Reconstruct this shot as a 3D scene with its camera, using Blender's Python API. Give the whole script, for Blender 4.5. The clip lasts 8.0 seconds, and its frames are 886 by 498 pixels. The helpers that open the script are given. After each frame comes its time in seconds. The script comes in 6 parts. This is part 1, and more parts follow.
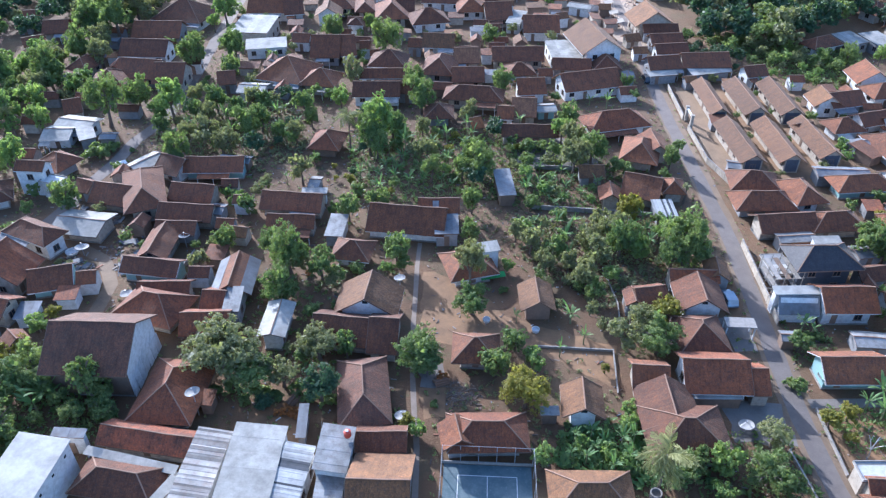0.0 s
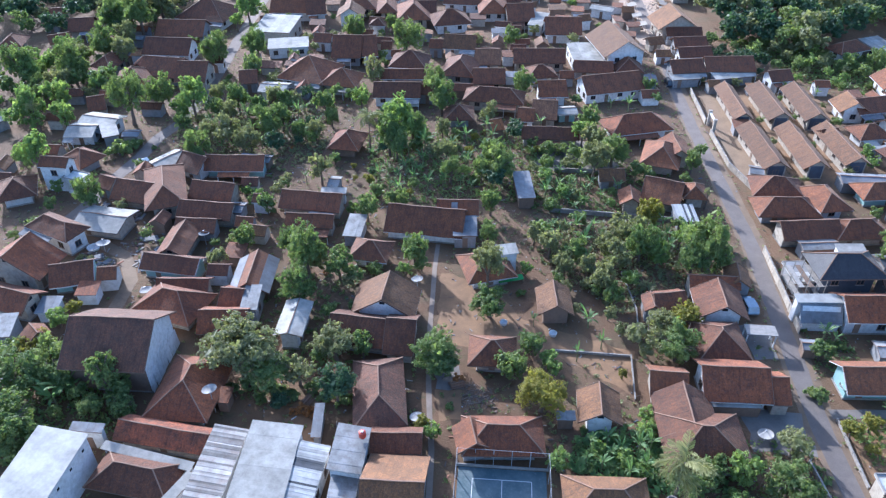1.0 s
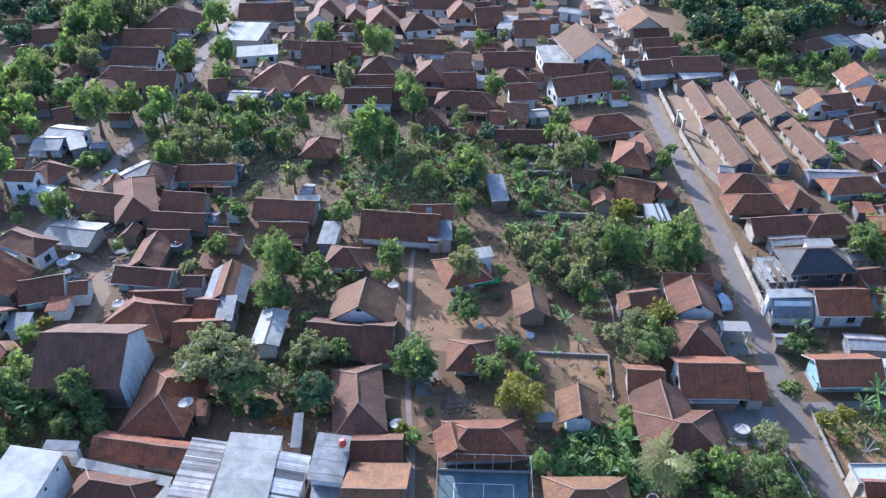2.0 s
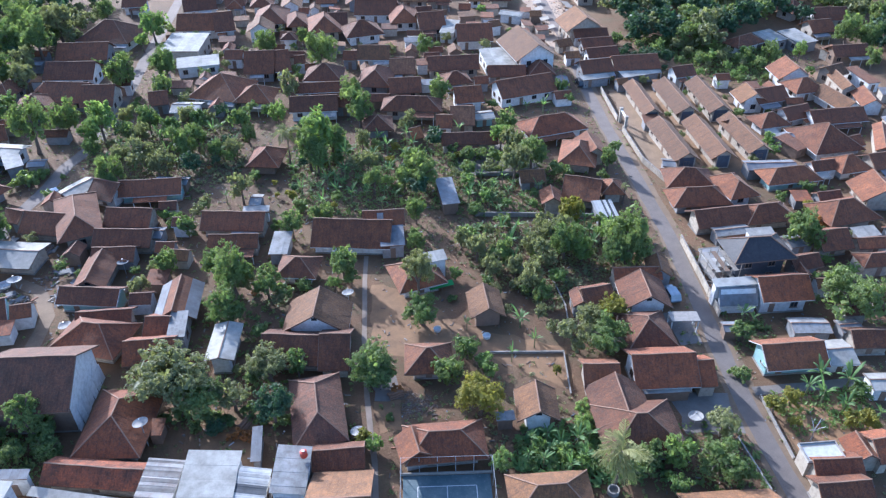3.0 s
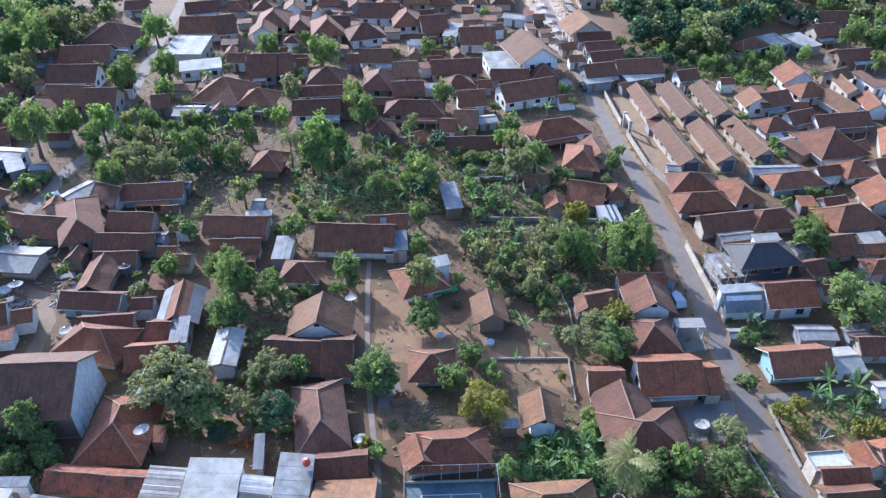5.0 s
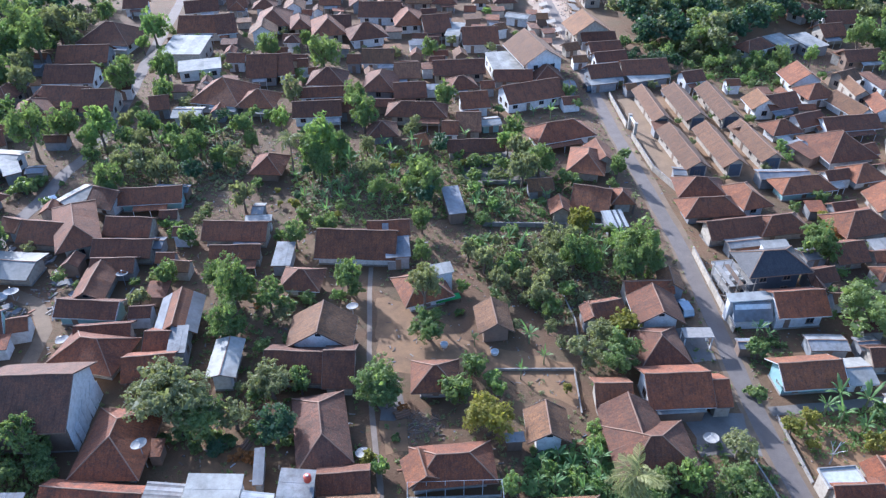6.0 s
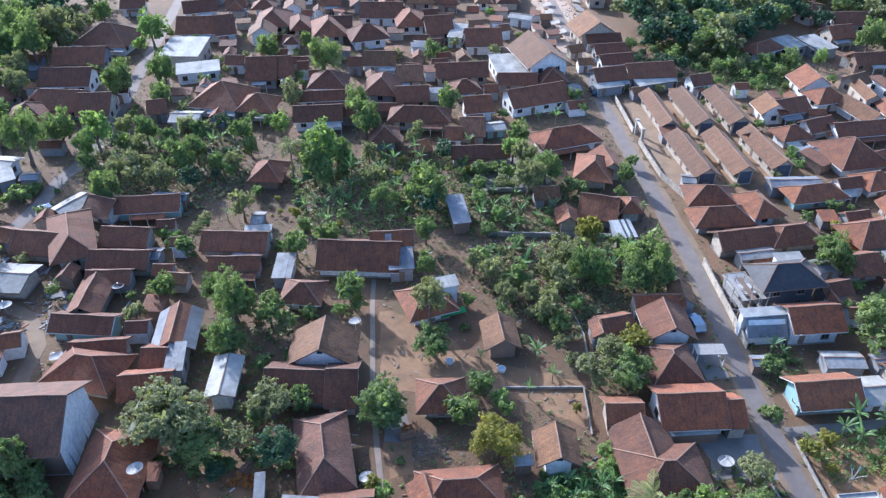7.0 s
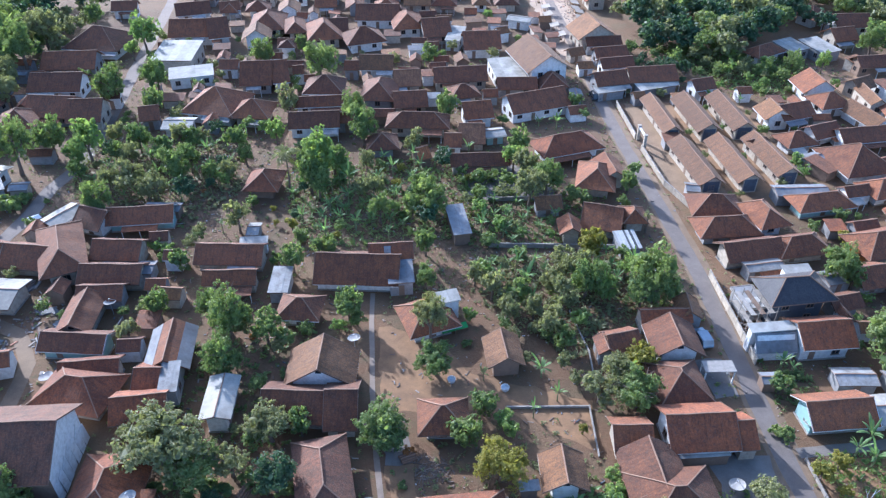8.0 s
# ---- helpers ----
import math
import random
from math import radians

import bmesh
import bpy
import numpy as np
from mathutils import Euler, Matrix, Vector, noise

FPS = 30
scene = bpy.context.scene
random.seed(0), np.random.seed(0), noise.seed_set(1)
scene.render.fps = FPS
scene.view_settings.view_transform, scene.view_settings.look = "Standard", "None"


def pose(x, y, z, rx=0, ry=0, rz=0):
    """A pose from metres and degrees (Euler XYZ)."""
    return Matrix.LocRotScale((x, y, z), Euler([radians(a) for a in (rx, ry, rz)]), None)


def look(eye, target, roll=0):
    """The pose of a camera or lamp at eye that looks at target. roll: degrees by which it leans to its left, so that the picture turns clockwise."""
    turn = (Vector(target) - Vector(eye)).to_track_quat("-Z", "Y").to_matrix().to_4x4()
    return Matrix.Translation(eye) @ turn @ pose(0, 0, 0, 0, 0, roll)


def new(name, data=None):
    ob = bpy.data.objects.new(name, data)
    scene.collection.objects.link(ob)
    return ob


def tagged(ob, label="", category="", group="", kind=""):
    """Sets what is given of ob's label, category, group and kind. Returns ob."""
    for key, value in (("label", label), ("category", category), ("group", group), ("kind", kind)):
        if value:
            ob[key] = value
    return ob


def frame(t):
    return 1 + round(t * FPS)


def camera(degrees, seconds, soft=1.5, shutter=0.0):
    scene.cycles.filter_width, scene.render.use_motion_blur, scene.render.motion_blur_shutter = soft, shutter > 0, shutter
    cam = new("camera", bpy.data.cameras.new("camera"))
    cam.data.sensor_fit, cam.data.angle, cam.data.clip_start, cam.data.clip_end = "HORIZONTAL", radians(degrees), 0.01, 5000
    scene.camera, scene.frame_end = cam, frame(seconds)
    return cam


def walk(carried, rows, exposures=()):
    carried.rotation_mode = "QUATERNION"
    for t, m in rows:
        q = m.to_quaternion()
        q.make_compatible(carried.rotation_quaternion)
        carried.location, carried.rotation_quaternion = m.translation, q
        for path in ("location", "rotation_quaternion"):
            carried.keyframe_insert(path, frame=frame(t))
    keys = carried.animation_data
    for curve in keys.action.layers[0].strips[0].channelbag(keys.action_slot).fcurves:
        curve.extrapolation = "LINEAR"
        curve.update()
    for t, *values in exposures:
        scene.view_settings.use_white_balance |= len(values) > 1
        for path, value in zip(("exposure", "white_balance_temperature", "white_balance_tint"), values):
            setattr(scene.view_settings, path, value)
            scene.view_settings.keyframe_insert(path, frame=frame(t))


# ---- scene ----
cam = camera(61.2, 8.0, soft=1.3)
PATH = [
    (0, (0.099, -0.136, 76.999), (0.067, 1.468, 75.805), -0.1),
    (0.2, (-0.002, -0.048, 77.09), (-0.084, 1.553, 75.894), -0.1),
    (0.5, (0.072, 0.066, 76.954), (-0.019, 1.669, 75.762), -0.2),
    (1, (0.084, 0.142, 76.947), (0.004, 1.746, 75.755), -0.2),
    (1.5, (0.035, 0.214, 76.996), (-0.055, 1.821, 75.808), -0.2),
    (2, (0.039, 0.204, 77.125), (0.025, 1.816, 75.941), -0.3),
    (2.2, (0.024, 0.146, 77.185), (0.056, 1.759, 76.003), -0.3),
    (3.3, (-0.106, -0.168, 77.342), (0.011, 1.447, 76.168), -0.2),
    (3.5, (0.018, -0.246, 77.436), (0.132, 1.369, 76.263), -0.3),
    (4, (0.026, -0.26, 77.354), (0.122, 1.359, 76.184), -0.3),
    (4.5, (-0.038, -0.065, 77.25), (0.053, 1.554, 76.079), -0.3),
    (4.7, (-0.206, 0.212, 77.196), (-0.105, 1.831, 76.027), -0.2),
    (5.8, (-0.598, 3.185, 77.467), (-0.481, 4.796, 76.288), -0.1),
    (6, (-0.693, 3.737, 77.426), (-0.583, 5.348, 76.246), -0.1),
    (6.5, (-1.071, 6.077, 77.603), (-0.967, 7.684, 76.417), -0.0),
    (7, (-1.318, 7.941, 77.685), (-1.206, 9.545, 76.495), -0.0),
    (7.5, (-1.779, 11.01, 77.996), (-1.655, 12.608, 76.8), 0.1),
    (8, (-1.939, 11.954, 78.019), (-1.814, 13.551, 76.822), 0.1),
]
walk(cam, [(t, look(eye, target, roll)) for t, eye, target, roll in PATH], [(0, 1.40, 4760, 11), (1.5, 1.40, 4760, 11), (2, 1.34, 4760, 11), (4.5, 1.38, 4760, 11), (6, 1.35, 4760, 11), (7, 1.37, 4760, 11), (7.5, 1.43, 4760, 11), (8, 1.45, 4760, 11)])

# ---- daylight: low sun ahead and to one side, clear hazy sky ----
SUN_FROM = Vector((-0.55, 0.835, 0.0)).normalized()
SUN_HEIGHT = radians(25)
world = bpy.data.worlds.new("sky")
scene.world = world
world.use_nodes = True
wn = world.node_tree.nodes
sky = wn.new("ShaderNodeTexSky")
sky.sky_type = "NISHITA"
sky.sun_disc = False
sky.sun_elevation = SUN_HEIGHT
sky.sun_rotation = math.atan2(SUN_FROM.x, SUN_FROM.y)
sky.air_density = 1.0
sky.dust_density = 2.5
sky.ozone_density = 1.5
world.node_tree.links.new(sky.outputs[0], wn["Background"].inputs["Color"])
wn["Background"].inputs["Strength"].default_value = 0.142
sun = new("sun", bpy.data.lights.new("sun", "SUN"))
sun.data.energy = 3.65
sun.data.angle = radians(0.6)
sun.data.color = (1.0, 0.88, 0.75)
sun_way = Vector((SUN_FROM.x * math.cos(SUN_HEIGHT), SUN_FROM.y * math.cos(SUN_HEIGHT), math.sin(SUN_HEIGHT)))
sun.matrix_world = look(sun_way * 300, (0, 0, 0))


# ---- materials ----
class Nodes:
    """A small hand for wiring a node material."""

    def __init__(self, name, rough=0.8, metal=0.0):
        self.m = bpy.data.materials.new(name)
        self.m.use_nodes = True
        self.t = self.m.node_tree
        self.b = self.t.nodes["Principled BSDF"]
        self.b.inputs["Roughness"].default_value = rough
        self.b.inputs["Metallic"].default_value = metal

    def add(self, kind, **values):
        n = self.t.nodes.new(kind)
        for key, v in values.items():
            n.inputs[key.replace("_", " ")].default_value = v
        return n

    def link(self, a, b):
        self.t.links.new(a, b)

    def noise(self, vec, scale, detail=4.0, rough=0.6):
        n = self.add("ShaderNodeTexNoise", Scale=scale, Detail=detail, Roughness=rough)
        if vec is not None:
            self.link(vec, n.inputs["Vector"])
        return n.outputs["Fac"]

    def spread(self, value, lo, hi, a=0.0, b=1.0):
        n = self.add("ShaderNodeMapRange")
        for k, v in zip(("From Min", "From Max", "To Min", "To Max"), (lo, hi, a, b)):
            n.inputs[k].default_value = v
        self.link(value, n.inputs["Value"])
        return n.outputs[0]

    def mix(self, fac, a, b, blend="MIX"):
        n = self.t.nodes.new("ShaderNodeMix")
        n.data_type, n.blend_type = "RGBA", blend
        for v, sock in ((fac, n.inputs[0]), (a, n.inputs[6]), (b, n.inputs[7])):
            if isinstance(v, (int, float)):
                sock.default_value = v
            elif isinstance(v, (tuple, list)):
                sock.default_value = (*v, 1.0)
            else:
                self.link(v, sock)
        return n.outputs[2]

    def scale_colour(self, colour, value):
        n = self.t.nodes.new("ShaderNodeVectorMath")
        n.operation = "SCALE"
        if isinstance(colour, tuple):
            n.inputs[0].default_value = colour
        else:
            self.link(colour, n.inputs[0])
        self.link(value, n.inputs["Scale"])
        return n.outputs[0]

    def place(self):
        return self.add("ShaderNodeTexCoord").outputs["Object"]

    def ground(self):
        return self.add("ShaderNodeNewGeometry").outputs["Position"]

    def uv(self):
        return self.add("ShaderNodeTexCoord").outputs["UV"]

    def random(self):
        return self.add("ShaderNodeObjectInfo").outputs["Random"]

    def island(self):
        return self.add("ShaderNodeNewGeometry").outputs["Random Per Island"]

    def bump(self, value, strength, distance):
        n = self.add("ShaderNodeBump", Strength=strength, Distance=distance)
        self.link(value, n.inputs["Height"])
        self.link(n.outputs[0], self.b.inputs["Normal"])

    def dusty(self, weight, rough=0.45):
        """A film of fine dust that scatters the light at grazing angles; its sheen also stands in for distant haze."""
        self.b.inputs["Sheen Weight"].default_value = weight
        self.b.inputs["Sheen Roughness"].default_value = rough
        self.b.inputs["Sheen Tint"].default_value = (0.95, 0.72, 0.52, 1.0)

    def colour(self, c):
        if isinstance(c, tuple):
            self.b.inputs["Base Color"].default_value = (*c, 1.0)
        else:
            self.link(c, self.b.inputs["Base Color"])
        return self.m


def tile_material(name, base, aged, rough=0.85):
    """Clay roof tiles: courses in the slope's own metres, each tile a little off, moss and soot in patches."""
    k = Nodes(name, rough)
    uv, pos = k.uv(), k.ground()
    brick = k.add("ShaderNodeTexBrick", Scale=1.0, Mortar_Size=0.016, Mortar_Smooth=0.3, Bias=0.0, Brick_Width=0.20, Row_Height=0.24)
    brick.inputs["Color1"].default_value = (0.84, 0.84, 0.84, 1)
    brick.inputs["Color2"].default_value = (1.14, 1.14, 1.14, 1)
    brick.inputs["Mortar"].default_value = (0.72, 0.72, 0.72, 1)
    k.link(uv, brick.inputs["Vector"])
    worn = k.spread(k.noise(pos, 0.55, 5.0, 0.65), 0.38, 0.66)
    c = k.mix(worn, base, aged)
    c = k.mix(k.spread(k.noise(pos, 2.6, 5.0, 0.75), 0.48, 0.72, 0.0, 0.7), c, (0.055, 0.045, 0.04))
    c = k.mix(k.spread(k.noise(pos, 1.7, 3.0, 0.7), 0.62, 0.78, 0.0, 0.5), c, tuple(min(1.0, v * 1.55 + 0.03) for v in base))
    run = k.add("ShaderNodeMapping")
    run.inputs["Scale"].default_value = (2.6, 0.32, 1.0)
    k.link(uv, run.inputs["Vector"])
    c = k.mix(k.spread(k.noise(run.outputs[0], 1.0, 4.0, 0.65), 0.48, 0.70, 0.0, 0.65), c, tuple(v * 0.42 for v in aged))
    c = k.mix(1.0, c, brick.outputs["Color"], "MULTIPLY")
    c = k.scale_colour(c, k.spread(k.noise(pos, 5.5, 3.0, 0.85), 0.32, 0.68, 0.66, 1.36))
    c = k.scale_colour(c, k.spread(k.random(), 0, 1, 0.68, 1.18))
    wavy = k.t.nodes.new("ShaderNodeMath")
    wavy.operation = "MULTIPLY_ADD"
    k.link(k.noise(pos, 0.9, 3.0, 0.6), wavy.inputs[0])
    wavy.inputs[1].default_value = 4.5
    k.link(k.spread(brick.outputs["Fac"], 0, 1, 1, 0), wavy.inputs[2])
    k.bump(wavy.outputs[0], 0.6, 0.03)
    k.dusty(0.12)
    return k.colour(c)


def plain_material(name, base, dirt, scale=1.6, rough=0.85, metal=0.0, amount=0.7, relief=0.15):
    """A painted, plastered or raw surface with stains at two scales."""
    k = Nodes(name, rough, metal)
    pos = k.ground()
    c = k.mix(k.spread(k.noise(pos, scale, 5.0, 0.65), 0.42, 0.72, 0.0, amount), base, dirt)
    c = k.mix(k.spread(k.noise(pos, scale * 9, 3.0, 0.7), 0.5, 0.8, 0.0, amount * 0.5), c, dirt)
    c = k.scale_colour(c, k.spread(k.random(), 0, 1, 0.86, 1.12))
    k.bump(k.noise(pos, scale * 14, 3.0), relief, 0.02)
    return k.colour(c)


def sheet_material(name, base, stain, rough=0.42, metal=0.35, spread=(0.8, 1.15), amount=0.55):
    """Corrugated metal sheet: fine waves across, rust and dust, each sheet of its own tone."""
    k = Nodes(name, rough, metal)
    uv, pos = k.uv(), k.ground()
    k.b.inputs["Specular IOR Level"].default_value = 0.2
    wave = k.add("ShaderNodeTexWave", Scale=2.2, Distortion=0.3, Detail=1.0)
    wave.wave_type, wave.bands_direction = "BANDS", "X"
    k.link(uv, wave.inputs["Vector"])
    c = k.mix(k.spread(k.noise(pos, 0.9, 5.0, 0.7), 0.45, 0.75, 0.0, amount), base, stain)
    c = k.mix(k.spread(k.noise(pos, 6.0, 3.0, 0.7), 0.55, 0.8, 0.0, amount * 0.7), c, stain)
    c = k.scale_colour(c, k.spread(k.noise(pos, 0.28, 4.0, 0.7), 0.35, 0.65, 0.72, 1.2))
    c = k.scale_colour(c, k.spread(k.random(), 0, 1, *spread))
    k.bump(wave.outputs["Fac"], 0.35, 0.02)
    return k.colour(c)


def leaf_material(name, base, light, through_amount=0.4, fresh=(0.17, 0.20, 0.03)):
    """Leaves: matt above, letting the light through from behind, each leaf of its own tone."""
    k = Nodes(name, rough=0.52)
    c = k.mix(k.spread(k.island(), 0, 1, 0.0, 0.62), base, light)
    c = k.mix(k.spread(k.random(), 0, 1, 0.0, 0.35), c, light)
    c = k.mix(k.spread(k.noise(k.ground(), 1.6, 3.0), 0.5, 0.75, 0.0, 0.35), c, fresh)
    k.colour(c)
    k.dusty(0.2)
    k.b.inputs["Specular IOR Level"].default_value = 0.3
    tr = k.add("ShaderNodeBsdfTranslucent")
    k.link(k.mix(1.0, c, (1.45, 1.5, 0.85), "MULTIPLY"), tr.inputs["Color"])
    mix = k.add("ShaderNodeMixShader", Fac=through_amount)
    out = k.t.nodes["Material Output"]
    k.link(k.b.outputs[0], mix.inputs[1])
    k.link(tr.outputs[0], mix.inputs[2])
    k.link(mix.outputs[0], out.inputs["Surface"])
    return k.m


TILES = {
    "brown": tile_material("tile_brown", (0.241, 0.080, 0.024), (0.141, 0.047, 0.017)),
    "red": tile_material("tile_red", (0.269, 0.079, 0.023), (0.161, 0.048, 0.016)),
    "brick": tile_material("tile_brick", (0.325, 0.085, 0.027), (0.095, 0.035, 0.016)),
    "plum": tile_material("tile_plum", (0.188, 0.064, 0.022), (0.118, 0.042, 0.017)),
    "soot": tile_material("tile_soot", (0.155, 0.060, 0.029), (0.090, 0.041, 0.022)),
    "tan": tile_material("tile_tan", (0.246, 0.108, 0.035), (0.150, 0.066, 0.022)),
    "dust": tile_material("tile_dusty", (0.148, 0.064, 0.022), (0.101, 0.044, 0.017)),
    "pink": tile_material("tile_pink", (0.269, 0.118, 0.049), (0.185, 0.080, 0.035)),
    "orange": tile_material("tile_orange", (0.448, 0.155, 0.043), (0.302, 0.108, 0.033)),
    "dark": tile_material("tile_dark", (0.034, 0.031, 0.035), (0.024, 0.022, 0.026), 0.62),
}
SHEETS = {
    "zinc": sheet_material("zinc_sheet", (0.265, 0.256, 0.242), (0.125, 0.103, 0.086), rough=0.68, metal=0.0, amount=0.85),
    "zincgrey": sheet_material("zinc_sheet_old", (0.20, 0.20, 0.205), (0.13, 0.10, 0.08), rough=0.75, metal=0.0),
    "whitezinc": sheet_material("zinc_sheet_pale", (0.327, 0.304, 0.264), (0.212, 0.192, 0.164), rough=0.7, metal=0.0, spread=(0.85, 1.12), amount=0.75),
    "brightzinc": sheet_material("zinc_sheet_white", (0.399, 0.374, 0.328), (0.340, 0.311, 0.271), rough=0.7, metal=0.0, spread=(0.95, 1.05), amount=0.25),
    "rustzinc": sheet_material("zinc_sheet_rusty", (0.437, 0.396, 0.347), (0.279, 0.179, 0.131), rough=0.75, metal=0.0, spread=(0.38, 1.25), amount=0.7),
    "stripezinc": sheet_material("zinc_sheet_patched", (0.400, 0.385, 0.356), (0.186, 0.184, 0.189), rough=0.7, metal=0.0, spread=(0.75, 1.15), amount=0.5),
    # Near-black strips that paint the shade in gaps between pale sheets.
    "gapzinc": sheet_material("zinc_gap_dark", (0.075, 0.076, 0.080), (0.045, 0.042, 0.040), rough=0.75, metal=0.0),
    "slab": plain_material("concrete_slab", (0.48, 0.47, 0.45), (0.30, 0.28, 0.26)),
}
WALLS = {
    "white": plain_material("limewash_white", (0.66, 0.645, 0.62), (0.40, 0.37, 0.33), amount=0.75),
    "cream": plain_material("limewash_cream", (0.42, 0.36, 0.28), (0.23, 0.19, 0.15), amount=0.85),
    "grey": plain_material("render_grey", (0.26, 0.25, 0.245), (0.15, 0.14, 0.13)),
    "teal": plain_material("paint_teal", (0.27, 0.42, 0.40), (0.24, 0.29, 0.27), amount=0.5),
    "wood": plain_material("plank_wood", (0.21, 0.14, 0.095), (0.12, 0.085, 0.06)),
    "darkwall": plain_material("paint_slate", (0.07, 0.08, 0.10), (0.05, 0.05, 0.06)),
}
RIDGE = plain_material("ridge_mortar", (0.255, 0.154, 0.098), (0.145, 0.086, 0.055), scale=2.5)
BOARD = plain_material("fascia_white", (0.62, 0.61, 0.58), (0.40, 0.37, 0.33))
BOARD_DARK = plain_material("fascia_brown", (0.20, 0.13, 0.09), (0.12, 0.09, 0.07))
TIMBER = WALLS["wood"]
CONCRETE = plain_material("old_concrete", (0.29, 0.26, 0.225), (0.16, 0.138, 0.118))
METAL = plain_material("painted_pipe", (0.42, 0.42, 0.42), (0.25, 0.21, 0.18), rough=0.45, metal=0.3)
WHITE = plain_material("white_paint", (0.80, 0.80, 0.78), (0.60, 0.58, 0.54), amount=0.3)
GLASS = Nodes("window_glass", rough=0.08).colour((0.025, 0.03, 0.035))
BARK = plain_material("bark", (0.17, 0.125, 0.09), (0.09, 0.07, 0.055), scale=3)
LEAVES = {
    "broad": leaf_material("leaf_broad", (0.080, 0.138, 0.050), (0.268, 0.305, 0.105), 0.46, (0.38, 0.35, 0.10)),
    "light": leaf_material("leaf_light", (0.120, 0.205, 0.064), (0.32, 0.37, 0.115), 0.48, (0.41, 0.40, 0.12)),
    "yellow": leaf_material("leaf_yellow", (0.130, 0.140, 0.030), (0.34, 0.295, 0.052), 0.45, (0.45, 0.33, 0.05)),
    "grey": leaf_material("leaf_olive", (0.128, 0.148, 0.072), (0.315, 0.305, 0.145), 0.45, (0.38, 0.32, 0.14)),
    "banana": leaf_material("leaf_banana", (0.075, 0.165, 0.060), (0.24, 0.32, 0.115), 0.48, (0.38, 0.38, 0.13)),
    "palm": leaf_material("leaf_palm", (0.140, 0.165, 0.060), (0.37, 0.345, 0.14), 0.42, (0.42, 0.35, 0.14)),
    "dry": leaf_material("leaf_dry", (0.26, 0.11, 0.03), (0.42, 0.19, 0.06), 0.3, (0.40, 0.22, 0.06)),
    "dark": leaf_material("leaf_dark", (0.032, 0.068, 0.036), (0.090, 0.145, 0.068), 0.35, (0.13, 0.17, 0.07)),
}


def earth_material():
    k = Nodes("bare_earth", rough=0.95)
    pos = k.ground()
    c = k.mix(k.spread(k.noise(pos, 0.035, 4.0), 0.40, 0.62), (0.112, 0.060, 0.029), (0.168, 0.092, 0.043))
    c = k.mix(k.spread(k.noise(pos, 0.16, 6.0, 0.65), 0.45, 0.68, 0.0, 0.8), c, (0.110, 0.080, 0.040))
    c = k.mix(k.spread(k.noise(pos, 0.45, 5.0, 0.7), 0.55, 0.72, 0.0, 0.8), c, (0.062, 0.066, 0.023))
    c = k.mix(k.spread(k.noise(pos, 1.9, 6.0, 0.75), 0.50, 0.72, 0.0, 0.5), c, (0.185, 0.112, 0.058))
    c = k.mix(k.spread(k.noise(pos, 6.5, 4.0, 0.8), 0.55, 0.75, 0.0, 0.5), c, (0.078, 0.060, 0.038))
    k.bump(k.noise(pos, 2.5, 6.0, 0.75), 0.7, 0.25)
    k.dusty(0.1)
    return k.colour(c)


def patch_material(name, base, other, rubble):
    k = Nodes(name, rough=0.9)
    pos = k.ground()
    c = k.mix(k.spread(k.noise(pos, 0.30, 5.0, 0.7), 0.40, 0.65), base, other)
    c = k.mix(k.spread(k.noise(pos, 2.6, 5.0, 0.8), 0.55, 0.75, 0.0, 0.7), c, rubble)
    k.bump(k.noise(pos, 4.0, 5.0, 0.75), 0.5, 0.08)
    k.dusty(0.3)
    return k.colour(c)


EARTH = earth_material()
ASPHALT = patch_material("worn_asphalt", (0.108, 0.090, 0.080), (0.145, 0.122, 0.107), (0.080, 0.068, 0.060))
DUST = patch_material("dry_dust", (0.232, 0.128, 0.056), (0.143, 0.080, 0.037), (0.108, 0.068, 0.036))
PALE = patch_material("pale_gravel", (0.36, 0.265, 0.185), (0.26, 0.185, 0.125), (0.44, 0.35, 0.26))
GRAVEL = patch_material("yard_gravel", (0.205, 0.132, 0.071), (0.146, 0.092, 0.049), (0.270, 0.185, 0.107))
VERGE = patch_material("dusty_verge", (0.178, 0.120, 0.071), (0.119, 0.080, 0.048), (0.259, 0.185, 0.113))
SCREED = patch_material("cement_yard", (0.180, 0.157, 0.136), (0.125, 0.108, 0.092), (0.095, 0.082, 0.070))
FOOTPATH = patch_material("trodden_cement", (0.235, 0.182, 0.138), (0.175, 0.132, 0.098), (0.14, 0.105, 0.078))
COURT = patch_material("court_blue", (0.070, 0.105, 0.115), (0.125, 0.155, 0.160), (0.26, 0.27, 0.26))


# ---- building blocks ----
rng = random.Random(11)
BUILT = []


def part(name, bm, material, parent=None, label=""):
    """Links a bmesh as one mesh object under a thing or a part."""
    me = bpy.data.meshes.new(name)
    bm.to_mesh(me)
    bm.free()
    return shared(name, me, material, parent, label)


def shared(name, me, material, parent=None, label="", m=None):
    if material is not None and not me.materials:
        me.materials.append(material)
    ob = new(name, me)
    if parent is not None:
        ob.parent = parent
    if m is not None:
        ob.matrix_basis = m
    if label:
        tagged(ob, label)
    return ob


def thing(name, m, label, category, group="", kind=""):
    ob = new(name)
    ob.empty_display_size = 0.3
    ob.matrix_basis = m
    return tagged(ob, label, category, group, kind)


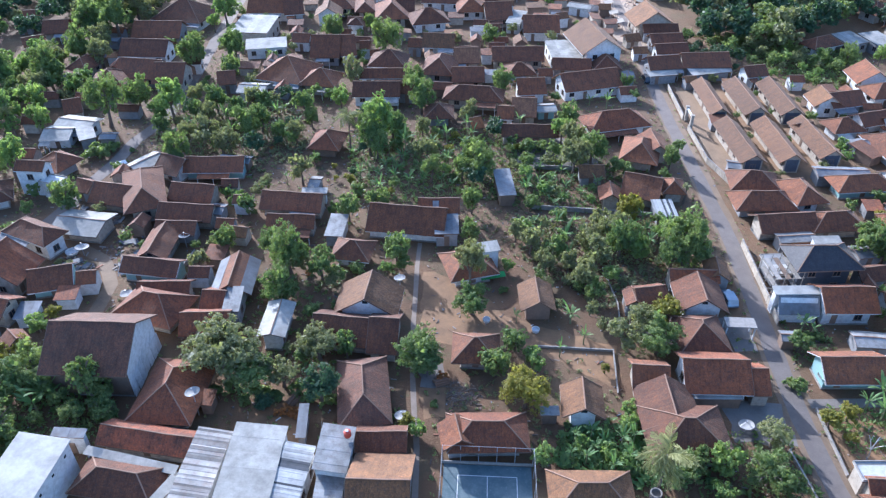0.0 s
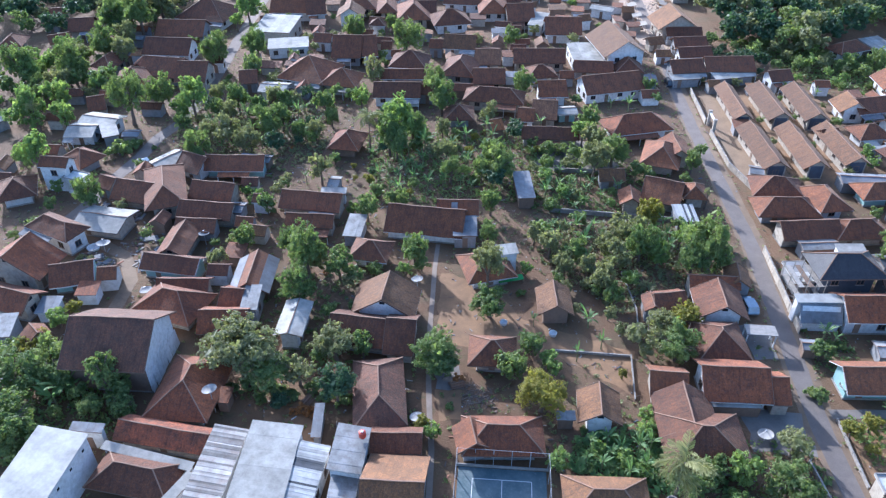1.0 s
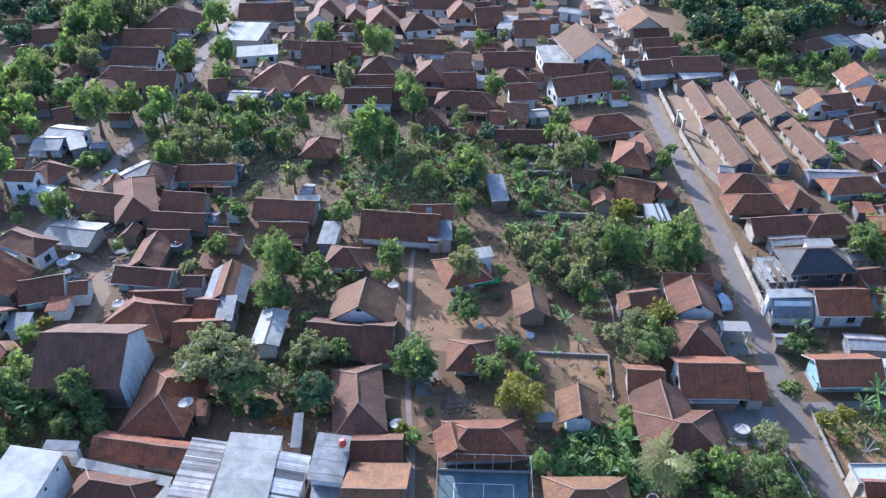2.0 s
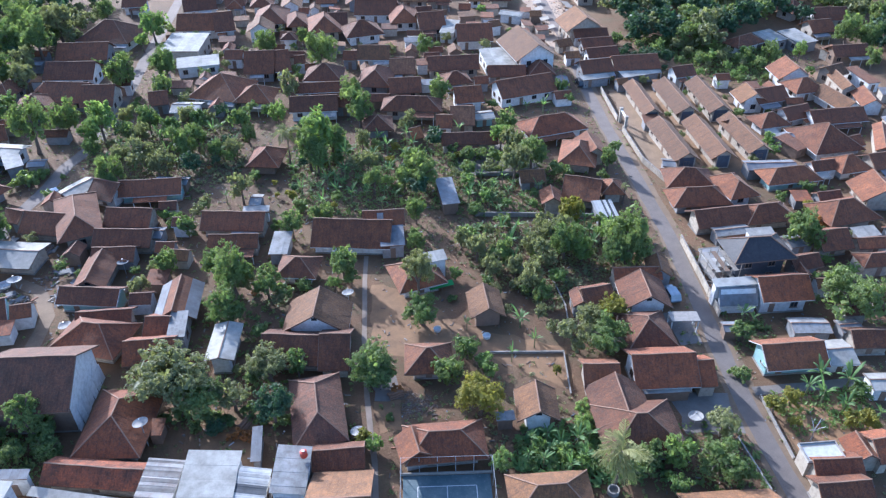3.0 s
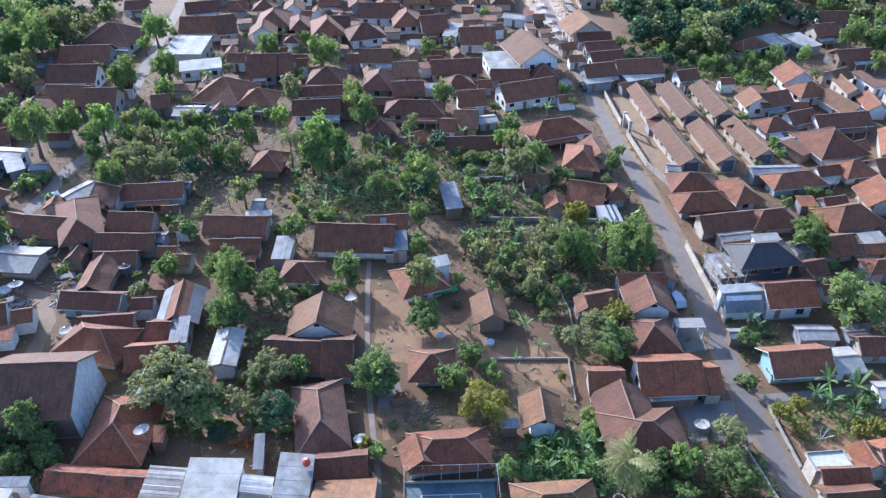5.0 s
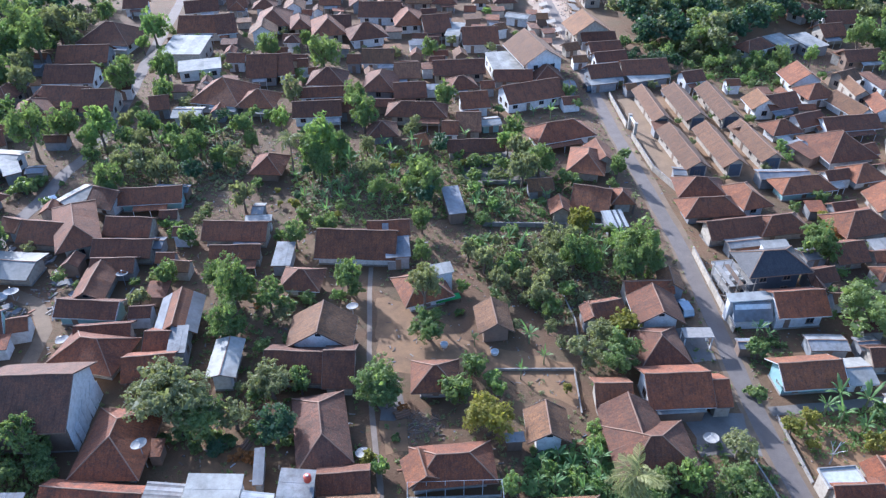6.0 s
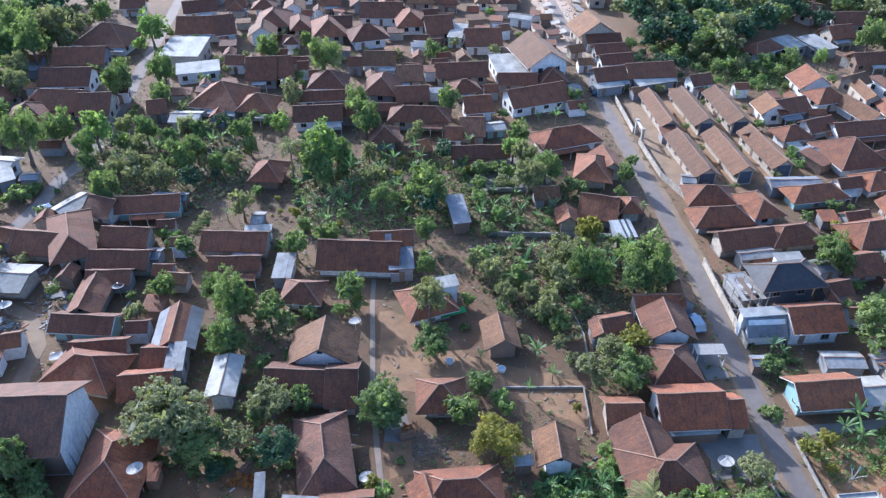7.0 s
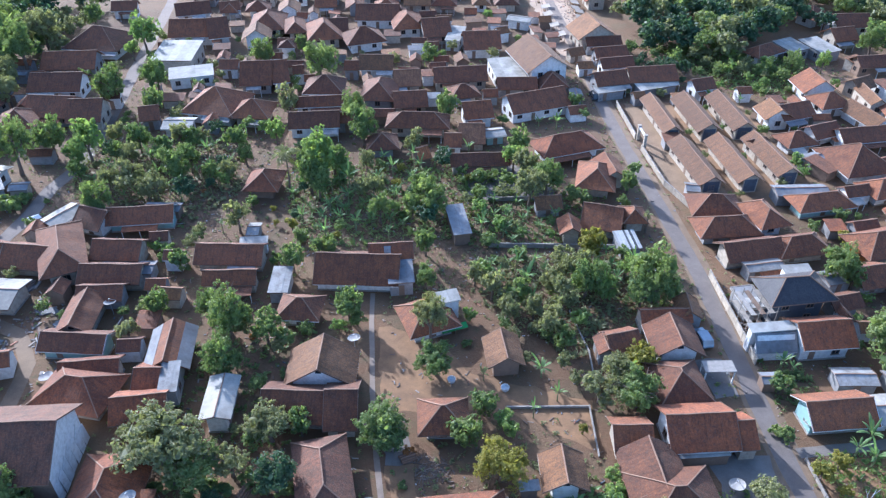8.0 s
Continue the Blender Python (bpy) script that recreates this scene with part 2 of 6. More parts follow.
def box(bm, x0, x1, y0, y1, z0, z1):
    v = [bm.verts.new((x, y, z)) for z in (z0, z1) for x, y in ((x0, y0), (x1, y0), (x1, y1), (x0, y1))]
    for f in ((3, 2, 1, 0), (4, 5, 6, 7), (0, 1, 5, 4), (1, 2, 6, 5), (2, 3, 7, 6), (3, 0, 4, 7)):
        bm.faces.new([v[i] for i in f])
    return v


def block(x0, x1, y0, y1, z0, z1, bevel=0.0):
    bm = bmesh.new()
    box(bm, x0, x1, y0, y1, z0, z1)
    if bevel:
        bmesh.ops.bevel(bm, geom=bm.edges[:], offset=bevel, segments=1, affect="EDGES")
    return bm


def beam(bm, a, b, width, height=None):
    """A squared bar from a to b."""
    a, b = Vector(a), Vector(b)
    way = (b - a).normalized()
    side = way.cross(Vector((0, 0, 1)))
    side = Vector((1, 0, 0)) if side.length < 0.01 else side.normalized()
    up = side.cross(way)
    w, h = side * width / 2, up * (height or width) / 2
    v = [bm.verts.new(p + s * w + t * h) for p in (a, b) for s, t in ((-1, -1), (1, -1), (1, 1), (-1, 1))]
    for f in ((3, 2, 1, 0), (4, 5, 6, 7), (0, 1, 5, 4), (1, 2, 6, 5), (2, 3, 7, 6), (3, 0, 4, 7)):
        bm.faces.new([v[i] for i in f])


def slope(bm, corners, thick=0.10):
    """One roof slope as a slab, with its own metres as UV: u along the eave (first two corners), v up the slope."""
    c = [Vector(p) for p in corners]
    u = (c[1] - c[0]).normalized()
    n = u.cross(c[-1] - c[0]).normalized()
    v = n.cross(u)
    uv = bm.loops.layers.uv.verify()
    top = [bm.verts.new(p) for p in c]
    low = [bm.verts.new(p - n * thick) for p in c]
    faces = [bm.faces.new(top), bm.faces.new(low[::-1])]
    for i in range(len(c)):
        j = (i + 1) % len(c)
        faces.append(bm.faces.new((low[i], low[j], top[j], top[i])))
    for f in faces:
        for lp in f.loops:
            d = lp.vert.co - c[0]
            lp[uv].uv = (d.dot(u), d.dot(v))


PITCH = math.tan(radians(33))
WORDS = {
    "brown": "weathered brown clay-tile", "red": "faded red clay-tile", "brick": "mottled brick-red clay-tile", "plum": "dark brown clay-tile",
    "tan": "sun-bleached tan clay-tile", "pink": "pale pinkish clay-tile", "dust": "dusty brown clay-tile", "orange": "orange clay-tile", "soot": "soot-stained dark clay-tile", "dark": "near-black glazed-tile",
    "zinc": "grey corrugated zinc", "zincgrey": "dull old corrugated zinc", "whitezinc": "pale corrugated metal", "brightzinc": "smooth white metal", "rustzinc": "rust-streaked corrugated metal",
    "stripezinc": "patched corrugated metal", "slab": "flat concrete slab",
}
WALLWORDS = {"white": "whitewashed walls", "cream": "stained cream walls", "grey": "bare grey walls", "teal": "teal-painted walls", "wood": "dark plank walls", "darkwall": "slate-coloured walls"}


def window_mesh():
    bm = bmesh.new()
    for x0, x1, z0, z1 in ((-0.6, 0.6, 1.12, 1.2), (-0.6, 0.6, 0, 0.08), (-0.6, -0.52, 0.08, 1.12), (0.52, 0.6, 0.08, 1.12), (-0.03, 0.03, 0.08, 1.12)):
        box(bm, x0, x1, -0.06, 0.02, z0, z1)
    me = bpy.data.meshes.new("window_frame")
    bm.to_mesh(me)
    bm.free()
    me.materials.append(BOARD_DARK)
    bm = block(-0.52, 0.52, -0.02, 0.015, 0.08, 1.12)
    pane = bpy.data.meshes.new("pane")
    bm.to_mesh(pane)
    bm.free()
    pane.materials.append(GLASS)
    bm = block(-0.7, 0.7, -0.16, 0.02, -0.08, 0.0)
    sill = bpy.data.meshes.new("window_sill")
    bm.to_mesh(sill)
    bm.free()
    sill.materials.append(CONCRETE)
    bm = bmesh.new()
    box(bm, -0.45, 0.45, -0.05, 0.02, 0, 2.05)
    box(bm, -0.34, -0.04, -0.07, -0.05, 0.2, 1.85)
    box(bm, 0.04, 0.34, -0.07, -0.05, 0.2, 1.85)
    door = bpy.data.meshes.new("door")
    bm.to_mesh(door)
    bm.free()
    door.materials.append(TIMBER)
    return me, pane, sill, door


WINDOW, PANE, SILL, DOOR = window_mesh()


def openings(body, w, d, yaw, height, near=True):
    """Windows and a door on the walls that stand towards the lane side of the village."""
    for side in range(4):
        turn = side * 90
        face = radians(yaw + turn - 90)
        if math.sin(face) > 0.35:
            continue
        length, off = (w, d / 2) if side % 2 == 0 else (d, w / 2)
        n = int(length // 3.0)
        if n == 0:
            continue
        level = [0.95] + ([3.4] if height > 4.8 else [])
        middle = (n - 1) // 2
        for z in level:
            for i in range(n):
                m = pose(0, 0, 0, 0, 0, turn) @ pose((i + 0.5) * length / n - length / 2, -off, z if z > 1 or i != middle or side % 2 else 0)
                if z < 1 and i == middle and side % 2 == 0:
                    shared("door", DOOR, None, body, m=m)
                    continue
                if height < 2.5:
                    continue
                win = shared("window", WINDOW, None, body, m=m)
                shared("pane", PANE, None, win)
                if near:
                    shared("window_sill", SILL, None, win)


def settle(phase):
    """How far an old roof has sunk or lifted at a place on its own plan."""
    def drop(x, y):
        return 0.05 * math.sin(1.1 * x + phase) + 0.04 * math.sin(0.7 * y - 2.3 * phase) * math.sin(0.6 * x + 1.7 * phase) - 0.03
    return drop


def cap(roof, a, b, size=0.15, drop=None):
    bm = bmesh.new()
    a, b = Vector(a), Vector(b)
    n = 1 if drop is None else max(2, int((b - a).length // 1.2))
    pts = [a.lerp(b, i / n) for i in range(n + 1)]
    for p in pts:
        p.z += 0.03 + (drop(p.x, p.y) if drop else 0.0)
    side = (b - a).normalized().cross(Vector((0, 0, 1))).normalized() * size / 2
    up = side.cross(b - a).normalized() * 0.06
    rings = [[bm.verts.new(p + s * side + t * up) for s, t in ((-1, -1), (1, -1), (1, 1), (-1, 1))] for p in pts]
    bm.faces.new(rings[0][::-1])
    bm.faces.new(rings[-1])
    for p, q in zip(rings, rings[1:]):
        for i in range(4):
            j = (i + 1) % 4
            bm.faces.new((p[i], p[j], q[j], q[i]))
    bmesh.ops.recalc_face_normals(bm, faces=bm.faces[:])
    part("ridge_cap", bm, RIDGE, roof)


def awning(h, a, b, eave, yaw):
    """A lean-to roof on posts along part of the side that stands towards the lanes."""
    turn = 0 if math.cos(radians(yaw)) > 0 else 180
    if abs(math.cos(radians(yaw))) < 0.5:
        return
    width, deep = a * rng.uniform(0.7, 1.3), rng.uniform(1.3, 2.2)
    x0 = rng.uniform(-a, a - width)
    z0, z1 = eave - 0.62, eave - 0.22
    m = pose(0, 0, 0, 0, 0, turn)
    bm = bmesh.new()
    slope(bm, ((x0, -b - deep + 0.3, z0), (x0 + width, -b - deep + 0.3, z0), (x0 + width, -b + 0.3, z1), (x0, -b + 0.3, z1)), 0.06)
    roof = part("awning", bm, rng.choice((SHEETS["zinc"], SHEETS["zincgrey"], SHEETS["whitezinc"], TILES["plum"], TILES["brown"])), h)
    roof.matrix_basis = m
    for i in range(3):
        px = x0 + 0.1 + i * (width - 0.2) / 2
        post = part("post", block(px - 0.05, px + 0.05, -b - deep + 0.4, -b - deep + 0.5, 0, z0 - 0.04), WALLS["white"], h)
        post.matrix_basis = m


def house(x, y, w, d, yaw, eave, form, tint, walls, windows=True, front="", vents=0, climb=0.0, skylight=False):
    """A village house: w along the ridge, d across, measured at the eaves."""
    BUILT.append((x, y, w / 2, d / 2, radians(yaw)))
    over = (1.35 if min(w, d) > 5.5 else 0.9) if min(w, d) > 4 else 0.3
    if form == "flat":
        over = min(over, 0.3)
    over = min(over, 0.25 * min(w, d))
    big = w * d > 27 and form != "flat"
    storeys = "two-storey" if eave > 4.8 else "single-storey"
    name = "house" if big else "shed"
    label = "%s %s, %s %s roof, %s" % (storeys if big else "small", name, WORDS[tint], {"hip": "hipped", "gable": "gabled", "flat": "low-pitched"}[form], WALLWORDS[walls])
    h = thing(name, pose(x, y, 0, 0, 0, yaw), label, name, group="village houses" if big else "village sheds")
    a, b, iw, idp = w / 2, d / 2, w / 2 - over, d / 2 - over
    pitch = math.tan(radians(15)) if tint in SHEETS else PITCH
    rise = b * pitch
    if form == "flat":
        low, high = eave - 0.10, eave + (climb or min(0.10 * d, 0.5))
        bm = bmesh.new()
        v = box(bm, -iw, iw, -idp, idp, 0, eave - 0.12)
        for i in (6, 7):
            v[i].co.z = high - 0.14
        for i in (4, 5):
            v[i].co.z = low - 0.06
        body = part("wall", bm, WALLS[walls], h)
        for i in range(vents):
            vx = iw - 1.3 - 2.7 * i
            part("vent", block(vx - 0.2, vx + 0.2, -idp - 0.03, -idp + 0.02, eave - 1.5, eave - 1.15), GLASS, body)
        if tint == "slab":
            bm = block(-a, a, -b, b, eave - 0.06, eave + 0.1, 0.02)
            part("roof", bm, SHEETS[tint], h)
            bm = bmesh.new()
            for q in ((-a, a, -b, -b + 0.12), (-a, a, b - 0.12, b), (-a, -a + 0.12, -b + 0.12, b - 0.12), (a - 0.12, a, -b + 0.12, b - 0.12)):
                box(bm, *q, eave + 0.1, eave + 0.32)
            part("parapet", bm, CONCRETE, h)
        elif tint in SHEETS:
            step = 0.36 if tint in ("rustzinc", "stripezinc") else (2.2 if tint in ("whitezinc", "brightzinc") else (1.0 if y < 120 else 2.4))
            n = 1 if climb or tint == "brightzinc" else max(2, round(w / step))
            uneven = 0.32 if tint in ("rustzinc", "stripezinc") else 0.0
            edges = [-a] + [-a + (i + rng.uniform(-uneven, uneven)) * w / n for i in range(1, n)] + [a - 0.05]
            for i in range(n):
                x0, x1 = edges[i], edges[i + 1] + 0.05
                lift = (0.006 if tint in ("whitezinc", "brightzinc") else 0.018) * (i % 2)
                drop = rng.uniform(-0.05, 0.05)
                bm = bmesh.new()
                slope(bm, ((x0, -b + drop, low + lift), (x1, -b + drop, low + lift), (x1, b, high + lift), (x0, b, high + lift)), 0.035)
                mat = SHEETS[tint]
                # Some strips take the dark colour, as shaded gaps in the roof.
                if tint == "stripezinc" and rng.random() < 0.42:
                    mat = SHEETS["gapzinc"]
                part("roof_sheet", bm, mat, h)
        else:
            bm = bmesh.new()
            slope(bm, ((-a, -b, low), (a, -b, low), (a, b, high), (-a, b, high)), 0.1)
            part("roof", bm, TILES[tint], h)
        bm = block(-a + 0.05, a - 0.05, -b + 0.06, -b + 0.12, low - 0.24, low - 0.05)
        part("fascia", bm, BOARD if walls == "white" and d > 1.5 else BOARD_DARK, h)
        if windows:
            openings(body, iw * 2, idp * 2, yaw, eave - 0.3, y < 140)
        return h
    mat = TILES.get(tint) or SHEETS[tint]
    bm = bmesh.new()
    top = eave + over * pitch - 0.14
    if form == "gable":
        iw = a - min(over, 0.55)
        peak = eave + rise - 0.16
        pts = ((-idp, 0), (idp, 0), (idp, top), (0, peak), (-idp, top))
        rings = [[bm.verts.new((sx, py, pz)) for py, pz in pts] for sx in (-iw, iw)]
        bm.faces.new(rings[0][::-1])
        bm.faces.new(rings[1])
        for i in range(5):
            j = (i + 1) % 5
            bm.faces.new((rings[0][i], rings[0][j], rings[1][j], rings[1][i]))
        bmesh.ops.recalc_face_normals(bm, faces=bm.faces[:])
    else:
        box(bm, -iw, iw, -idp, idp, 0, top)
    body = part("wall", bm, WALLS[walls], h)
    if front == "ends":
        # Solid dark panels on the gable ends paint the shade of open porches.
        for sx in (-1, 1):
            part("open_end", block(sx * iw - 0.05, sx * iw + 0.05, -idp * 0.82, idp * 0.82, 0.3, eave + 0.35), WALLS["darkwall"], h, "dark panel standing in for the shade of an open porch end")
    elif front and front != "skirt":
        # A plank-coloured panel paints the dim opening below the front eave.
        part("boarded_front", block(-iw + 0.02, iw - 0.02, -idp - 0.07, -idp + 0.02, 0, eave - 0.1), WALLS[front], h, "dark plank-coloured panel standing in for the shaded opening under the eaves")
    bm = bmesh.new()
    zr = eave + rise
    if form == "gable":
        slope(bm, ((-a, -b, eave), (a, -b, eave), (a, 0, zr), (-a, 0, zr)))
        slope(bm, ((a, b, eave), (-a, b, eave), (-a, 0, zr), (a, 0, zr)))
        lines = [((-a, 0, zr), (a, 0, zr))]
    else:
        r = max(a - b, 0.05)
        slope(bm, ((-a, -b, eave), (a, -b, eave), (r, 0, zr), (-r, 0, zr)))
        slope(bm, ((a, b, eave), (-a, b, eave), (-r, 0, zr), (r, 0, zr)))
        slope(bm, ((a, -b, eave), (a, b, eave), (r, 0, zr)))
        slope(bm, ((-a, b, eave), (-a, -b, eave), (-r, 0, zr)))
        lines = [((-r, 0, zr), (r, 0, zr))] + [((sx * a, sy * b, eave), (sx * r, 0, zr)) for sx in (-1, 1) for sy in (-1, 1)]
    drop = None
    if y < 150 and front != "skirt":
        drop = settle(rng.uniform(0, 6.28))
        for _ in range(2):
            bmesh.ops.subdivide_edges(bm, edges=[e for e in bm.edges if e.calc_length() > 1.4], cuts=1, use_grid_fill=True)
        for vert in bm.verts:
            vert.co.z += drop(vert.co.x, vert.co.y)
    roof = part("roof", bm, mat, h)
    for p, q in lines:
        cap(roof, p, q, drop=drop)
    if front == "skirt":
        for sy in (-1, 1):
            low, high = (sy * (b + 0.1), eave - 0.02), (sy * b * 0.5, eave + rise * 0.5 + 0.06)
            bm = bmesh.new()
            slope(bm, ((sy * a, low[0], low[1] + 0.05), (-sy * a, low[0], low[1] + 0.05), (-sy * a, high[0], high[1]), (sy * a, high[0], high[1])) if sy > 0 else ((-a, low[0], low[1] + 0.05), (a, low[0], low[1] + 0.05), (a, high[0], high[1]), (-a, high[0], high[1])), 0.03)
            part("zinc_skirt", bm, SHEETS["zincgrey"], roof, "grey zinc sheet over the lower slope")
    if form == "gable" and y < 112 and rise > 1.7 and walls in ("white", "cream", "grey") and front != "ends":
        for sx in (-1, 1):
            part("gable_vent", block(sx * iw - 0.03, sx * iw + 0.03, -0.4, 0.4, eave + rise - 1.35, eave + rise - 0.85), GLASS, body)
    if skylight:
        bm = bmesh.new()
        sx, f, s = -0.3 * a, 0.6, 1.1
        y0, y1 = -b * (1 - f + s / 2 / b), -b * (1 - f - s / 2 / b)
        slope(bm, ((sx, y0, eave + (b + y0) * pitch + 0.03), (sx + s, y0, eave + (b + y0) * pitch + 0.03), (sx + s, y1, eave + (b + y1) * pitch + 0.03), (sx, y1, eave + (b + y1) * pitch + 0.03)), 0.05)
        part("skylight", bm, SHEETS["zinc"], roof, "pale skylight sheet")
    board = BOARD if walls in ("white", "teal") and tint != "soot" else BOARD_DARK
    for sy in (-1, 1) if y < 150 else (-1,):
        bm = block(-a + 0.04, a - 0.04, sy * (b - 0.05) - 0.025, sy * (b - 0.05) + 0.025, eave - 0.26, eave - 0.11)
        part("fascia", bm, board, h)
    if form == "gable" and y < 135:
        for sx in (-1, 1):
            for sy in (-1, 1):
                bm = bmesh.new()
                beam(bm, (sx * (a - 0.03), sy * b, eave - 0.12), (sx * (a - 0.03), 0, zr - 0.12), 0.05, 0.2)
                part("barge_board", bm, BOARD if walls == "teal" else BOARD_DARK, h)
    if windows:
        openings(body, iw * 2, idp * 2, yaw, eave, y < 140)
    if windows and w > 5.2 and rng.random() < (0.7 if y > 130 else 0.45) and y > 100:
        awning(h, a, b, eave, yaw)
    if big and w > 5.5 and walls in ("cream", "white", "teal") and form != "flat" and y < 130:
        plinth = block(-iw - 0.12, iw + 0.12, -idp - 0.12, idp + 0.12, 0, 0.28, 0.03)
        part("plinth", plinth, CONCRETE, h)
    return h


def carport(x, y, w, d, yaw, high):
    """An open shelter for a car: a thin cement slab on four posts."""
    c = thing("carport", pose(x, y, 0, 0, 0, yaw), "open carport with a thin grey cement roof on posts", "carport")
    part("roof", block(-w / 2, w / 2, -d / 2, d / 2, high, high + 0.14, 0.02), CONCRETE, c)
    for sx in (-1, 1):
        part("beam", block(sx * (w / 2 - 0.2) - 0.07, sx * (w / 2 - 0.2) + 0.07, -d / 2 + 0.1, d / 2 - 0.1, high - 0.16, high), CONCRETE, c)
        for sy in (-1, 1):
            px, py = sx * (w / 2 - 0.2), sy * (d / 2 - 0.2)
            part("post", block(px - 0.08, px + 0.08, py - 0.08, py + 0.08, 0, high - 0.16), WALLS["white"], c)


# ---- ground, roads and yards ----
bm = bmesh.new()
v = [bm.verts.new(p) for p in ((-1800, -1500, 0), (1800, -1500, 0), (1800, 2600, 0), (-1800, 2600, 0))]
bm.faces.new(v)
tagged(part("ground", bm, EARTH), "dusty brown village earth with sparse dry growth", "ground", kind="structure")


ROADS = []


def strip(name, points, width, material, label, category, z=0.03, thick=0.25):
    """A road or path along points on the plan, a slab with its top at z, its edges a little ragged."""
    ROADS.append(points)
    pts = []
    for p, q in zip(points, points[1:]):
        p, q = Vector((*p, 0)), Vector((*q, 0))
        n = max(1, int((q - p).length // 2.5))
        pts += [p.lerp(q, i / n) for i in range(n)]
    pts.append(Vector((*points[-1], 0)))
    bm = bmesh.new()
    rows = []
    for i, p in enumerate(pts):
        way = (pts[min(i + 1, len(pts) - 1)] - pts[max(i - 1, 0)]).normalized()
        side = Vector((way.y, -way.x, 0))
        l, r = (width / 2 * rng.uniform(0.93, 1.07) for _ in range(2))
        rows.append([bm.verts.new(p - side * l + Vector((0, 0, z))), bm.verts.new(p + side * r + Vector((0, 0, z))), bm.verts.new(p + side * r + Vector((0, 0, z - thick))), bm.verts.new(p - side * l + Vector((0, 0, z - thick)))])
    for a, b in zip(rows, rows[1:]):
        for i in (0, 1, 3):
            j = (i + 1) % 4
            bm.faces.new((a[i], a[j], b[j], b[i]))
    bmesh.ops.recalc_face_normals(bm, faces=bm.faces[:])
    return tagged(part(name, bm, material), label, category, kind="structure")


def yard(points, material, label, z=0.012):
    """A flat yard surface with an uneven edge."""
    bm = bmesh.new()
    out = []
    for p, q in zip(points, points[1:] + points[:1]):
        p, q = Vector((*p, z)), Vector((*q, z))
        n = max(2, int((q - p).length // 1.5))
        for i in range(n):
            c = p.lerp(q, i / n)
            out.append(bm.verts.new(c + Vector((rng.uniform(-0.5, 0.5), rng.uniform(-0.5, 0.5), 0)) * (1 if i else 0.2)))
    bm.faces.new(out)
    bmesh.ops.triangulate(bm, faces=bm.faces[:])
    bmesh.ops.recalc_face_normals(bm, faces=bm.faces[:])
    if bm.faces[:][0].normal.z < 0:
        bmesh.ops.reverse_faces(bm, faces=bm.faces[:])
    return tagged(part("pavement", bm, material), label, "yard", kind="structure")


def low_wall(points, height, material, label, thick=0.13):
    """A garden wall in straight bays between piers."""
    for p, q in zip(points, points[1:]):
        p, q = Vector((*p, 0)), Vector((*q, 0))
        length = (q - p).length
        w = thing("garden_wall", Matrix.Translation(p) @ pose(0, 0, 0, 0, 0, math.degrees(math.atan2(q.y - p.y, q.x - p.x))), label, "wall")
        n = max(1, round(length / 3.0))
        for i in range(n):
            x0, x1 = i * length / n + 0.14, (i + 1) * length / n - 0.14
            part("bay", block(x0, x1, -thick / 2, thick / 2, 0, height * rng.uniform(0.93, 1.0), 0.015), material, w)
            part("pier", block(x0 - 0.28, x0, -thick / 2 - 0.05, thick / 2 + 0.05, 0, height + 0.1, 0.02), material, w)
        part("coping", block(0.15, length, -thick / 2 - 0.04, thick / 2 + 0.04, height, height + 0.06), CONCRETE, w)


strip("road", ((47.5, 30), (46.2, 56), (45.9, 66), (46.3, 75), (47.2, 90), (48.2, 107), (48.0, 125), (47.6, 150), (47.8, 170), (49.0, 200), (49.2, 240), (52, 300), (60, 420)), 2.7, ASPHALT, "narrow worn grey asphalt village road", "road")
strip("road_verge", ((47.5, 30), (46.3, 56), (46.0, 66), (46.5, 75), (47.5, 90), (48.5, 107), (48.4, 125), (48.0, 150), (48.2, 170), (49.2, 200), (49.4, 240)), 4.4, VERGE, "dusty pale verges along the village road", "verge", z=0.012, thick=0.2)
strip("road", ((-70, 300), (-68, 250), (-67, 225), (-66.4, 199), (-65.4, 180), (-65.0, 165), (-65.3, 150), (-68.4, 141), (-69.4, 131), (-71.4, 123), (-72.4, 114), (-76, 100), (-84, 80)), 3.0, ASPHALT, "narrow grey lane between the houses", "road", z=0.034)
strip("road", ((-72.6, 110), (-68, 104.4), (-59.1, 99.4), (-55.5, 92.7), (-55.4, 82)), 2.2, VERGE, "dusty cement side lane", "road", z=0.026)
strip("road", ((48.0, 69.2), (58, 69.6), (72, 70.5)), 1.6, SCREED, "pale cement footway off the road", "path", z=0.022)
strip("path", ((-6.0, 105), (-6.2, 98), (-6.1, 89), (-6.1, 84), (-5.6, 72.7), (-5.1, 66.6), (-4.5, 61), (-4.3, 48), (-4.2, 38)), 0.75, FOOTPATH, "straight pale cement footpath across the yards", "path")
yard([(53.0, 170), (59, 170), (60, 150), (63.5, 147), (62, 126), (57, 122.5), (52.5, 128), (52.0, 146)], GRAVEL, "pale gravel yard beside the long barracks")
yard([(59, 170), (80, 170), (80, 128), (62, 124), (63.5, 146), (60, 150)], DUST, "trodden brown ground between the barracks", 0.016)
yard([(-5.0, 97), (2.4, 95), (8, 86), (13, 84), (24, 80), (23, 71), (12, 79), (0, 79.6), (-5.0, 80)], DUST, "dry trodden ochre yard under the trees")
yard([(36.0, 69.4), (44.2, 69.2), (44.0, 62), (36.2, 62.5)], SCREED, "grey cement forecourt beside the road", 0.016)
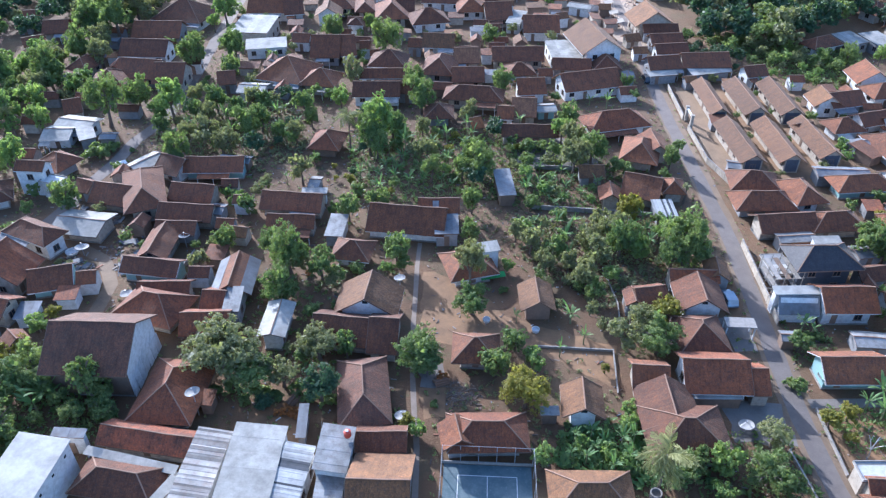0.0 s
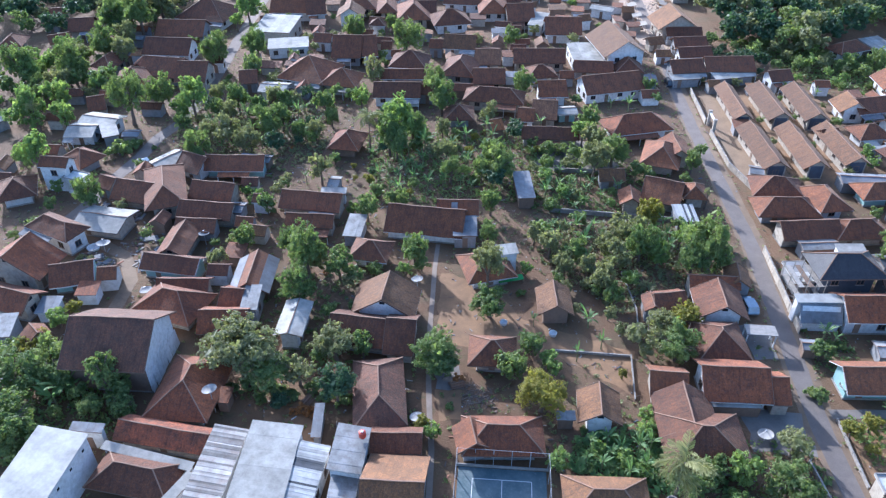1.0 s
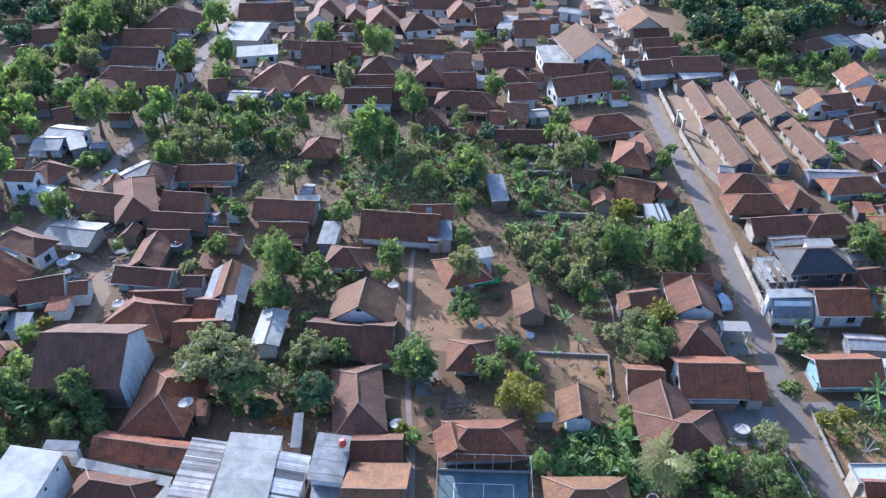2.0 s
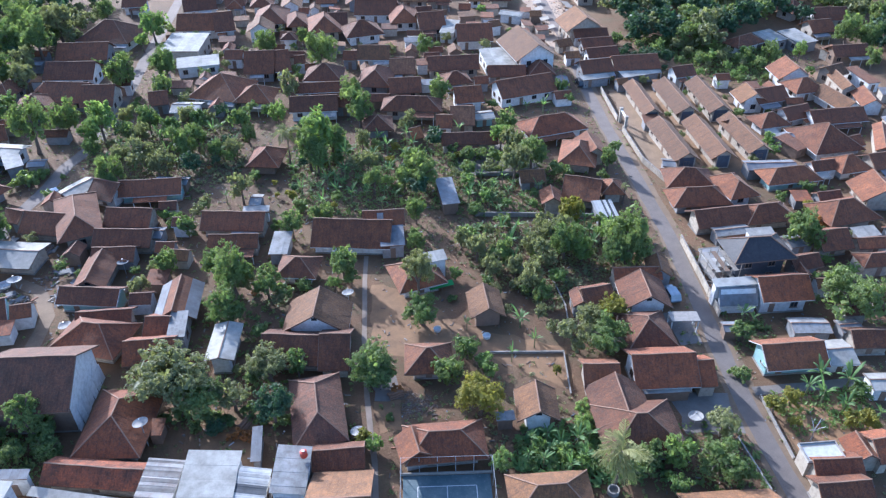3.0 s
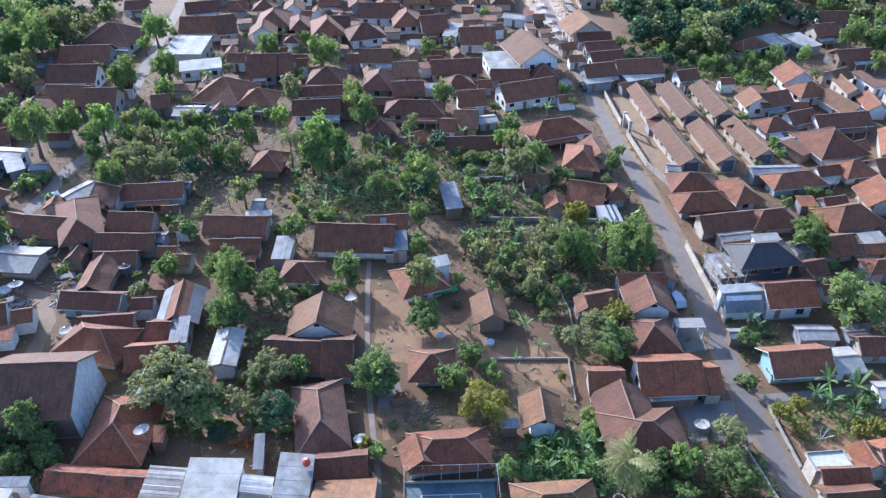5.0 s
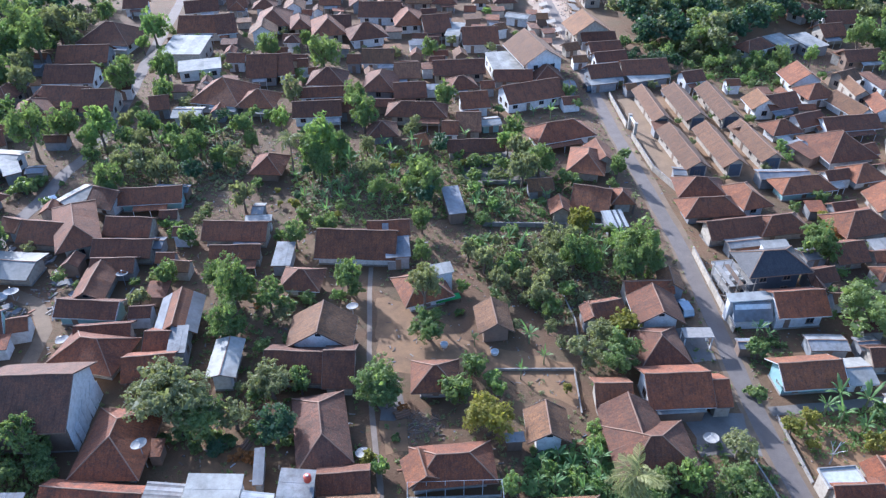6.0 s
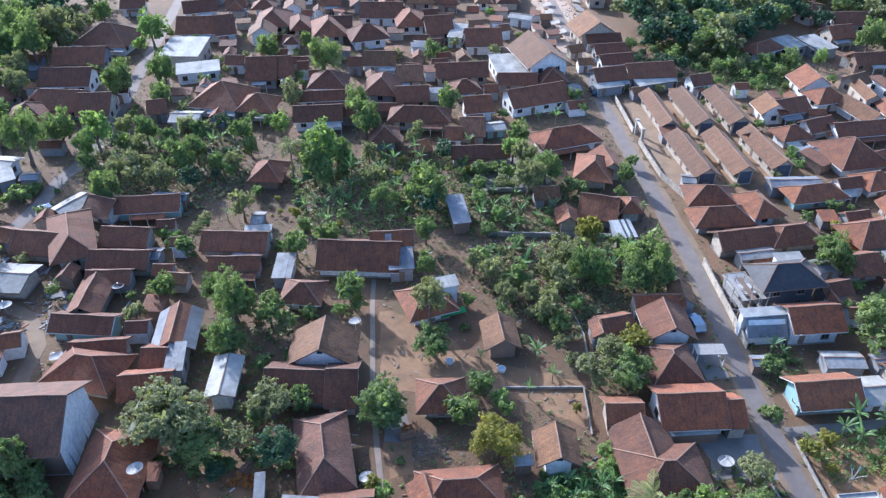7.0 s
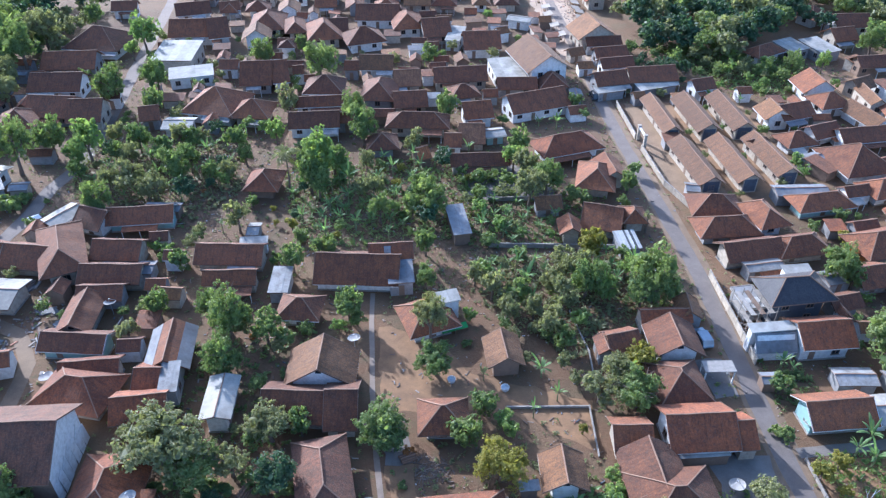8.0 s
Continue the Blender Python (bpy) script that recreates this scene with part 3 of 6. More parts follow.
yard([(40.4, 86.4), (44.6, 86.4), (44.4, 79), (41.0, 79)], SCREED, "cement driveway beside the road", 0.016)
yard([(49, 68), (60, 67.8), (62, 60), (49.2, 56)], DUST, "dry bare planting plot beside the road", 0.014)
yard([(-4.7, 76), (-1.4, 76), (-1.0, 71.6), (-4.6, 71.4)], SCREED, "pale cement apron beside the footpath", 0.02)
yard([(-4.6, 71.2), (-1.0, 71.4), (-0.5, 66), (-3.9, 65.6)], DUST, "dry trodden ochre yard under the trees", 0.018)
yard([(-27, 68), (-20, 69), (-18.5, 60), (-26, 60)], DUST, "dry trodden ochre yard under the trees", 0.018)
# Paler ground colour carries the sunlit glow at the road's far end.
yard([(44, 196), (53, 196), (56, 250), (43, 250)], PALE, "dusty market ground made paler for the sunlit glow along the road", 0.014)
yard([(100, 178), (124, 182), (120, 160), (104, 160), (98, 168)], DUST, "bare ochre slope behind the houses", 0.014)
yard([(14, 150), (28, 139), (29, 131), (12, 131)], SCREED, "shaded cement yard among the houses", 0.014)

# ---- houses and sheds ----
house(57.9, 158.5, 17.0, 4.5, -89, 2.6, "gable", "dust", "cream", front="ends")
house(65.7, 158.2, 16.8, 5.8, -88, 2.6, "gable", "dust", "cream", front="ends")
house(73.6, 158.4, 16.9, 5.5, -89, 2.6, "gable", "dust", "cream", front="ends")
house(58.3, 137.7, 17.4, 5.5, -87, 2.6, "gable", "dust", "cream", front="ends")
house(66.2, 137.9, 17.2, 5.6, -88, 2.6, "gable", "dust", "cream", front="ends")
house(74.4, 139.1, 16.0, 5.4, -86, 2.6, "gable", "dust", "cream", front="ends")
house(-77.7, 211.4, 15.4, 12.9, -13, 2.8, "hip", "plum", "white")
house(-80.7, 197.4, 13.2, 9.3, 0, 2.8, "gable", "plum", "grey")
house(-79.8, 184.4, 12.4, 9.1, -2, 2.8, "gable", "plum", "white")
house(-76.3, 171.3, 10.9, 9.5, -8, 2.8, "gable", "plum", "grey")
house(-68.4, 168.8, 7.6, 10.0, -0, 2.8, "gable", "plum", "cream")
house(-82.6, 165.8, 9.3, 8.6, -81, 2.8, "hip", "plum", "grey")
house(-78.1, 238.0, 7.5, 6.1, 3, 2.8, "gable", "plum", "white")
house(-53.5, 217.4, 14.3, 10.2, -1, 2.8, "gable", "brown", "white")
house(-55.2, 199.6, 10.4, 12.1, -5, 4.2, "flat", "whitezinc", "cream")
house(-49.9, 188.7, 10.6, 5.8, 11, 3.0, "flat", "whitezinc", "white")
house(-40.7, 171.3, 12.8, 12.6, -16, 2.8, "hip", "brown", "white")
house(-47.5, 162.3, 6.7, 5.7, -5, 2.6, "gable", "whitezinc", "white")
house(-54.7, 166.7, 4.4, 6.4, 11, 2.8, "gable", "plum", "grey")
house(-57.8, 233.8, 10.0, 7.7, 13, 2.8, "gable", "plum", "white")
house(-47.9, 216.9, 5.8, 11.5, 13, 2.8, "gable", "plum", "white")
house(-47.6, 235.5, 5.9, 5.9, 11, 2.8, "gable", "plum", "white")
house(-34.9, 222.8, 13.1, 10.0, -90, 2.8, "hip", "plum", "white")
house(-36.9, 213.0, 7.1, 8.0, -87, 2.8, "gable", "tan", "white")
house(-27.2, 219.0, 11.2, 6.1, -82, 2.8, "hip", "brown", "cream")
house(-27.8, 203.6, 4.6, 4.4, -5, 3.4, "hip", "plum", "white")
house(-18.9, 214.7, 13.7, 9.7, -84, 2.8, "hip", "brown", "cream")
house(-4.0, 226.3, 12.6, 9.7, -5, 2.8, "gable", "plum", "white")
house(-8.1, 209.0, 11.0, 9.5, 14, 2.8, "hip", "brown", "white")
house(4.0, 220.2, 12.3, 8.9, -86, 2.8, "hip", "brown", "white")
house(11.4, 213.2, 7.9, 10.5, 8, 2.8, "gable", "plum", "cream")
house(-33.5, 185.9, 7.6, 11.6, 1, 2.8, "gable", "brown", "grey")
house(-28.3, 186.6, 4.2, 10.9, 10, 2.8, "gable", "plum", "white")
house(-16.9, 178.6, 9.7, 8.8, -5, 2.8, "hip", "plum", "white")
house(-17.7, 170.0, 11.2, 4.8, 2, 2.8, "gable", "brown", "white")
house(-18.3, 160.8, 11.0, 7.1, 1, 2.8, "gable", "plum", "white")
house(-4.6, 190.7, 8.5, 7.7, -5, 2.8, "gable", "tan", "white")
house(-4.0, 175.3, 11.6, 8.6, 81, 2.8, "hip", "plum", "grey")
house(2.5, 181.0, 6.4, 7.9, 2, 2.8, "gable", "pink", "cream")
house(7.7, 184.3, 3.1, 3.4, 2, 2.8, "flat", "plum", "white")
house(15.4, 182.2, 13.1, 7.4, 2, 2.8, "gable", "plum", "cream")
house(2.8, 169.4, 7.8, 7.3, 2, 2.8, "gable", "plum", "cream")
house(4.1, 159.1, 13.9, 6.8, -7, 2.8, "hip", "brown", "cream")
house(-3.8, 151.0, 6.8, 6.8, -88, 2.3, "hip", "plum", "grey")
house(4.2, 146.2, 2.7, 4.8, 18, 2.0, "gable", "orange", "wood")
house(-32.2, 167.1, 9.1, 8.5, -9, 2.8, "hip", "brown", "cream")
house(10.9, 150.5, 3.7, 5.7, -5, 2.3, "gable", "brown", "white")
house(16.8, 208.8, 4.2, 9.3, -17, 3.2, "flat", "whitezinc", "white")
house(23.0, 202.9, 10.0, 10.0, 0, 2.8, "gable", "plum", "white")
house(36.3, 220.3, 7.0, 4.5, -26, 2.8, "gable", "whitezinc", "white")
house(29.7, 210.8, 3.4, 3.7, 19, 2.8, "gable", "tan", "white")
house(35.1, 185.9, 15.3, 11.6, -78, 5.0, "gable", "dust", "white")
house(27.3, 184.6, 7.6, 12.0, 6, 3.2, "flat", "whitezinc", "white")
house(28.4, 176.2, 9.6, 5.7, -3, 2.8, "gable", "plum", "grey")
house(37.0, 177.5, 8.1, 7.1, -89, 2.8, "hip", "plum", "white")
house(31.0, 166.5, 14.5, 8.8, 16, 2.8, "gable", "plum", "white")
house(15.2, 172.9, 7.6, 6.4, 11, 2.8, "hip", "brown", "cream")
house(17.2, 162.9, 6.7, 7.6, 6, 2.8, "gable", "brown", "white")
house(15.2, 153.0, 5.6, 8.2, -5, 2.3, "gable", "pink", "cream")
house(20.0, 153.6, 4.6, 4.1, 9, 2.3, "gable", "whitezinc", "teal")
house(34.3, 147.4, 14.2, 8.1, 15, 2.3, "hip", "red", "white")
house(15.6, 142.3, 12.0, 5.1, -1, 2.3, "gable", "plum", "cream")
house(53.4, 205.6, 10.3, 11.4, -82, 4.0, "gable", "tan", "cream")
house(55.3, 200.9, 9.8, 5.2, 3, 2.8, "gable", "plum", "white")
house(55.3, 193.6, 8.9, 5.4, 6, 2.8, "gable", "plum", "grey")
house(55.0, 186.6, 8.8, 5.4, 8, 2.8, "gable", "plum", "white")
house(50.9, 177.4, 8.5, 6.7, 10, 2.8, "gable", "plum", "grey")
house(61.5, 178.9, 12.2, 7.5, 4, 2.8, "gable", "plum", "cream")
house(50.0, 173.3, 7.1, 3.7, 12, 2.4, "flat", "whitezinc", "grey")
house(61.7, 174.6, 10.0, 3.8, 14, 2.4, "flat", "whitezinc", "grey")
house(46.8, 195.9, 4.5, 4.1, 17, 2.2, "gable", "tan", "cream")
house(47.4, 187.1, 3.9, 3.7, 1, 2.2, "gable", "tan", "white")
house(71.5, 171.7, 5.8, 5.5, 13, 3.2, "gable", "plum", "white")
house(95.6, 191.7, 10.4, 6.2, 26, 2.8, "hip", "brown", "white")
house(104.3, 194.6, 6.7, 7.2, 22, 3.0, "flat", "whitezinc", "grey")
house(111.7, 193.9, 6.5, 9.1, 18, 3.0, "flat", "whitezinc", "grey")
house(120.7, 200.6, 7.5, 7.5, 9, 2.8, "gable", "brown", "cream")
house(121.0, 217.5, 8.0, 7.8, 26, 2.8, "hip", "brown", "white")
house(128.2, 210.1, 10.6, 8.1, 0, 2.8, "gable", "plum", "white")
house(116.8, 185.3, 4.8, 2.8, 25, 2.8, "flat", "pink", "cream")
house(120.1, 182.5, 10.3, 6.1, 4, 2.8, "gable", "plum", "wood")
house(98.7, 170.3, 8.0, 9.0, -90, 2.8, "gable", "brown", "white")
house(98.1, 161.9, 8.3, 7.2, 9, 2.8, "hip", "brown", "white")
house(108.9, 163.6, 9.2, 4.0, 86, 2.8, "gable", "tan", "cream")
house(103.1, 154.8, 10.9, 6.0, -77, 2.3, "gable", "tan", "white")
house(110.5, 154.7, 8.2, 5.5, 81, 2.3, "gable", "brown", "white")
house(116.0, 167.3, 3.6, 9.1, 11, 2.8, "flat", "plum", "white")
house(83.0, 157.1, 6.4, 7.0, -89, 2.8, "gable", "tan", "white")
house(87.0, 157.3, 8.7, 6.8, 14, 2.8, "gable", "plum", "white")
house(82.8, 145.8, 7.7, 6.4, 10, 2.3, "hip", "brown", "white")
house(98.3, 146.6, 13.1, 6.3, 5, 2.3, "gable", "plum", "white")
house(103.4, 135.8, 13.1, 3.3, 64, 2.3, "gable", "brown", "cream")
house(90.9, 136.5, 12.1, 11.5, -83, 2.3, "hip", "brown", "white")
house(83.4, 135.4, 3.8, 5.9, 27, 2.3, "flat", "plum", "wood")
house(74.7, 126.4, 10.2, 4.0, -2, 2.4, "gable", "zincgrey", "grey")
house(76.6, 122.4, 11.7, 6.0, 6, 2.3, "hip", "brown", "teal")
house(90.4, 125.8, 7.7, 6.7, 10, 2.3, "hip", "brown", "white")
house(90.7, 115.2, 7.3, 8.7, 86, 2.3, "gable", "brown", "cream")
house(80.6, 114.5, 5.0, 3.0, 9, 2.3, "gable", "plum", "grey")
house(80.7, 109.1, 10.9, 7.9, 11, 2.3, "hip", "brown", "cream")
house(81.5, 102.4, 4.6, 2.7, 6, 2.3, "flat", "whitezinc", "grey")
house(80.9, 99.2, 6.3, 3.4, 1, 2.3, "gable", "brown", "cream")
house(78.8, 94.5, 6.3, 4.0, 3, 2.3, "hip", "brown", "cream")
house(56.6, 122.7, 9.6, 7.5, -7, 2.3, "hip", "brown", "grey")
house(56.1, 116.0, 11.4, 6.6, 1, 2.3, "hip", "brown", "grey")
house(63.9, 118.6, 9.0, 6.3, -80, 2.7, "hip", "brown", "white")
house(57.6, 109.0, 10.4, 6.1, 6, 2.3, "gable", "plum", "cream")
house(58.2, 104.7, 6.6, 2.9, 6, 2.3, "gable", "zinc", "grey")
house(66.4, 109.6, 9.9, 6.3, 6, 2.3, "hip", "brown", "cream")
house(57.7, 94.7, 10.7, 7.0, 4, 5.6, "hip", "dark", "darkwall")
house(52.2, 96.4, 3.7, 5.4, 5, 2.6, "flat", "slab", "grey", False)
house(60.3, 99.1, 4.6, 2.2, 2, 5.6, "flat", "whitezinc", "white")
house(52.1, 88.2, 7.4, 1.7, 2, 4.2, "flat", "brightzinc", "white", False)
house(52.0, 86.2, 6.1, 1.9, -1, 1.8, "flat", "zincgrey", "white", False, climb=2.1)
house(58.9, 87.3, 8.2, 7.0, 1, 3.4, "gable", "red", "white")
house(65.4, 92.6, 3.4, 2.0, -90, 2.3, "gable", "plum", "white")
house(60.5, 79.8, 5.8, 3.5, -4, 2.0, "gable", "zinc", "grey")
house(54.6, 73.9, 9.2, 6.4, 1, 2.3, "gable", "brown", "teal")
house(61.5, 73.6, 4.2, 5.2, 0, 2.3, "gable", "whitezinc", "white")
house(67.5, 76.3, 5.9, 4.6, -3, 2.3, "gable", "brown", "cream")
house(64.7, 67.6, 3.6, 3.3, -4, 2.3, "gable", "whitezinc", "white")
house(51.4, 54.6, 6.1, 4.0, -1, 2.3, "gable", "red", "cream")
house(50.3, 56.1, 4.8, 2.8, 1, 3.0, "flat", "slab", "cream", False)
house(55.8, 56.7, 3.8, 3.8, -88, 2.3, "gable", "red", "cream")
house(50.5, 51.2, 6.6, 4.6, 1, 2.3, "gable", "brown", "cream")
house(58.7, 57.0, 3.6, 5.1, 5, 2.3, "gable", "red", "cream")
house(37.5, 134.3, 10.3, 7.7, 73, 2.3, "hip", "brown", "cream")
house(40.6, 136.6, 7.8, 6.0, -87, 2.3, "gable", "brown", "cream")
house(35.1, 120.3, 7.2, 8.3, -19, 2.3, "gable", "brown", "cream")
house(40.9, 120.7, 5.6, 4.6, 85, 2.3, "hip", "brown", "cream")
house(28.7, 117.7, 4.8, 4.3, 87, 2.4, "gable", "brown", "cream")
house(37.7, 113.2, 3.9, 4.8, 4, 2.2, "flat", "stripezinc", "grey")
house(26.2, 125.9, 5.1, 4.6, 3, 2.3, "gable", "tan", "grey")
house(9.3, 121.0, 3.3, 8.7, 6, 2.6, "flat", "zincgrey", "wood")
house(38.1, 93.9, 7.9, 3.7, -2, 2.3, "gable", "red", "cream")
house(37.6, 88.3, 6.9, 7.6, 88, 2.4, "gable", "plum", "white")
house(27.5, 88.2, 3.9, 2.8, -90, 2.3, "gable", "plum", "grey")
house(30.0, 89.0, 5.0, 4.9, 11, 2.3, "gable", "plum", "grey")
house(35.7, 80.4, 8.0, 7.4, -89, 2.3, "hip", "plum", "cream")
carport(42.2, 82.6, 4.4, 2.2, -3, 2.4)
house(35.4, 72.4, 9.0, 8.0, -1, 2.5, "gable", "red", "white")
house(41.0, 71.6, 2.6, 6.2, -1, 2.2, "gable", "red", "cream")
house(34.7, 68.4, 7.4, 0.6, 0, 2.0, "flat", "whitezinc", "wood", False)
house(27.9, 66.0, 7.4, 7.8, -90, 2.3, "gable", "plum", "cream")
house(29.3, 62.0, 10.6, 9.2, 1, 2.3, "hip", "plum", "cream")
house(26.7, 72.0, 5.1, 5.9, -4, 2.3, "gable", "brown", "cream")
house(17.0, 67.0, 5.7, 5.7, 87, 2.3, "gable", "tan", "white")
house(12.6, 65.5, 2.5, 1.4, 2, 2.2, "flat", "zinc", "wood")
house(12.7, 88.1, 6.3, 5.4, -88, 2.2, "gable", "tan", "wood")
house(2.3, 96.4, 8.2, 7.9, 17, 2.3, "hip", "brown", "white")
house(5.6, 98.7, 3.5, 2.4, 13, 4.0, "flat", "whitezinc", "white")
house(-8.1, 108.9, 13.8, 9.0, -7, 2.3, "gable", "brown", "white")
house(-2.8, 111.8, 7.5, 5.1, 1, 3.3, "gable", "brown", "white", skylight=True)
house(-1.4, 106.5, 4.2, 5.3, 2, 2.9, "flat", "zincgrey", "grey")
house(-20.5, 106.4, 3.2, 6.0, -5, 2.5, "flat", "zinc", "grey")
house(-29.4, 114.4, 11.4, 6.2, -6, 2.3, "gable", "plum", "cream")
house(-28.6, 108.1, 8.6, 4.4, -2, 2.3, "gable", "brown", "cream")
house(-26.1, 117.6, 4.8, 1.7, -0, 2.6, "flat", "whitezinc", "white")
house(-26.7, 122.0, 2.3, 3.9, -5, 1.9, "gable", "zinc", "grey")
house(-26.5, 137.6, 8.2, 6.9, 82, 2.3, "hip", "red", "wood")
house(-16.9, 99.8, 6.9, 6.1, -8, 2.3, "hip", "plum", "white")
house(-12.8, 86.1, 7.0, 9.8, 85, 3.0, "gable", "tan", "white")
house(-16.2, 80.6, 8.5, 7.4, -7, 2.3, "gable", "plum", "cream")
house(-9.9, 79.8, 4.5, 8.9, -3, 2.3, "gable", "plum", "cream")
house(3.2, 76.8, 6.8, 6.3, -2, 2.3, "hip", "brown", "cream")
house(-11.9, 68.4, 12.2, 7.0, -82, 2.3, "hip", "soot", "cream")
house(-8.8, 60.5, 6.5, 4.3, 1, 2.3, "gable", "plum", "cream")
house(-8.2, 51.1, 7.3, 14.4, -1, 2.3, "gable", "tan", "cream")
house(4.4, 61.8, 10.4, 6.4, 2, 2.3, "hip", "red", "cream")
house(0.7, 61.2, 4.3, 4.7, -78, 2.4, "gable", "brown", "grey")
house(16.2, 52.9, 10.1, 6.7, 0, 2.3, "hip", "tan", "cream")
house(36.5, 48.7, 11.2, 6.8, -1, 2.3, "gable", "tan", "cream")
barn = house(-48.6, 73.9, 11.9, 12.3, -1, 5.2, "gable", "soot", "white", False, front="wood")
for i in range(7):
    bm = bmesh.new()
    lean = rng.uniform(0.0, 0.18)
    slope(bm, ((5.62 + lean, -4.9 + 1.42 * i, 0.0), (5.62 + lean, -3.6 + 1.42 * i, 0.0), (5.46, -3.6 + 1.42 * i + rng.uniform(-0.1, 0.1), rng.uniform(2.6, 4.2)), (5.46, -4.9 + 1.42 * i, rng.uniform(2.6, 4.2))), 0.04)
    part("wall_panel", bm, WALLS["white"], barn, "loose whitewashed bamboo panel on the gable wall")
house(-45.4, 85.1, 10.6, 8.0, -16, 2.3, "hip", "red", "cream")
house(-45.0, 89.2, 8.3, 4.4, 2, 2.3, "gable", "red", "cream")
house(-36.4, 86.7, 3.8, 5.8, -4, 2.3, "gable", "red", "cream")
house(-33.3, 85.4, 2.6, 5.2, 3, 3.4, "flat", "zinc", "grey")
house(-36.4, 81.6, 7.3, 6.1, 4, 2.3, "gable", "red", "cream")
house(-34.7, 92.1, 8.8, 6.4, -88, 2.3, "gable", "brown", "grey", front="skirt")
house(-48.7, 94.8, 9.9, 4.9, -8, 2.3, "gable", "plum", "teal")
house(-49.8, 100.6, 8.6, 5.4, 88, 2.4, "gable", "brown", "cream")
house(-48.1, 105.7, 7.3, 4.6, -2, 2.3, "gable", "plum", "grey")
house(-47.7, 110.5, 10.2, 5.8, -5, 2.3, "gable", "plum", "cream")
house(-48.3, 117.0, 8.5, 6.3, -7, 2.3, "gable", "plum", "cream")
house(-47.1, 127.2, 11.8, 5.9, 2, 2.3, "gable", "plum", "teal")
house(-55.0, 126.8, 5.9, 6.9, -22, 2.3, "gable", "plum", "white")
house(-61.2, 128.0, 7.2, 4.8, 55, 2.4, "gable", "whitezinc", "white")
house(-62.5, 116.2, 8.2, 7.3, -11, 2.3, "gable", "plum", "cream")
house(-57.5, 116.5, 15.1, 7.5, -69, 3.3, "hip", "plum", "cream")
house(-65.3, 106.9, 9.4, 7.4, -9, 2.3, "gable", "whitezinc", "cream")
house(-71.3, 102.4, 10.4, 5.3, -25, 3.6, "hip", "plum", "white")
house(-72.6, 92.8, 7.2, 11.3, 80, 3.2, "gable", "red", "cream")
house(-63.7, 91.6, 6.8, 6.7, 16, 2.3, "gable", "plum", "teal")
house(-58.2, 91.7, 3.1, 3.9, 11, 2.4, "gable", "brown", "white")
house(-86.0, 116.2, 8.0, 7.2, -64, 2.3, "hip", "plum", "white")
house(-79.6, 120.9, 5.7, 3.9, -4, 5.4, "gable", "brown", "white")
house(-75.6, 119.2, 4.2, 3.0, -17, 3.4, "flat", "slab", "white")
house(-78.8, 128.1, 7.3, 6.6, -28, 2.3, "hip", "plum", "grey")
house(-83.5, 139.7, 6.2, 7.0, 3, 2.5, "gable", "whitezinc", "white")
house(-81.3, 143.8, 8.7, 6.6, -11, 2.6, "gable", "whitezinc", "white")
house(-78.0, 139.8, 3.4, 6.9, 29, 2.7, "flat", "zinc", "grey")
house(-92.2, 174.9, 9.0, 6.6, 78, 2.8, "hip", "plum", "cream")
house(-94.5, 171.0, 3.4, 4.1, 14, 2.8, "flat", "plum", "white")
house(-109.6, 199.2, 6.9, 7.6, 10, 2.8, "gable", "plum", "cream")
house(-111.6, 189.1, 5.6, 5.2, 32, 2.8, "gable", "plum", "cream")
house(-123.3, 187.3, 8.1, 6.4, -80, 2.8, "hip", "plum", "cream")
house(-120.4, 207.9, 4.7, 6.6, 14, 2.8, "gable", "brown", "cream")
house(-120.8, 202.9, 3.9, 2.9, 16, 2.8, "flat", "plum", "grey")
house(-85.8, 152.0, 3.9, 6.5, 24, 2.3, "gable", "plum", "cream")
house(-104.1, 143.5, 3.3, 2.4, 57, 2.5, "flat", "whitezinc", "grey")
house(-49.1, 48.7, 16.9, 6.3, 85, 6.0, "flat", "brightzinc", "white", False, vents=4)
house(-47.4, 59.7, 4.3, 1.3, -3, 3.6, "flat", "zincgrey", "white")
house(-37.9, 60.1, 12.3, 4.2, -9, 2.3, "gable", "brick", "cream")
house(-39.2, 53.9, 10.7, 5.7, -9, 2.3, "hip", "plum", "cream")
house(-38.7, 56.3, 12.4, 1.2, -13, 2.9, "flat", "whitezinc", "white", False)
house(-33.9, 50.9, 6.9, 1.3, 65, 2.9, "flat", "whitezinc", "white", False)
house(-37.2, 68.1, 11.5, 8.7, 86, 2.3, "hip", "red", "cream")
house(-32.4, 67.0, 1.9, 2.6, -4, 2.2, "flat", "plum", "wood")
house(-29.7, 51.5, 17.3, 4.3, 86, 4.0, "flat", "rustzinc", "white")
house(-23.6, 51.9, 17.7, 6.3, 89, 4.3, "flat", "whitezinc", "white")
house(-19.1, 51.0, 14.8, 3.7, 84, 3.7, "flat", "stripezinc", "white")
house(-14.0, 57.1, 6.9, 4.1, 87, 4.6, "flat", "zinc", "white")
house(-14.1, 50.0, 8.1, 3.3, 90, 3.4, "flat", "zinc", "white")
house(-19.1, 63.0, 1.3, 5.1, 3, 2.4, "flat", "zincgrey", "grey")
house(-68.4, 78.3, 3.4, 4.7, 9, 2.7, "flat", "zinc", "grey")
house(-62.9, 77.1, 2.9, 3.5, -41, 2.6, "gable", "brown", "grey")
house(-63.2, 68.5, 2.9, 1.5, 9, 2.5, "flat", "whitezinc", "wood")
house(89.9, 149.0, 7.3, 5.8, 18, 2.3, "gable", "plum", "white")
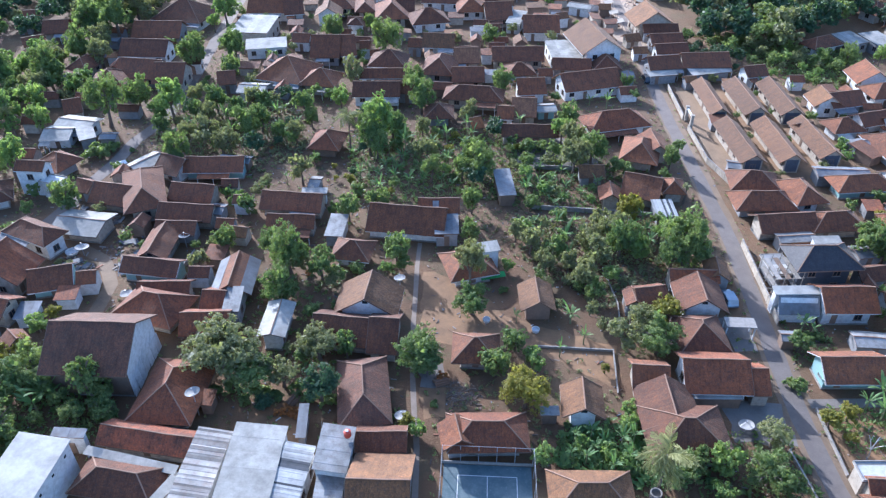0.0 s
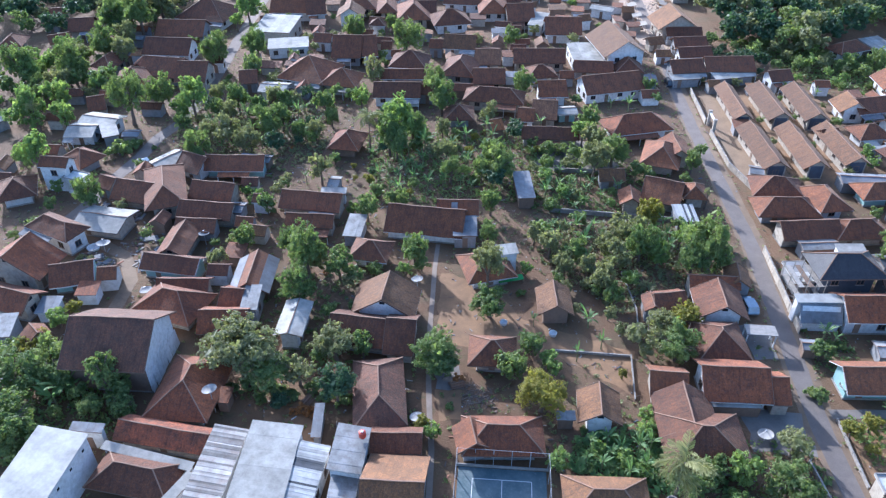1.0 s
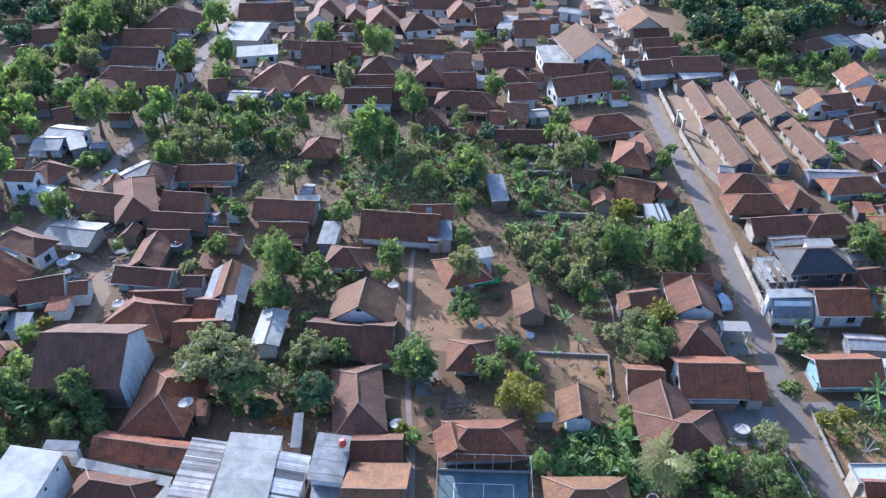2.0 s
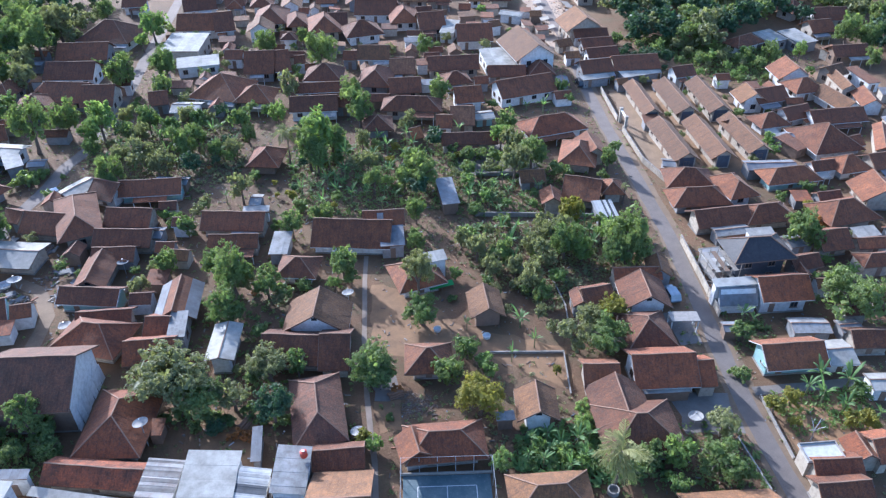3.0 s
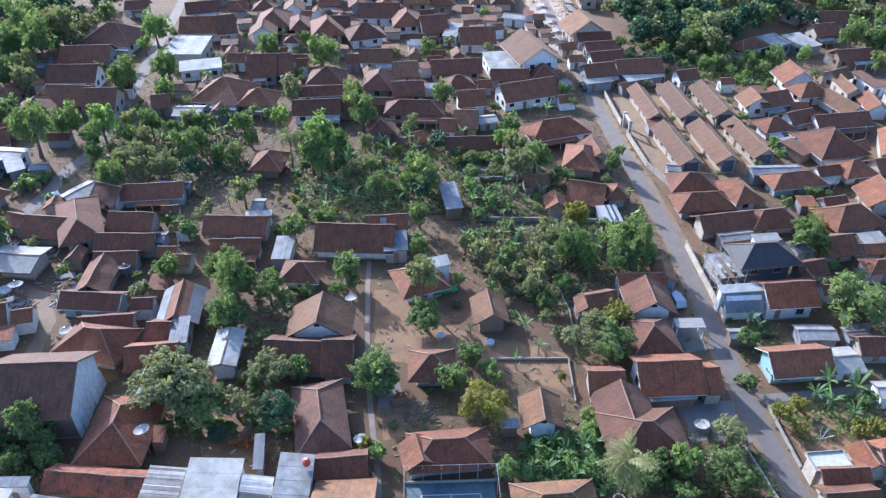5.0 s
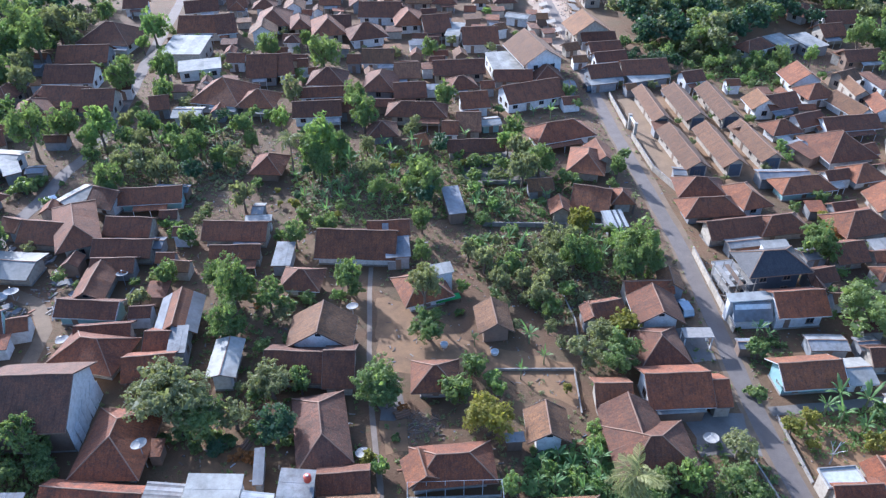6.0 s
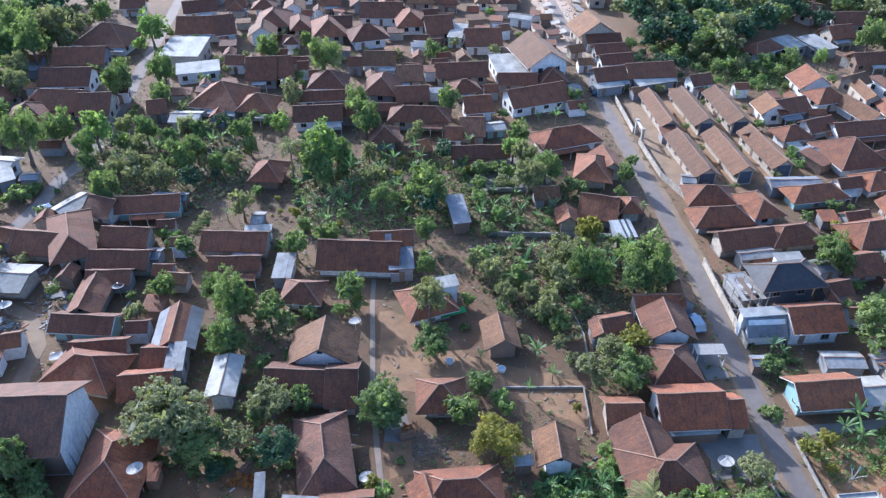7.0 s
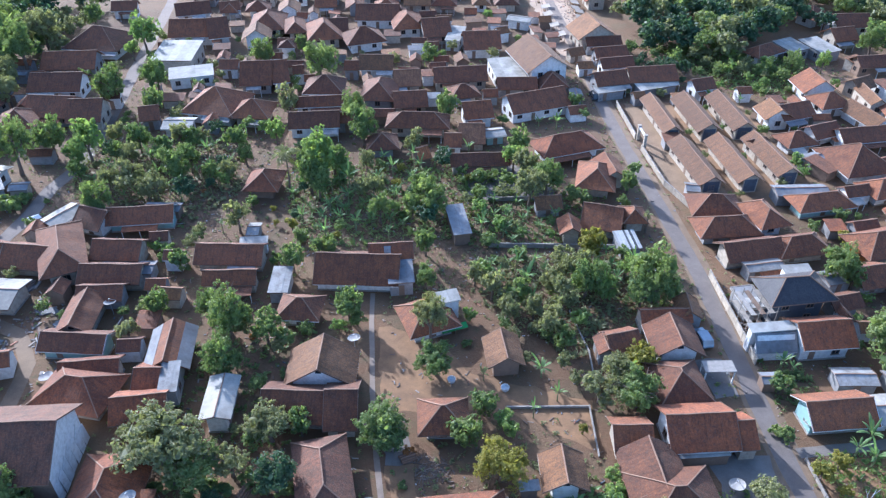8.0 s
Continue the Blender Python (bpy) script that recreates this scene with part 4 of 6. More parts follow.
house(109.7, 170.2, 6.0, 5.5, 23, 2.8, "gable", "tan", "cream")
house(84.8, 125.4, 5.3, 4.0, 8, 2.3, "gable", "brown", "white")
house(98.0, 126.6, 7.4, 6.1, 10, 2.3, "gable", "plum", "cream")
house(66.5, 94.9, 5.3, 4.1, 9, 2.3, "gable", "plum", "grey")
house(73.9, 100.7, 6.0, 6.4, 6, 2.3, "gable", "brown", "cream")
house(75.3, 85.9, 5.5, 4.3, 3, 2.3, "hip", "red", "cream")
house(42.1, 95.1, 4.8, 3.9, 82, 2.3, "gable", "tan", "grey")
house(-26.0, 81.6, 7.8, 4.2, 88, 3.1, "gable", "whitezinc", "white")
house(54.9, 129.3, 2.7, 3.3, -10, 2.2, "gable", "zinc", "grey")
house(56.0, 169.4, 3.0, 2.9, 8, 2.2, "gable", "tan", "grey")
house(74.0, 144.6, 4.3, 4.1, 18, 2.3, "gable", "brown", "white")
house(82.7, 138.1, 4.8, 3.9, 21, 2.2, "gable", "zincgrey", "grey")
house(95.3, 134.6, 5.2, 4.5, 15, 2.3, "gable", "brown", "white")
house(68.5, 101.0, 4.5, 3.6, 11, 2.2, "gable", "zincgrey", "grey")
house(49.0, 80.4, 3.2, 2.3, -4, 2.0, "gable", "zincgrey", "wood")
house(66.2, 79.0, 3.4, 3.0, -0, 2.2, "gable", "zincgrey", "grey")
house(-42.9, 111.8, 3.0, 3.6, -5, 2.2, "gable", "zincgrey", "grey")
house(-69.3, 119.0, 3.6, 4.4, -19, 2.3, "gable", "plum", "grey")
house(-44.1, 130.1, 6.6, 3.1, -5, 2.0, "gable", "zincgrey", "wood")
house(-11.2, 161.4, 4.6, 4.4, -8, 2.8, "gable", "plum", "grey")
house(-15.6, 217.5, 6.5, 7.6, 3, 2.8, "gable", "plum", "cream")
house(-10.8, 189.8, 3.7, 4.7, -5, 2.8, "gable", "brown", "grey")
house(-23.8, 187.9, 2.9, 4.5, 3, 2.8, "gable", "plum", "white")
house(-65.7, 177.0, 4.2, 3.6, 4, 2.8, "gable", "plum", "white")
house(-41.1, 192.5, 4.9, 5.0, -5, 2.8, "gable", "plum", "white")
house(65.7, 163.1, 2.9, 2.8, 8, 2.0, "flat", "tan", "grey")
house(-70.6, 84.7, 8.9, 5.8, -14, 2.6, "gable", "red", "cream")

# the village goes on beyond
far = random.Random(77)
for row in range(3):
    for col in range(22):
        fx, fy = -66 + col * 9.2 + far.uniform(-1.2, 1.2) + row * 1.5, 236 + row * 11.5 + far.uniform(-1.5, 1.5)
        if abs(fx - 50.5) < 8 or abs(fx + 69) < 6 or (64 < fx < 130 and fy < 275) or (fx > 100 and fy < 260):
            continue
        house(round(fx, 1), round(fy, 1), round(far.uniform(6.5, 8.8), 1), round(far.uniform(5.5, 8), 1), far.choice((0, 4, -6, 88, 92)), round(far.uniform(2.4, 2.8), 1), far.choice(("hip", "gable", "gable")), far.choice(("brown", "plum", "plum", "red", "brown", "tan")), far.choice(("white", "cream", "grey")))


def infill(x0, x1, y0, y1, step, seed):
    """Small sheds, kitchens and lean-tos that crowd the gaps of the farther village."""
    r = random.Random(seed)
    y = y0
    while y < y1:
        x = x0
        while x < x1:
            px, py = x + r.uniform(-0.4, 0.4) * step, y + r.uniform(-0.4, 0.4) * step
            w, d = r.uniform(3.2, 5.2), r.uniform(2.6, 3.8)
            clear = all((px - hx) ** 2 + (py - hy) ** 2 > (0.5 * w + 0.9 * max(a, b)) ** 2 for hx, hy, a, b, q in BUILT)
            for line in ROADS:
                for (ax, ay), (bx, by) in zip(line, line[1:]):
                    s = max(0.0, min(1.0, ((px - ax) * (bx - ax) + (py - ay) * (by - ay)) / ((bx - ax) ** 2 + (by - ay) ** 2)))
                    if math.hypot(px - ax - s * (bx - ax), py - ay - s * (by - ay)) < 4.4:
                        clear = False
            if clear:
                house(px, py, w, d, r.uniform(-8, 8) + (90 if r.random() < 0.25 else 0), r.uniform(2.0, 2.5), r.choice(("gable", "gable", "flat")), r.choice(("plum", "plum", "brown", "red", "tan", "zincgrey")), r.choice(("grey", "cream", "white", "wood")), False)
            x += step
        y += step


infill(-64, 44, 164, 236, 6.2, 71)
infill(54, 62, 108, 170, 5.0, 72)
infill(62, 118, 70, 172, 6.2, 73)
infill(-92, -68, 120, 200, 6.0, 74)
infill(-64, -34, 84, 126, 5.0, 75)


# ---- trees and plants ----
def mesh_of(name, verts, faces, material):
    me = bpy.data.meshes.new(name)
    me.from_pydata(verts, [], faces)
    me.update()
    me.materials.append(material)
    return me


def crown_mesh(name, material, clumps, leaves, leaf, squash, seed, spread=1.0):
    """A crown of many small leaves gathered in clumps on an uneven outline, of radius about 1."""
    r = np.random.RandomState(seed)
    verts, faces = [], []
    lobes = [(np.array((0.0, 0.0, 0.1)), 0.5)]
    turn = r.rand() * 6.283
    for i in range(12):
        a, up = turn + i * 2.4 + r.normal() * 0.3, -0.8 + 1.65 * r.rand()
        flat = math.sqrt(max(0.05, 1 - up * up))
        reach = 0.46 + 0.24 * r.rand()
        lobes.append((np.array((math.cos(a) * flat, math.sin(a) * flat, up)) * reach, 0.29 + 0.17 * r.rand()))
    for middle, reach in lobes:
        for _ in range(9):
            p = (middle + r.normal(size=3) * reach * 0.32) * np.array((1, 1, squash))
            u, v = r.normal(size=3), r.normal(size=3)
            u, v = u / np.linalg.norm(u) * 0.13, v / np.linalg.norm(v) * 0.13
            k = len(verts)
            verts += [p - u, p - v, p + u, p + v]
            faces.append((k, k + 1, k + 2, k + 3))
    n = 0
    while n < clumps:
        d = r.normal(size=3)
        d /= np.linalg.norm(d)
        if d[2] < -0.75:
            continue
        lobe = lobes[n % len(lobes)]
        c = lobe[0] + d * lobe[1] * (0.55 + 0.5 * r.rand())
        c[2] *= squash
        d = c / max(np.linalg.norm(c), 0.05)
        size = (0.09 + 0.13 * r.rand()) * spread
        n += 1
        for _ in range(leaves):
            e = r.normal(size=3)
            e /= np.linalg.norm(e)
            p = c + e * size * (0.55 + 0.5 * r.rand()) * np.array((1, 1, 0.75))
            out = e * 0.8 + d * 0.4 + np.array((0, 0, 0.55)) + r.normal(size=3) * 0.35
            out /= np.linalg.norm(out)
            side = np.cross(out, r.normal(size=3))
            side /= np.linalg.norm(side)
            along = np.cross(out, side)
            s = leaf * (0.6 + 0.8 * r.rand())
            k = len(verts)
            droop = out * s * 0.25
            verts += [p - along * s - droop, p + side * s * 0.62, p + along * s - droop, p - side * s * 0.62]
            faces.append((k, k + 1, k + 2, k + 3))
    return mesh_of(name, [tuple(q) for q in verts], faces, material)


def tube(bm, points, radii, sides=7):
    rings = []
    for i, p in enumerate(points):
        way = (points[min(i + 1, len(points) - 1)] - points[max(i - 1, 0)]).normalized()
        q = way.to_track_quat("Z", "Y")
        rings.append([bm.verts.new(p + q @ Vector((math.cos(a) * radii[i], math.sin(a) * radii[i], 0))) for a in (2 * math.pi * s / sides for s in range(sides))])
    for a, b in zip(rings, rings[1:]):
        for s in range(sides):
            t = (s + 1) % sides
            bm.faces.new((a[s], a[t], b[t], b[s]))
    bm.faces.new(rings[-1])


def trunk_mesh(seed, height):
    """A tapered trunk with forking limbs, for a crown of radius 1 whose middle is at that height."""
    r = random.Random(seed)
    bm = bmesh.new()
    fork = Vector((r.uniform(-0.08, 0.08), r.uniform(-0.08, 0.08), height - 0.55))
    tube(bm, [Vector((0, 0, 0)), fork * 0.5 + Vector((0.03, 0, 0)), fork], [0.11, 0.075, 0.065])
    for i in range(6):
        a = i * 1.05 + r.uniform(-0.3, 0.3)
        reach = r.uniform(0.4, 0.7)
        end = Vector((math.cos(a) * reach, math.sin(a) * reach, height + r.uniform(-0.15, 0.45)))
        mid = fork.lerp(end, 0.5) + Vector((0, 0, 0.08))
        tube(bm, [fork, mid, end], [0.045, 0.03, 0.012], 5)
        for s in (-0.5, 0.5):
            tip = end + Vector((math.cos(a + s) * 0.25, math.sin(a + s) * 0.25, 0.12))
            tube(bm, [mid.lerp(end, 0.5), tip], [0.018, 0.006], 4)
    me = bpy.data.meshes.new("trunk")
    bm.to_mesh(me)
    bm.free()
    me.materials.append(BARK)
    return me


CROWNS = {}
for kind, squash, count, leaves, size in (("broad", 0.88, 175, 18, 0.058), ("light", 0.88, 160, 17, 0.060), ("yellow", 0.9, 185, 19, 0.056), ("grey", 0.85, 150, 17, 0.056)):
    CROWNS[kind] = [crown_mesh("crown", LEAVES[kind], count, leaves, size, squash, 7 * i + len(kind), 0.72) for i in range(4)]
    CROWNS[kind + "_small"] = [crown_mesh("crown", LEAVES[kind], 36, 28, 0.105, squash, 90 + 7 * i + len(kind), 1.35) for i in range(4)]
for kind, squash in (("broad", 0.85), ("grey", 0.8), ("yellow", 0.85)):
    CROWNS[kind + "_large"] = [crown_mesh("crown", LEAVES[kind], 320, 22, 0.037, squash, 150 + 7 * i + len(kind), 0.8 if kind == "yellow" else 0.62) for i in range(3)]
CROWNS["dark"] = [crown_mesh("crown", LEAVES["dark"], 110, 34, 0.055, 0.95, 210 + 7 * i) for i in range(2)]
CROWNS["shrub"] = [crown_mesh("foliage", LEAVES["broad"], 18, 26, 0.17, 0.7, 300 + i, 1.4) for i in range(3)]
CROWNS["dry"] = [crown_mesh("foliage", LEAVES["dry"], 18, 26, 0.15, 0.7, 320 + i, 1.4) for i in range(2)]
CROWNS["cypress"] = [crown_mesh("foliage", LEAVES["dark"], 40, 30, 0.14, 1.9, 340 + i, 1.1) for i in range(2)]
TRUNKS = [trunk_mesh(40 + i, 1.35) for i in range(4)]
NAMES = {"dark": ("tree", "dense blackish-green evergreen tree"), "broad": ("tree", "dense dark-green broadleaf tree"), "light": ("tree", "bright light-green broadleaf tree"), "yellow": ("tree", "yellow-green fruit tree with a full crown"), "grey": ("tree", "dusty olive-green tree with a thin crown"),
         "shrub": ("shrub", "low green garden shrub"), "dry": ("shrub", "dry rust-orange shrub on bare earth"), "cypress": ("shrub", "narrow dark clipped evergreen")}


def tree(kind, x, y, radius, middle, group="village trees"):
    """A tree whose crown has that radius, its middle at that height."""
    what, words = NAMES[kind]
    small = radius < 1.9 and kind in ("broad", "light", "yellow", "grey")
    size = "small " if small else ("tall " if radius > 4 else "")
    t = thing(what, pose(x, y, 0, 0, 0, rng.uniform(0, 360)), size + words + " in the village", what, group)
    me = rng.choice(CROWNS[kind + "_small" if small else (kind + "_large" if radius > 2.9 and kind + "_large" in CROWNS else kind)])
    flat = rng.uniform(0.9, 1.1)
    if what == "shrub":
        shared("foliage", me, None, t, m=Matrix.Translation((0, 0, middle)) @ Matrix.Diagonal((radius, radius * flat, radius, 1)))
        shared("stem", TRUNKS[0], None, t, m=Matrix.Diagonal((radius, radius, middle / 1.35, 1)))
        return t
    shared("crown", me, None, t, m=Matrix.Translation((0, 0, middle)) @ Matrix.Diagonal((radius, radius * flat, max(radius, min(middle * 0.92, radius * 1.5)), 1)))
    shared("trunk", rng.choice(TRUNKS), None, t, m=Matrix.Diagonal((radius, radius, middle / 1.35, 1)))
    return t


def banana_leaf_mesh(seed, lift):
    """A long arching leaf, folded along its rib and torn at the edges."""
    r = np.random.RandomState(seed)
    verts, faces = [], []
    n = 9
    for i in range(n + 1):
        s = i / n
        x = 0.15 + 0.95 * s - 0.12 * s * s * (1.5 - lift)
        z = lift * 1.15 * s - 0.68 * s * s
        w = 0.085 * math.sin(math.pi * min(1, s * 0.93 + 0.07)) ** 0.7 + 0.012
        drop = 0.35 * w
        verts += [(x, -w * (0.8 + 0.3 * r.rand()), z - drop), (x, 0, z), (x, w * (0.8 + 0.3 * r.rand()), z - drop)]
    for i in range(n):
        a = 3 * i
        for j in (0, 1):
            faces.append((a + j, a + j + 1, a + j + 4, a + j + 3))
    return mesh_of("leaf", verts, faces, LEAVES["banana"])


BANANA = [banana_leaf_mesh(500 + i, lift) for i, lift in enumerate((0.9, 1.25, 1.6, 0.6))]
bm = bmesh.new()
tube(bm, [Vector((0, 0, 0)), Vector((0.02, 0, 0.5)), Vector((0, 0.02, 1.0))], [0.075, 0.06, 0.045], 8)
STEM = bpy.data.meshes.new("stem")
bm.to_mesh(STEM)
bm.free()
STEM.materials.append(plain_material("banana_stem", (0.22, 0.23, 0.10), (0.14, 0.11, 0.06), scale=4))



def banana_head(seed):
    """All the leaves of one plant in a single mesh, for plants that stand far off."""
    r = random.Random(seed)
    verts, faces = [], []
    for i in range(r.randint(8, 12)):
        leaf = BANANA[i % 4]
        k = r.uniform(0.6, 1.15)
        m = pose(0, 0, -0.02 * i, 0, 0, i * 137.5 + r.uniform(-15, 15)) @ Matrix.Diagonal((k, k * 1.25, k, 1))
        n = len(verts)
        verts += [tuple(m @ v.co) for v in leaf.vertices]
        faces += [tuple(n + j for j in p.vertices) for p in leaf.polygons]
    return mesh_of("leaves", verts, faces, LEAVES["banana"])


BANANA_HEADS = [banana_head(530 + i) for i in range(5)]


def banana(x, y, radius, top=2.0):
    t = thing("banana_plant", pose(x, y, 0, 0, 0, rng.uniform(0, 360)), "banana plant with long arching torn green leaves", "plant", "banana plants")
    size = max(radius, 1.1) * rng.uniform(0.6, 1.0)
    top *= rng.uniform(0.75, 1.2)
    shared("stem", STEM, None, t, m=Matrix.Diagonal((size * 1.3, size * 1.3, top, 1)))
    if y > 110:
        k = size * rng.uniform(0.85, 1.1)
        shared("leaves", rng.choice(BANANA_HEADS), None, t, m=pose(0, 0, top - 0.1) @ Matrix.Diagonal((k, k, k, 1)))
        return
    n = rng.randint(10, 14)
    for i in range(n):
        k = size * rng.uniform(0.55, 1.15)
        shared("leaf", BANANA[i % 4], None, t, m=pose(0, 0, top - 0.05 - 0.02 * i, 0, 0, i * 137.5 + rng.uniform(-15, 15)) @ Matrix.Diagonal((k, k * 1.2, k, 1)))


def frond_mesh(seed):
    r = np.random.RandomState(seed)
    verts, faces = [], []
    n = 19
    for i in range(n):
        s = (i + 1) / n
        x, z = 1.0 * s - 0.12 * s * s, 0.42 * s - 0.75 * s * s
        ln = 0.22 * math.sin(math.pi * (0.12 + 0.83 * s)) + 0.03
        for sgn in (-1, 1):
            k = len(verts)
            dz = -ln * (0.2 + 0.9 * r.rand())
            verts += [(x - 0.011, 0, z), (x + 0.011, 0, z), (x + ln * (0.45 + 0.3 * r.rand()) + 0.005, sgn * ln * 0.70, z + dz), (x + ln * 0.5, sgn * ln * 0.73, z + dz)]
            faces.append((k, k + 1, k + 2, k + 3))
    for i in range(6):
        k = len(verts)
        for s in (i / 6, (i + 1) / 6):
            x, z = 1.0 * s - 0.12 * s * s, 0.42 * s - 0.75 * s * s
            verts += [(x, -0.014, z), (x, 0.014, z)]
        faces.append((k, k + 1, k + 3, k + 2))
    return mesh_of("frond", verts, faces, LEAVES["palm"])


FRONDS = [frond_mesh(600 + i) for i in range(3)]
bm = bmesh.new()
tube(bm, [Vector((0, 0, 0)), Vector((0.02, 0.01, 0.35)), Vector((0.01, 0.02, 0.7)), Vector((0, 0, 1.0))], [0.05, 0.036, 0.03, 0.028], 9)
PALM_TRUNK = bpy.data.meshes.new("trunk")
bm.to_mesh(PALM_TRUNK)
bm.free()
PALM_TRUNK.materials.append(BARK)


def palm(x, y, radius, height):
    t = thing("palm_tree", pose(x, y, 0, 0, 0, rng.uniform(0, 360)), "coconut palm with drooping dusty fronds", "palm", "palms")
    shared("trunk", PALM_TRUNK, None, t, m=Matrix.Diagonal((4.5, 4.5, height, 1)))
    for i in range(24):
        k = radius * rng.uniform(0.8, 1.1)
        lean = -38 + 62 * (i % 7) / 6 + rng.uniform(-6, 6)
        shared("frond", FRONDS[i % 3], None, t, m=pose(0, 0, height - 0.1, 0, 0, i * 137.5) @ pose(0, 0, 0, 0, lean, 0) @ Matrix.Scale(k, 4))


def inside(x, y, poly):
    hit = False
    for (x0, y0), (x1, y1) in zip(poly, poly[1:] + poly[:1]):
        if (y0 > y) != (y1 > y) and x < (x1 - x0) * (y - y0) / (y1 - y0) + x0:
            hit = not hit
    return hit


def scatter(poly, step, seed):
    """Places about one step apart inside a stretch of the plan."""
    r = random.Random(seed)
    xs, ys = [p[0] for p in poly], [p[1] for p in poly]
    out = []
    y = min(ys)
    while y < max(ys):
        x = min(xs)
        while x < max(xs):
            px, py = x + r.uniform(-0.45, 0.45) * step, y + r.uniform(-0.45, 0.45) * step
            if inside(px, py, poly):
                out.append((px, py, r.random()))
            x += step
        y += step
    return out


BUILT.append((4.1, 50.2, 6.0, 9.0, 0.0))


def free(x, y, margin):
    """Whether a place on the plan stands clear of the houses and the roads."""
    for hx, hy, a, b, yaw in BUILT:
        dx, dy = x - hx, y - hy
        if dx * dx + dy * dy < 400:
            u, v = dx * math.cos(yaw) + dy * math.sin(yaw), dy * math.cos(yaw) - dx * math.sin(yaw)
            if abs(u) < a + margin and abs(v) < b + margin:
                return False
    for line in ROADS:
        for (x0, y0), (x1, y1) in zip(line, line[1:]):
            s = max(0.0, min(1.0, ((x - x0) * (x1 - x0) + (y - y0) * (y1 - y0)) / ((x1 - x0) ** 2 + (y1 - y0) ** 2)))
            if math.hypot(x - x0 - s * (x1 - x0), y - y0 - s * (y1 - y0)) < 1.6 + margin:
                return False
    return True


WOOD = {kind: [crown_mesh("wood_crown", LEAVES[kind], 46, 25, 0.085, 0.9, 400 + 5 * i + len(kind), 1.05) for i in range(3)] for kind in ("broad", "grey", "light", "dark")}
for kind in ("broad", "grey", "light", "dark"):
    WOOD[kind + "_far"] = [crown_mesh("wood_crown", LEAVES[kind], 46, 19, 0.088, 0.95, 430 + 5 * i + len(kind), 0.95) for i in range(3)]
WOOD_DATA = {}
for kind, meshes in WOOD.items():
    for i, me in enumerate(meshes):
        co = np.empty(len(me.vertices) * 3)
        me.vertices.foreach_get("co", co)
        WOOD_DATA[kind, i] = co.reshape(-1, 3)


def woods(name, poly, step, seed, sizes, label, kinds=("broad", "broad", "grey", "broad", "light"), lift=1.0, margin=None):
    """A thicket of crowns too many to count: one object of leaves for each kind of leaf."""
    r = random.Random(seed)
    heap = {}
    for x, y, k in scatter(poly, step, seed):
        radius = sizes[0] + (sizes[1] - sizes[0]) * k
        if not free(x, y, radius * 0.55 if margin is None else margin):
            continue
        kind = r.choice(kinds)
        co = WOOD_DATA[kind + ("_far" if name == "woodland" else ""), r.randrange(3)]
        a = r.uniform(0, 6.283)
        turn = np.array(((math.cos(a), math.sin(a), 0), (-math.sin(a), math.cos(a), 0), (0, 0, 1)))
        heap.setdefault(kind, []).append(co @ turn * radius + (x, y, radius * 0.95 + lift * r.uniform(0.3, 1.2)))
    for kind, parts in heap.items():
        co = np.concatenate(parts)
        me = bpy.data.meshes.new(name)
        n = len(co) // 4
        me.from_pydata(co.tolist(), [], np.arange(n * 4).reshape(-1, 4).tolist())
        me.materials.append(LEAVES[kind])
        tagged(new(name, me), label, "trees", kind="stuff")


woods("woodland", [(69, 258), (124, 258), (118, 236), (112, 214), (96, 188), (83, 186), (76, 193), (66, 200), (64, 222)], 5.0, 3, (2.8, 5.2), "dense dark-green woodland behind the village", ("dark", "broad", "dark", "dark", "grey"), lift=3.0)
woods("woodland", [(62, 205), (74, 196), (80, 176), (96, 171), (103, 186), (98, 192)], 3.4, 33, (1.1, 2.3), "young green trees along the foot of the woodland", ("broad", "grey", "broad", "light"))
woods("woodland", [(110, 214), (128, 200), (150, 230), (140, 250), (120, 240)], 4.6, 34, (2.0, 4.0), "dense green woodland behind the village", ("dark", "broad", "dark", "grey"), lift=2.0)
woods("woodland", [(-150, 258), (-101, 258), (-92, 226), (-93, 207), (-104, 196), (-118, 186), (-150, 210)], 6.0, 4, (2.8, 4.8), "dense green woodland beside the village", ("dark", "broad", "dark", "grey"), lift=2.0)
woods("woodland", [(56, 206), (66, 201), (78, 176), (64, 175), (58, 190)], 3.6, 35, (1.2, 2.6), "dark green trees along the foot of the woodland", ("dark", "broad", "dark"))
woods("woodland", [(-95, 248), (-85, 248), (-86, 222), (-89, 190), (-97, 190)], 4.4, 36, (1.8, 3.4), "mixed green trees beyond the houses", ("broad", "dark", "grey"), lift=1.5)
woods("woodland", [(-110, 188), (-88, 190), (-88, 160), (-84, 142), (-104, 136), (-122, 160)], 4.6, 5, (1.6, 3.2), "mixed green trees beyond the houses")
woods("woodland", [(140, 250), (185, 246), (140, 168), (128, 184)], 5.6, 6, (2.4, 4.4), "dense green woodland behind the village", ("dark", "broad", "dark", "grey"), lift=2.0)
woods("thicket", [(-67, 162), (-32, 164), (-28, 140), (-36, 127), (-64, 137)], 8.4, 7, (0.9, 2.6), "tangled dusty green trees in the gardens", ("grey", "dark", "broad", "dark"), lift=1.6)
woods("thicket", [(-26, 150), (14, 150), (13, 119), (-20, 116)], 8.2, 8, (0.9, 2.5), "tangled green trees in the gardens", ("broad", "dark", "grey", "dark", "light"), lift=1.6)
woods("thicket", [(11, 142), (43, 134), (38, 116), (11, 117)], 4.6, 9, (1.0, 2.2), "tangled green trees in the gardens", ("broad", "grey", "light"))
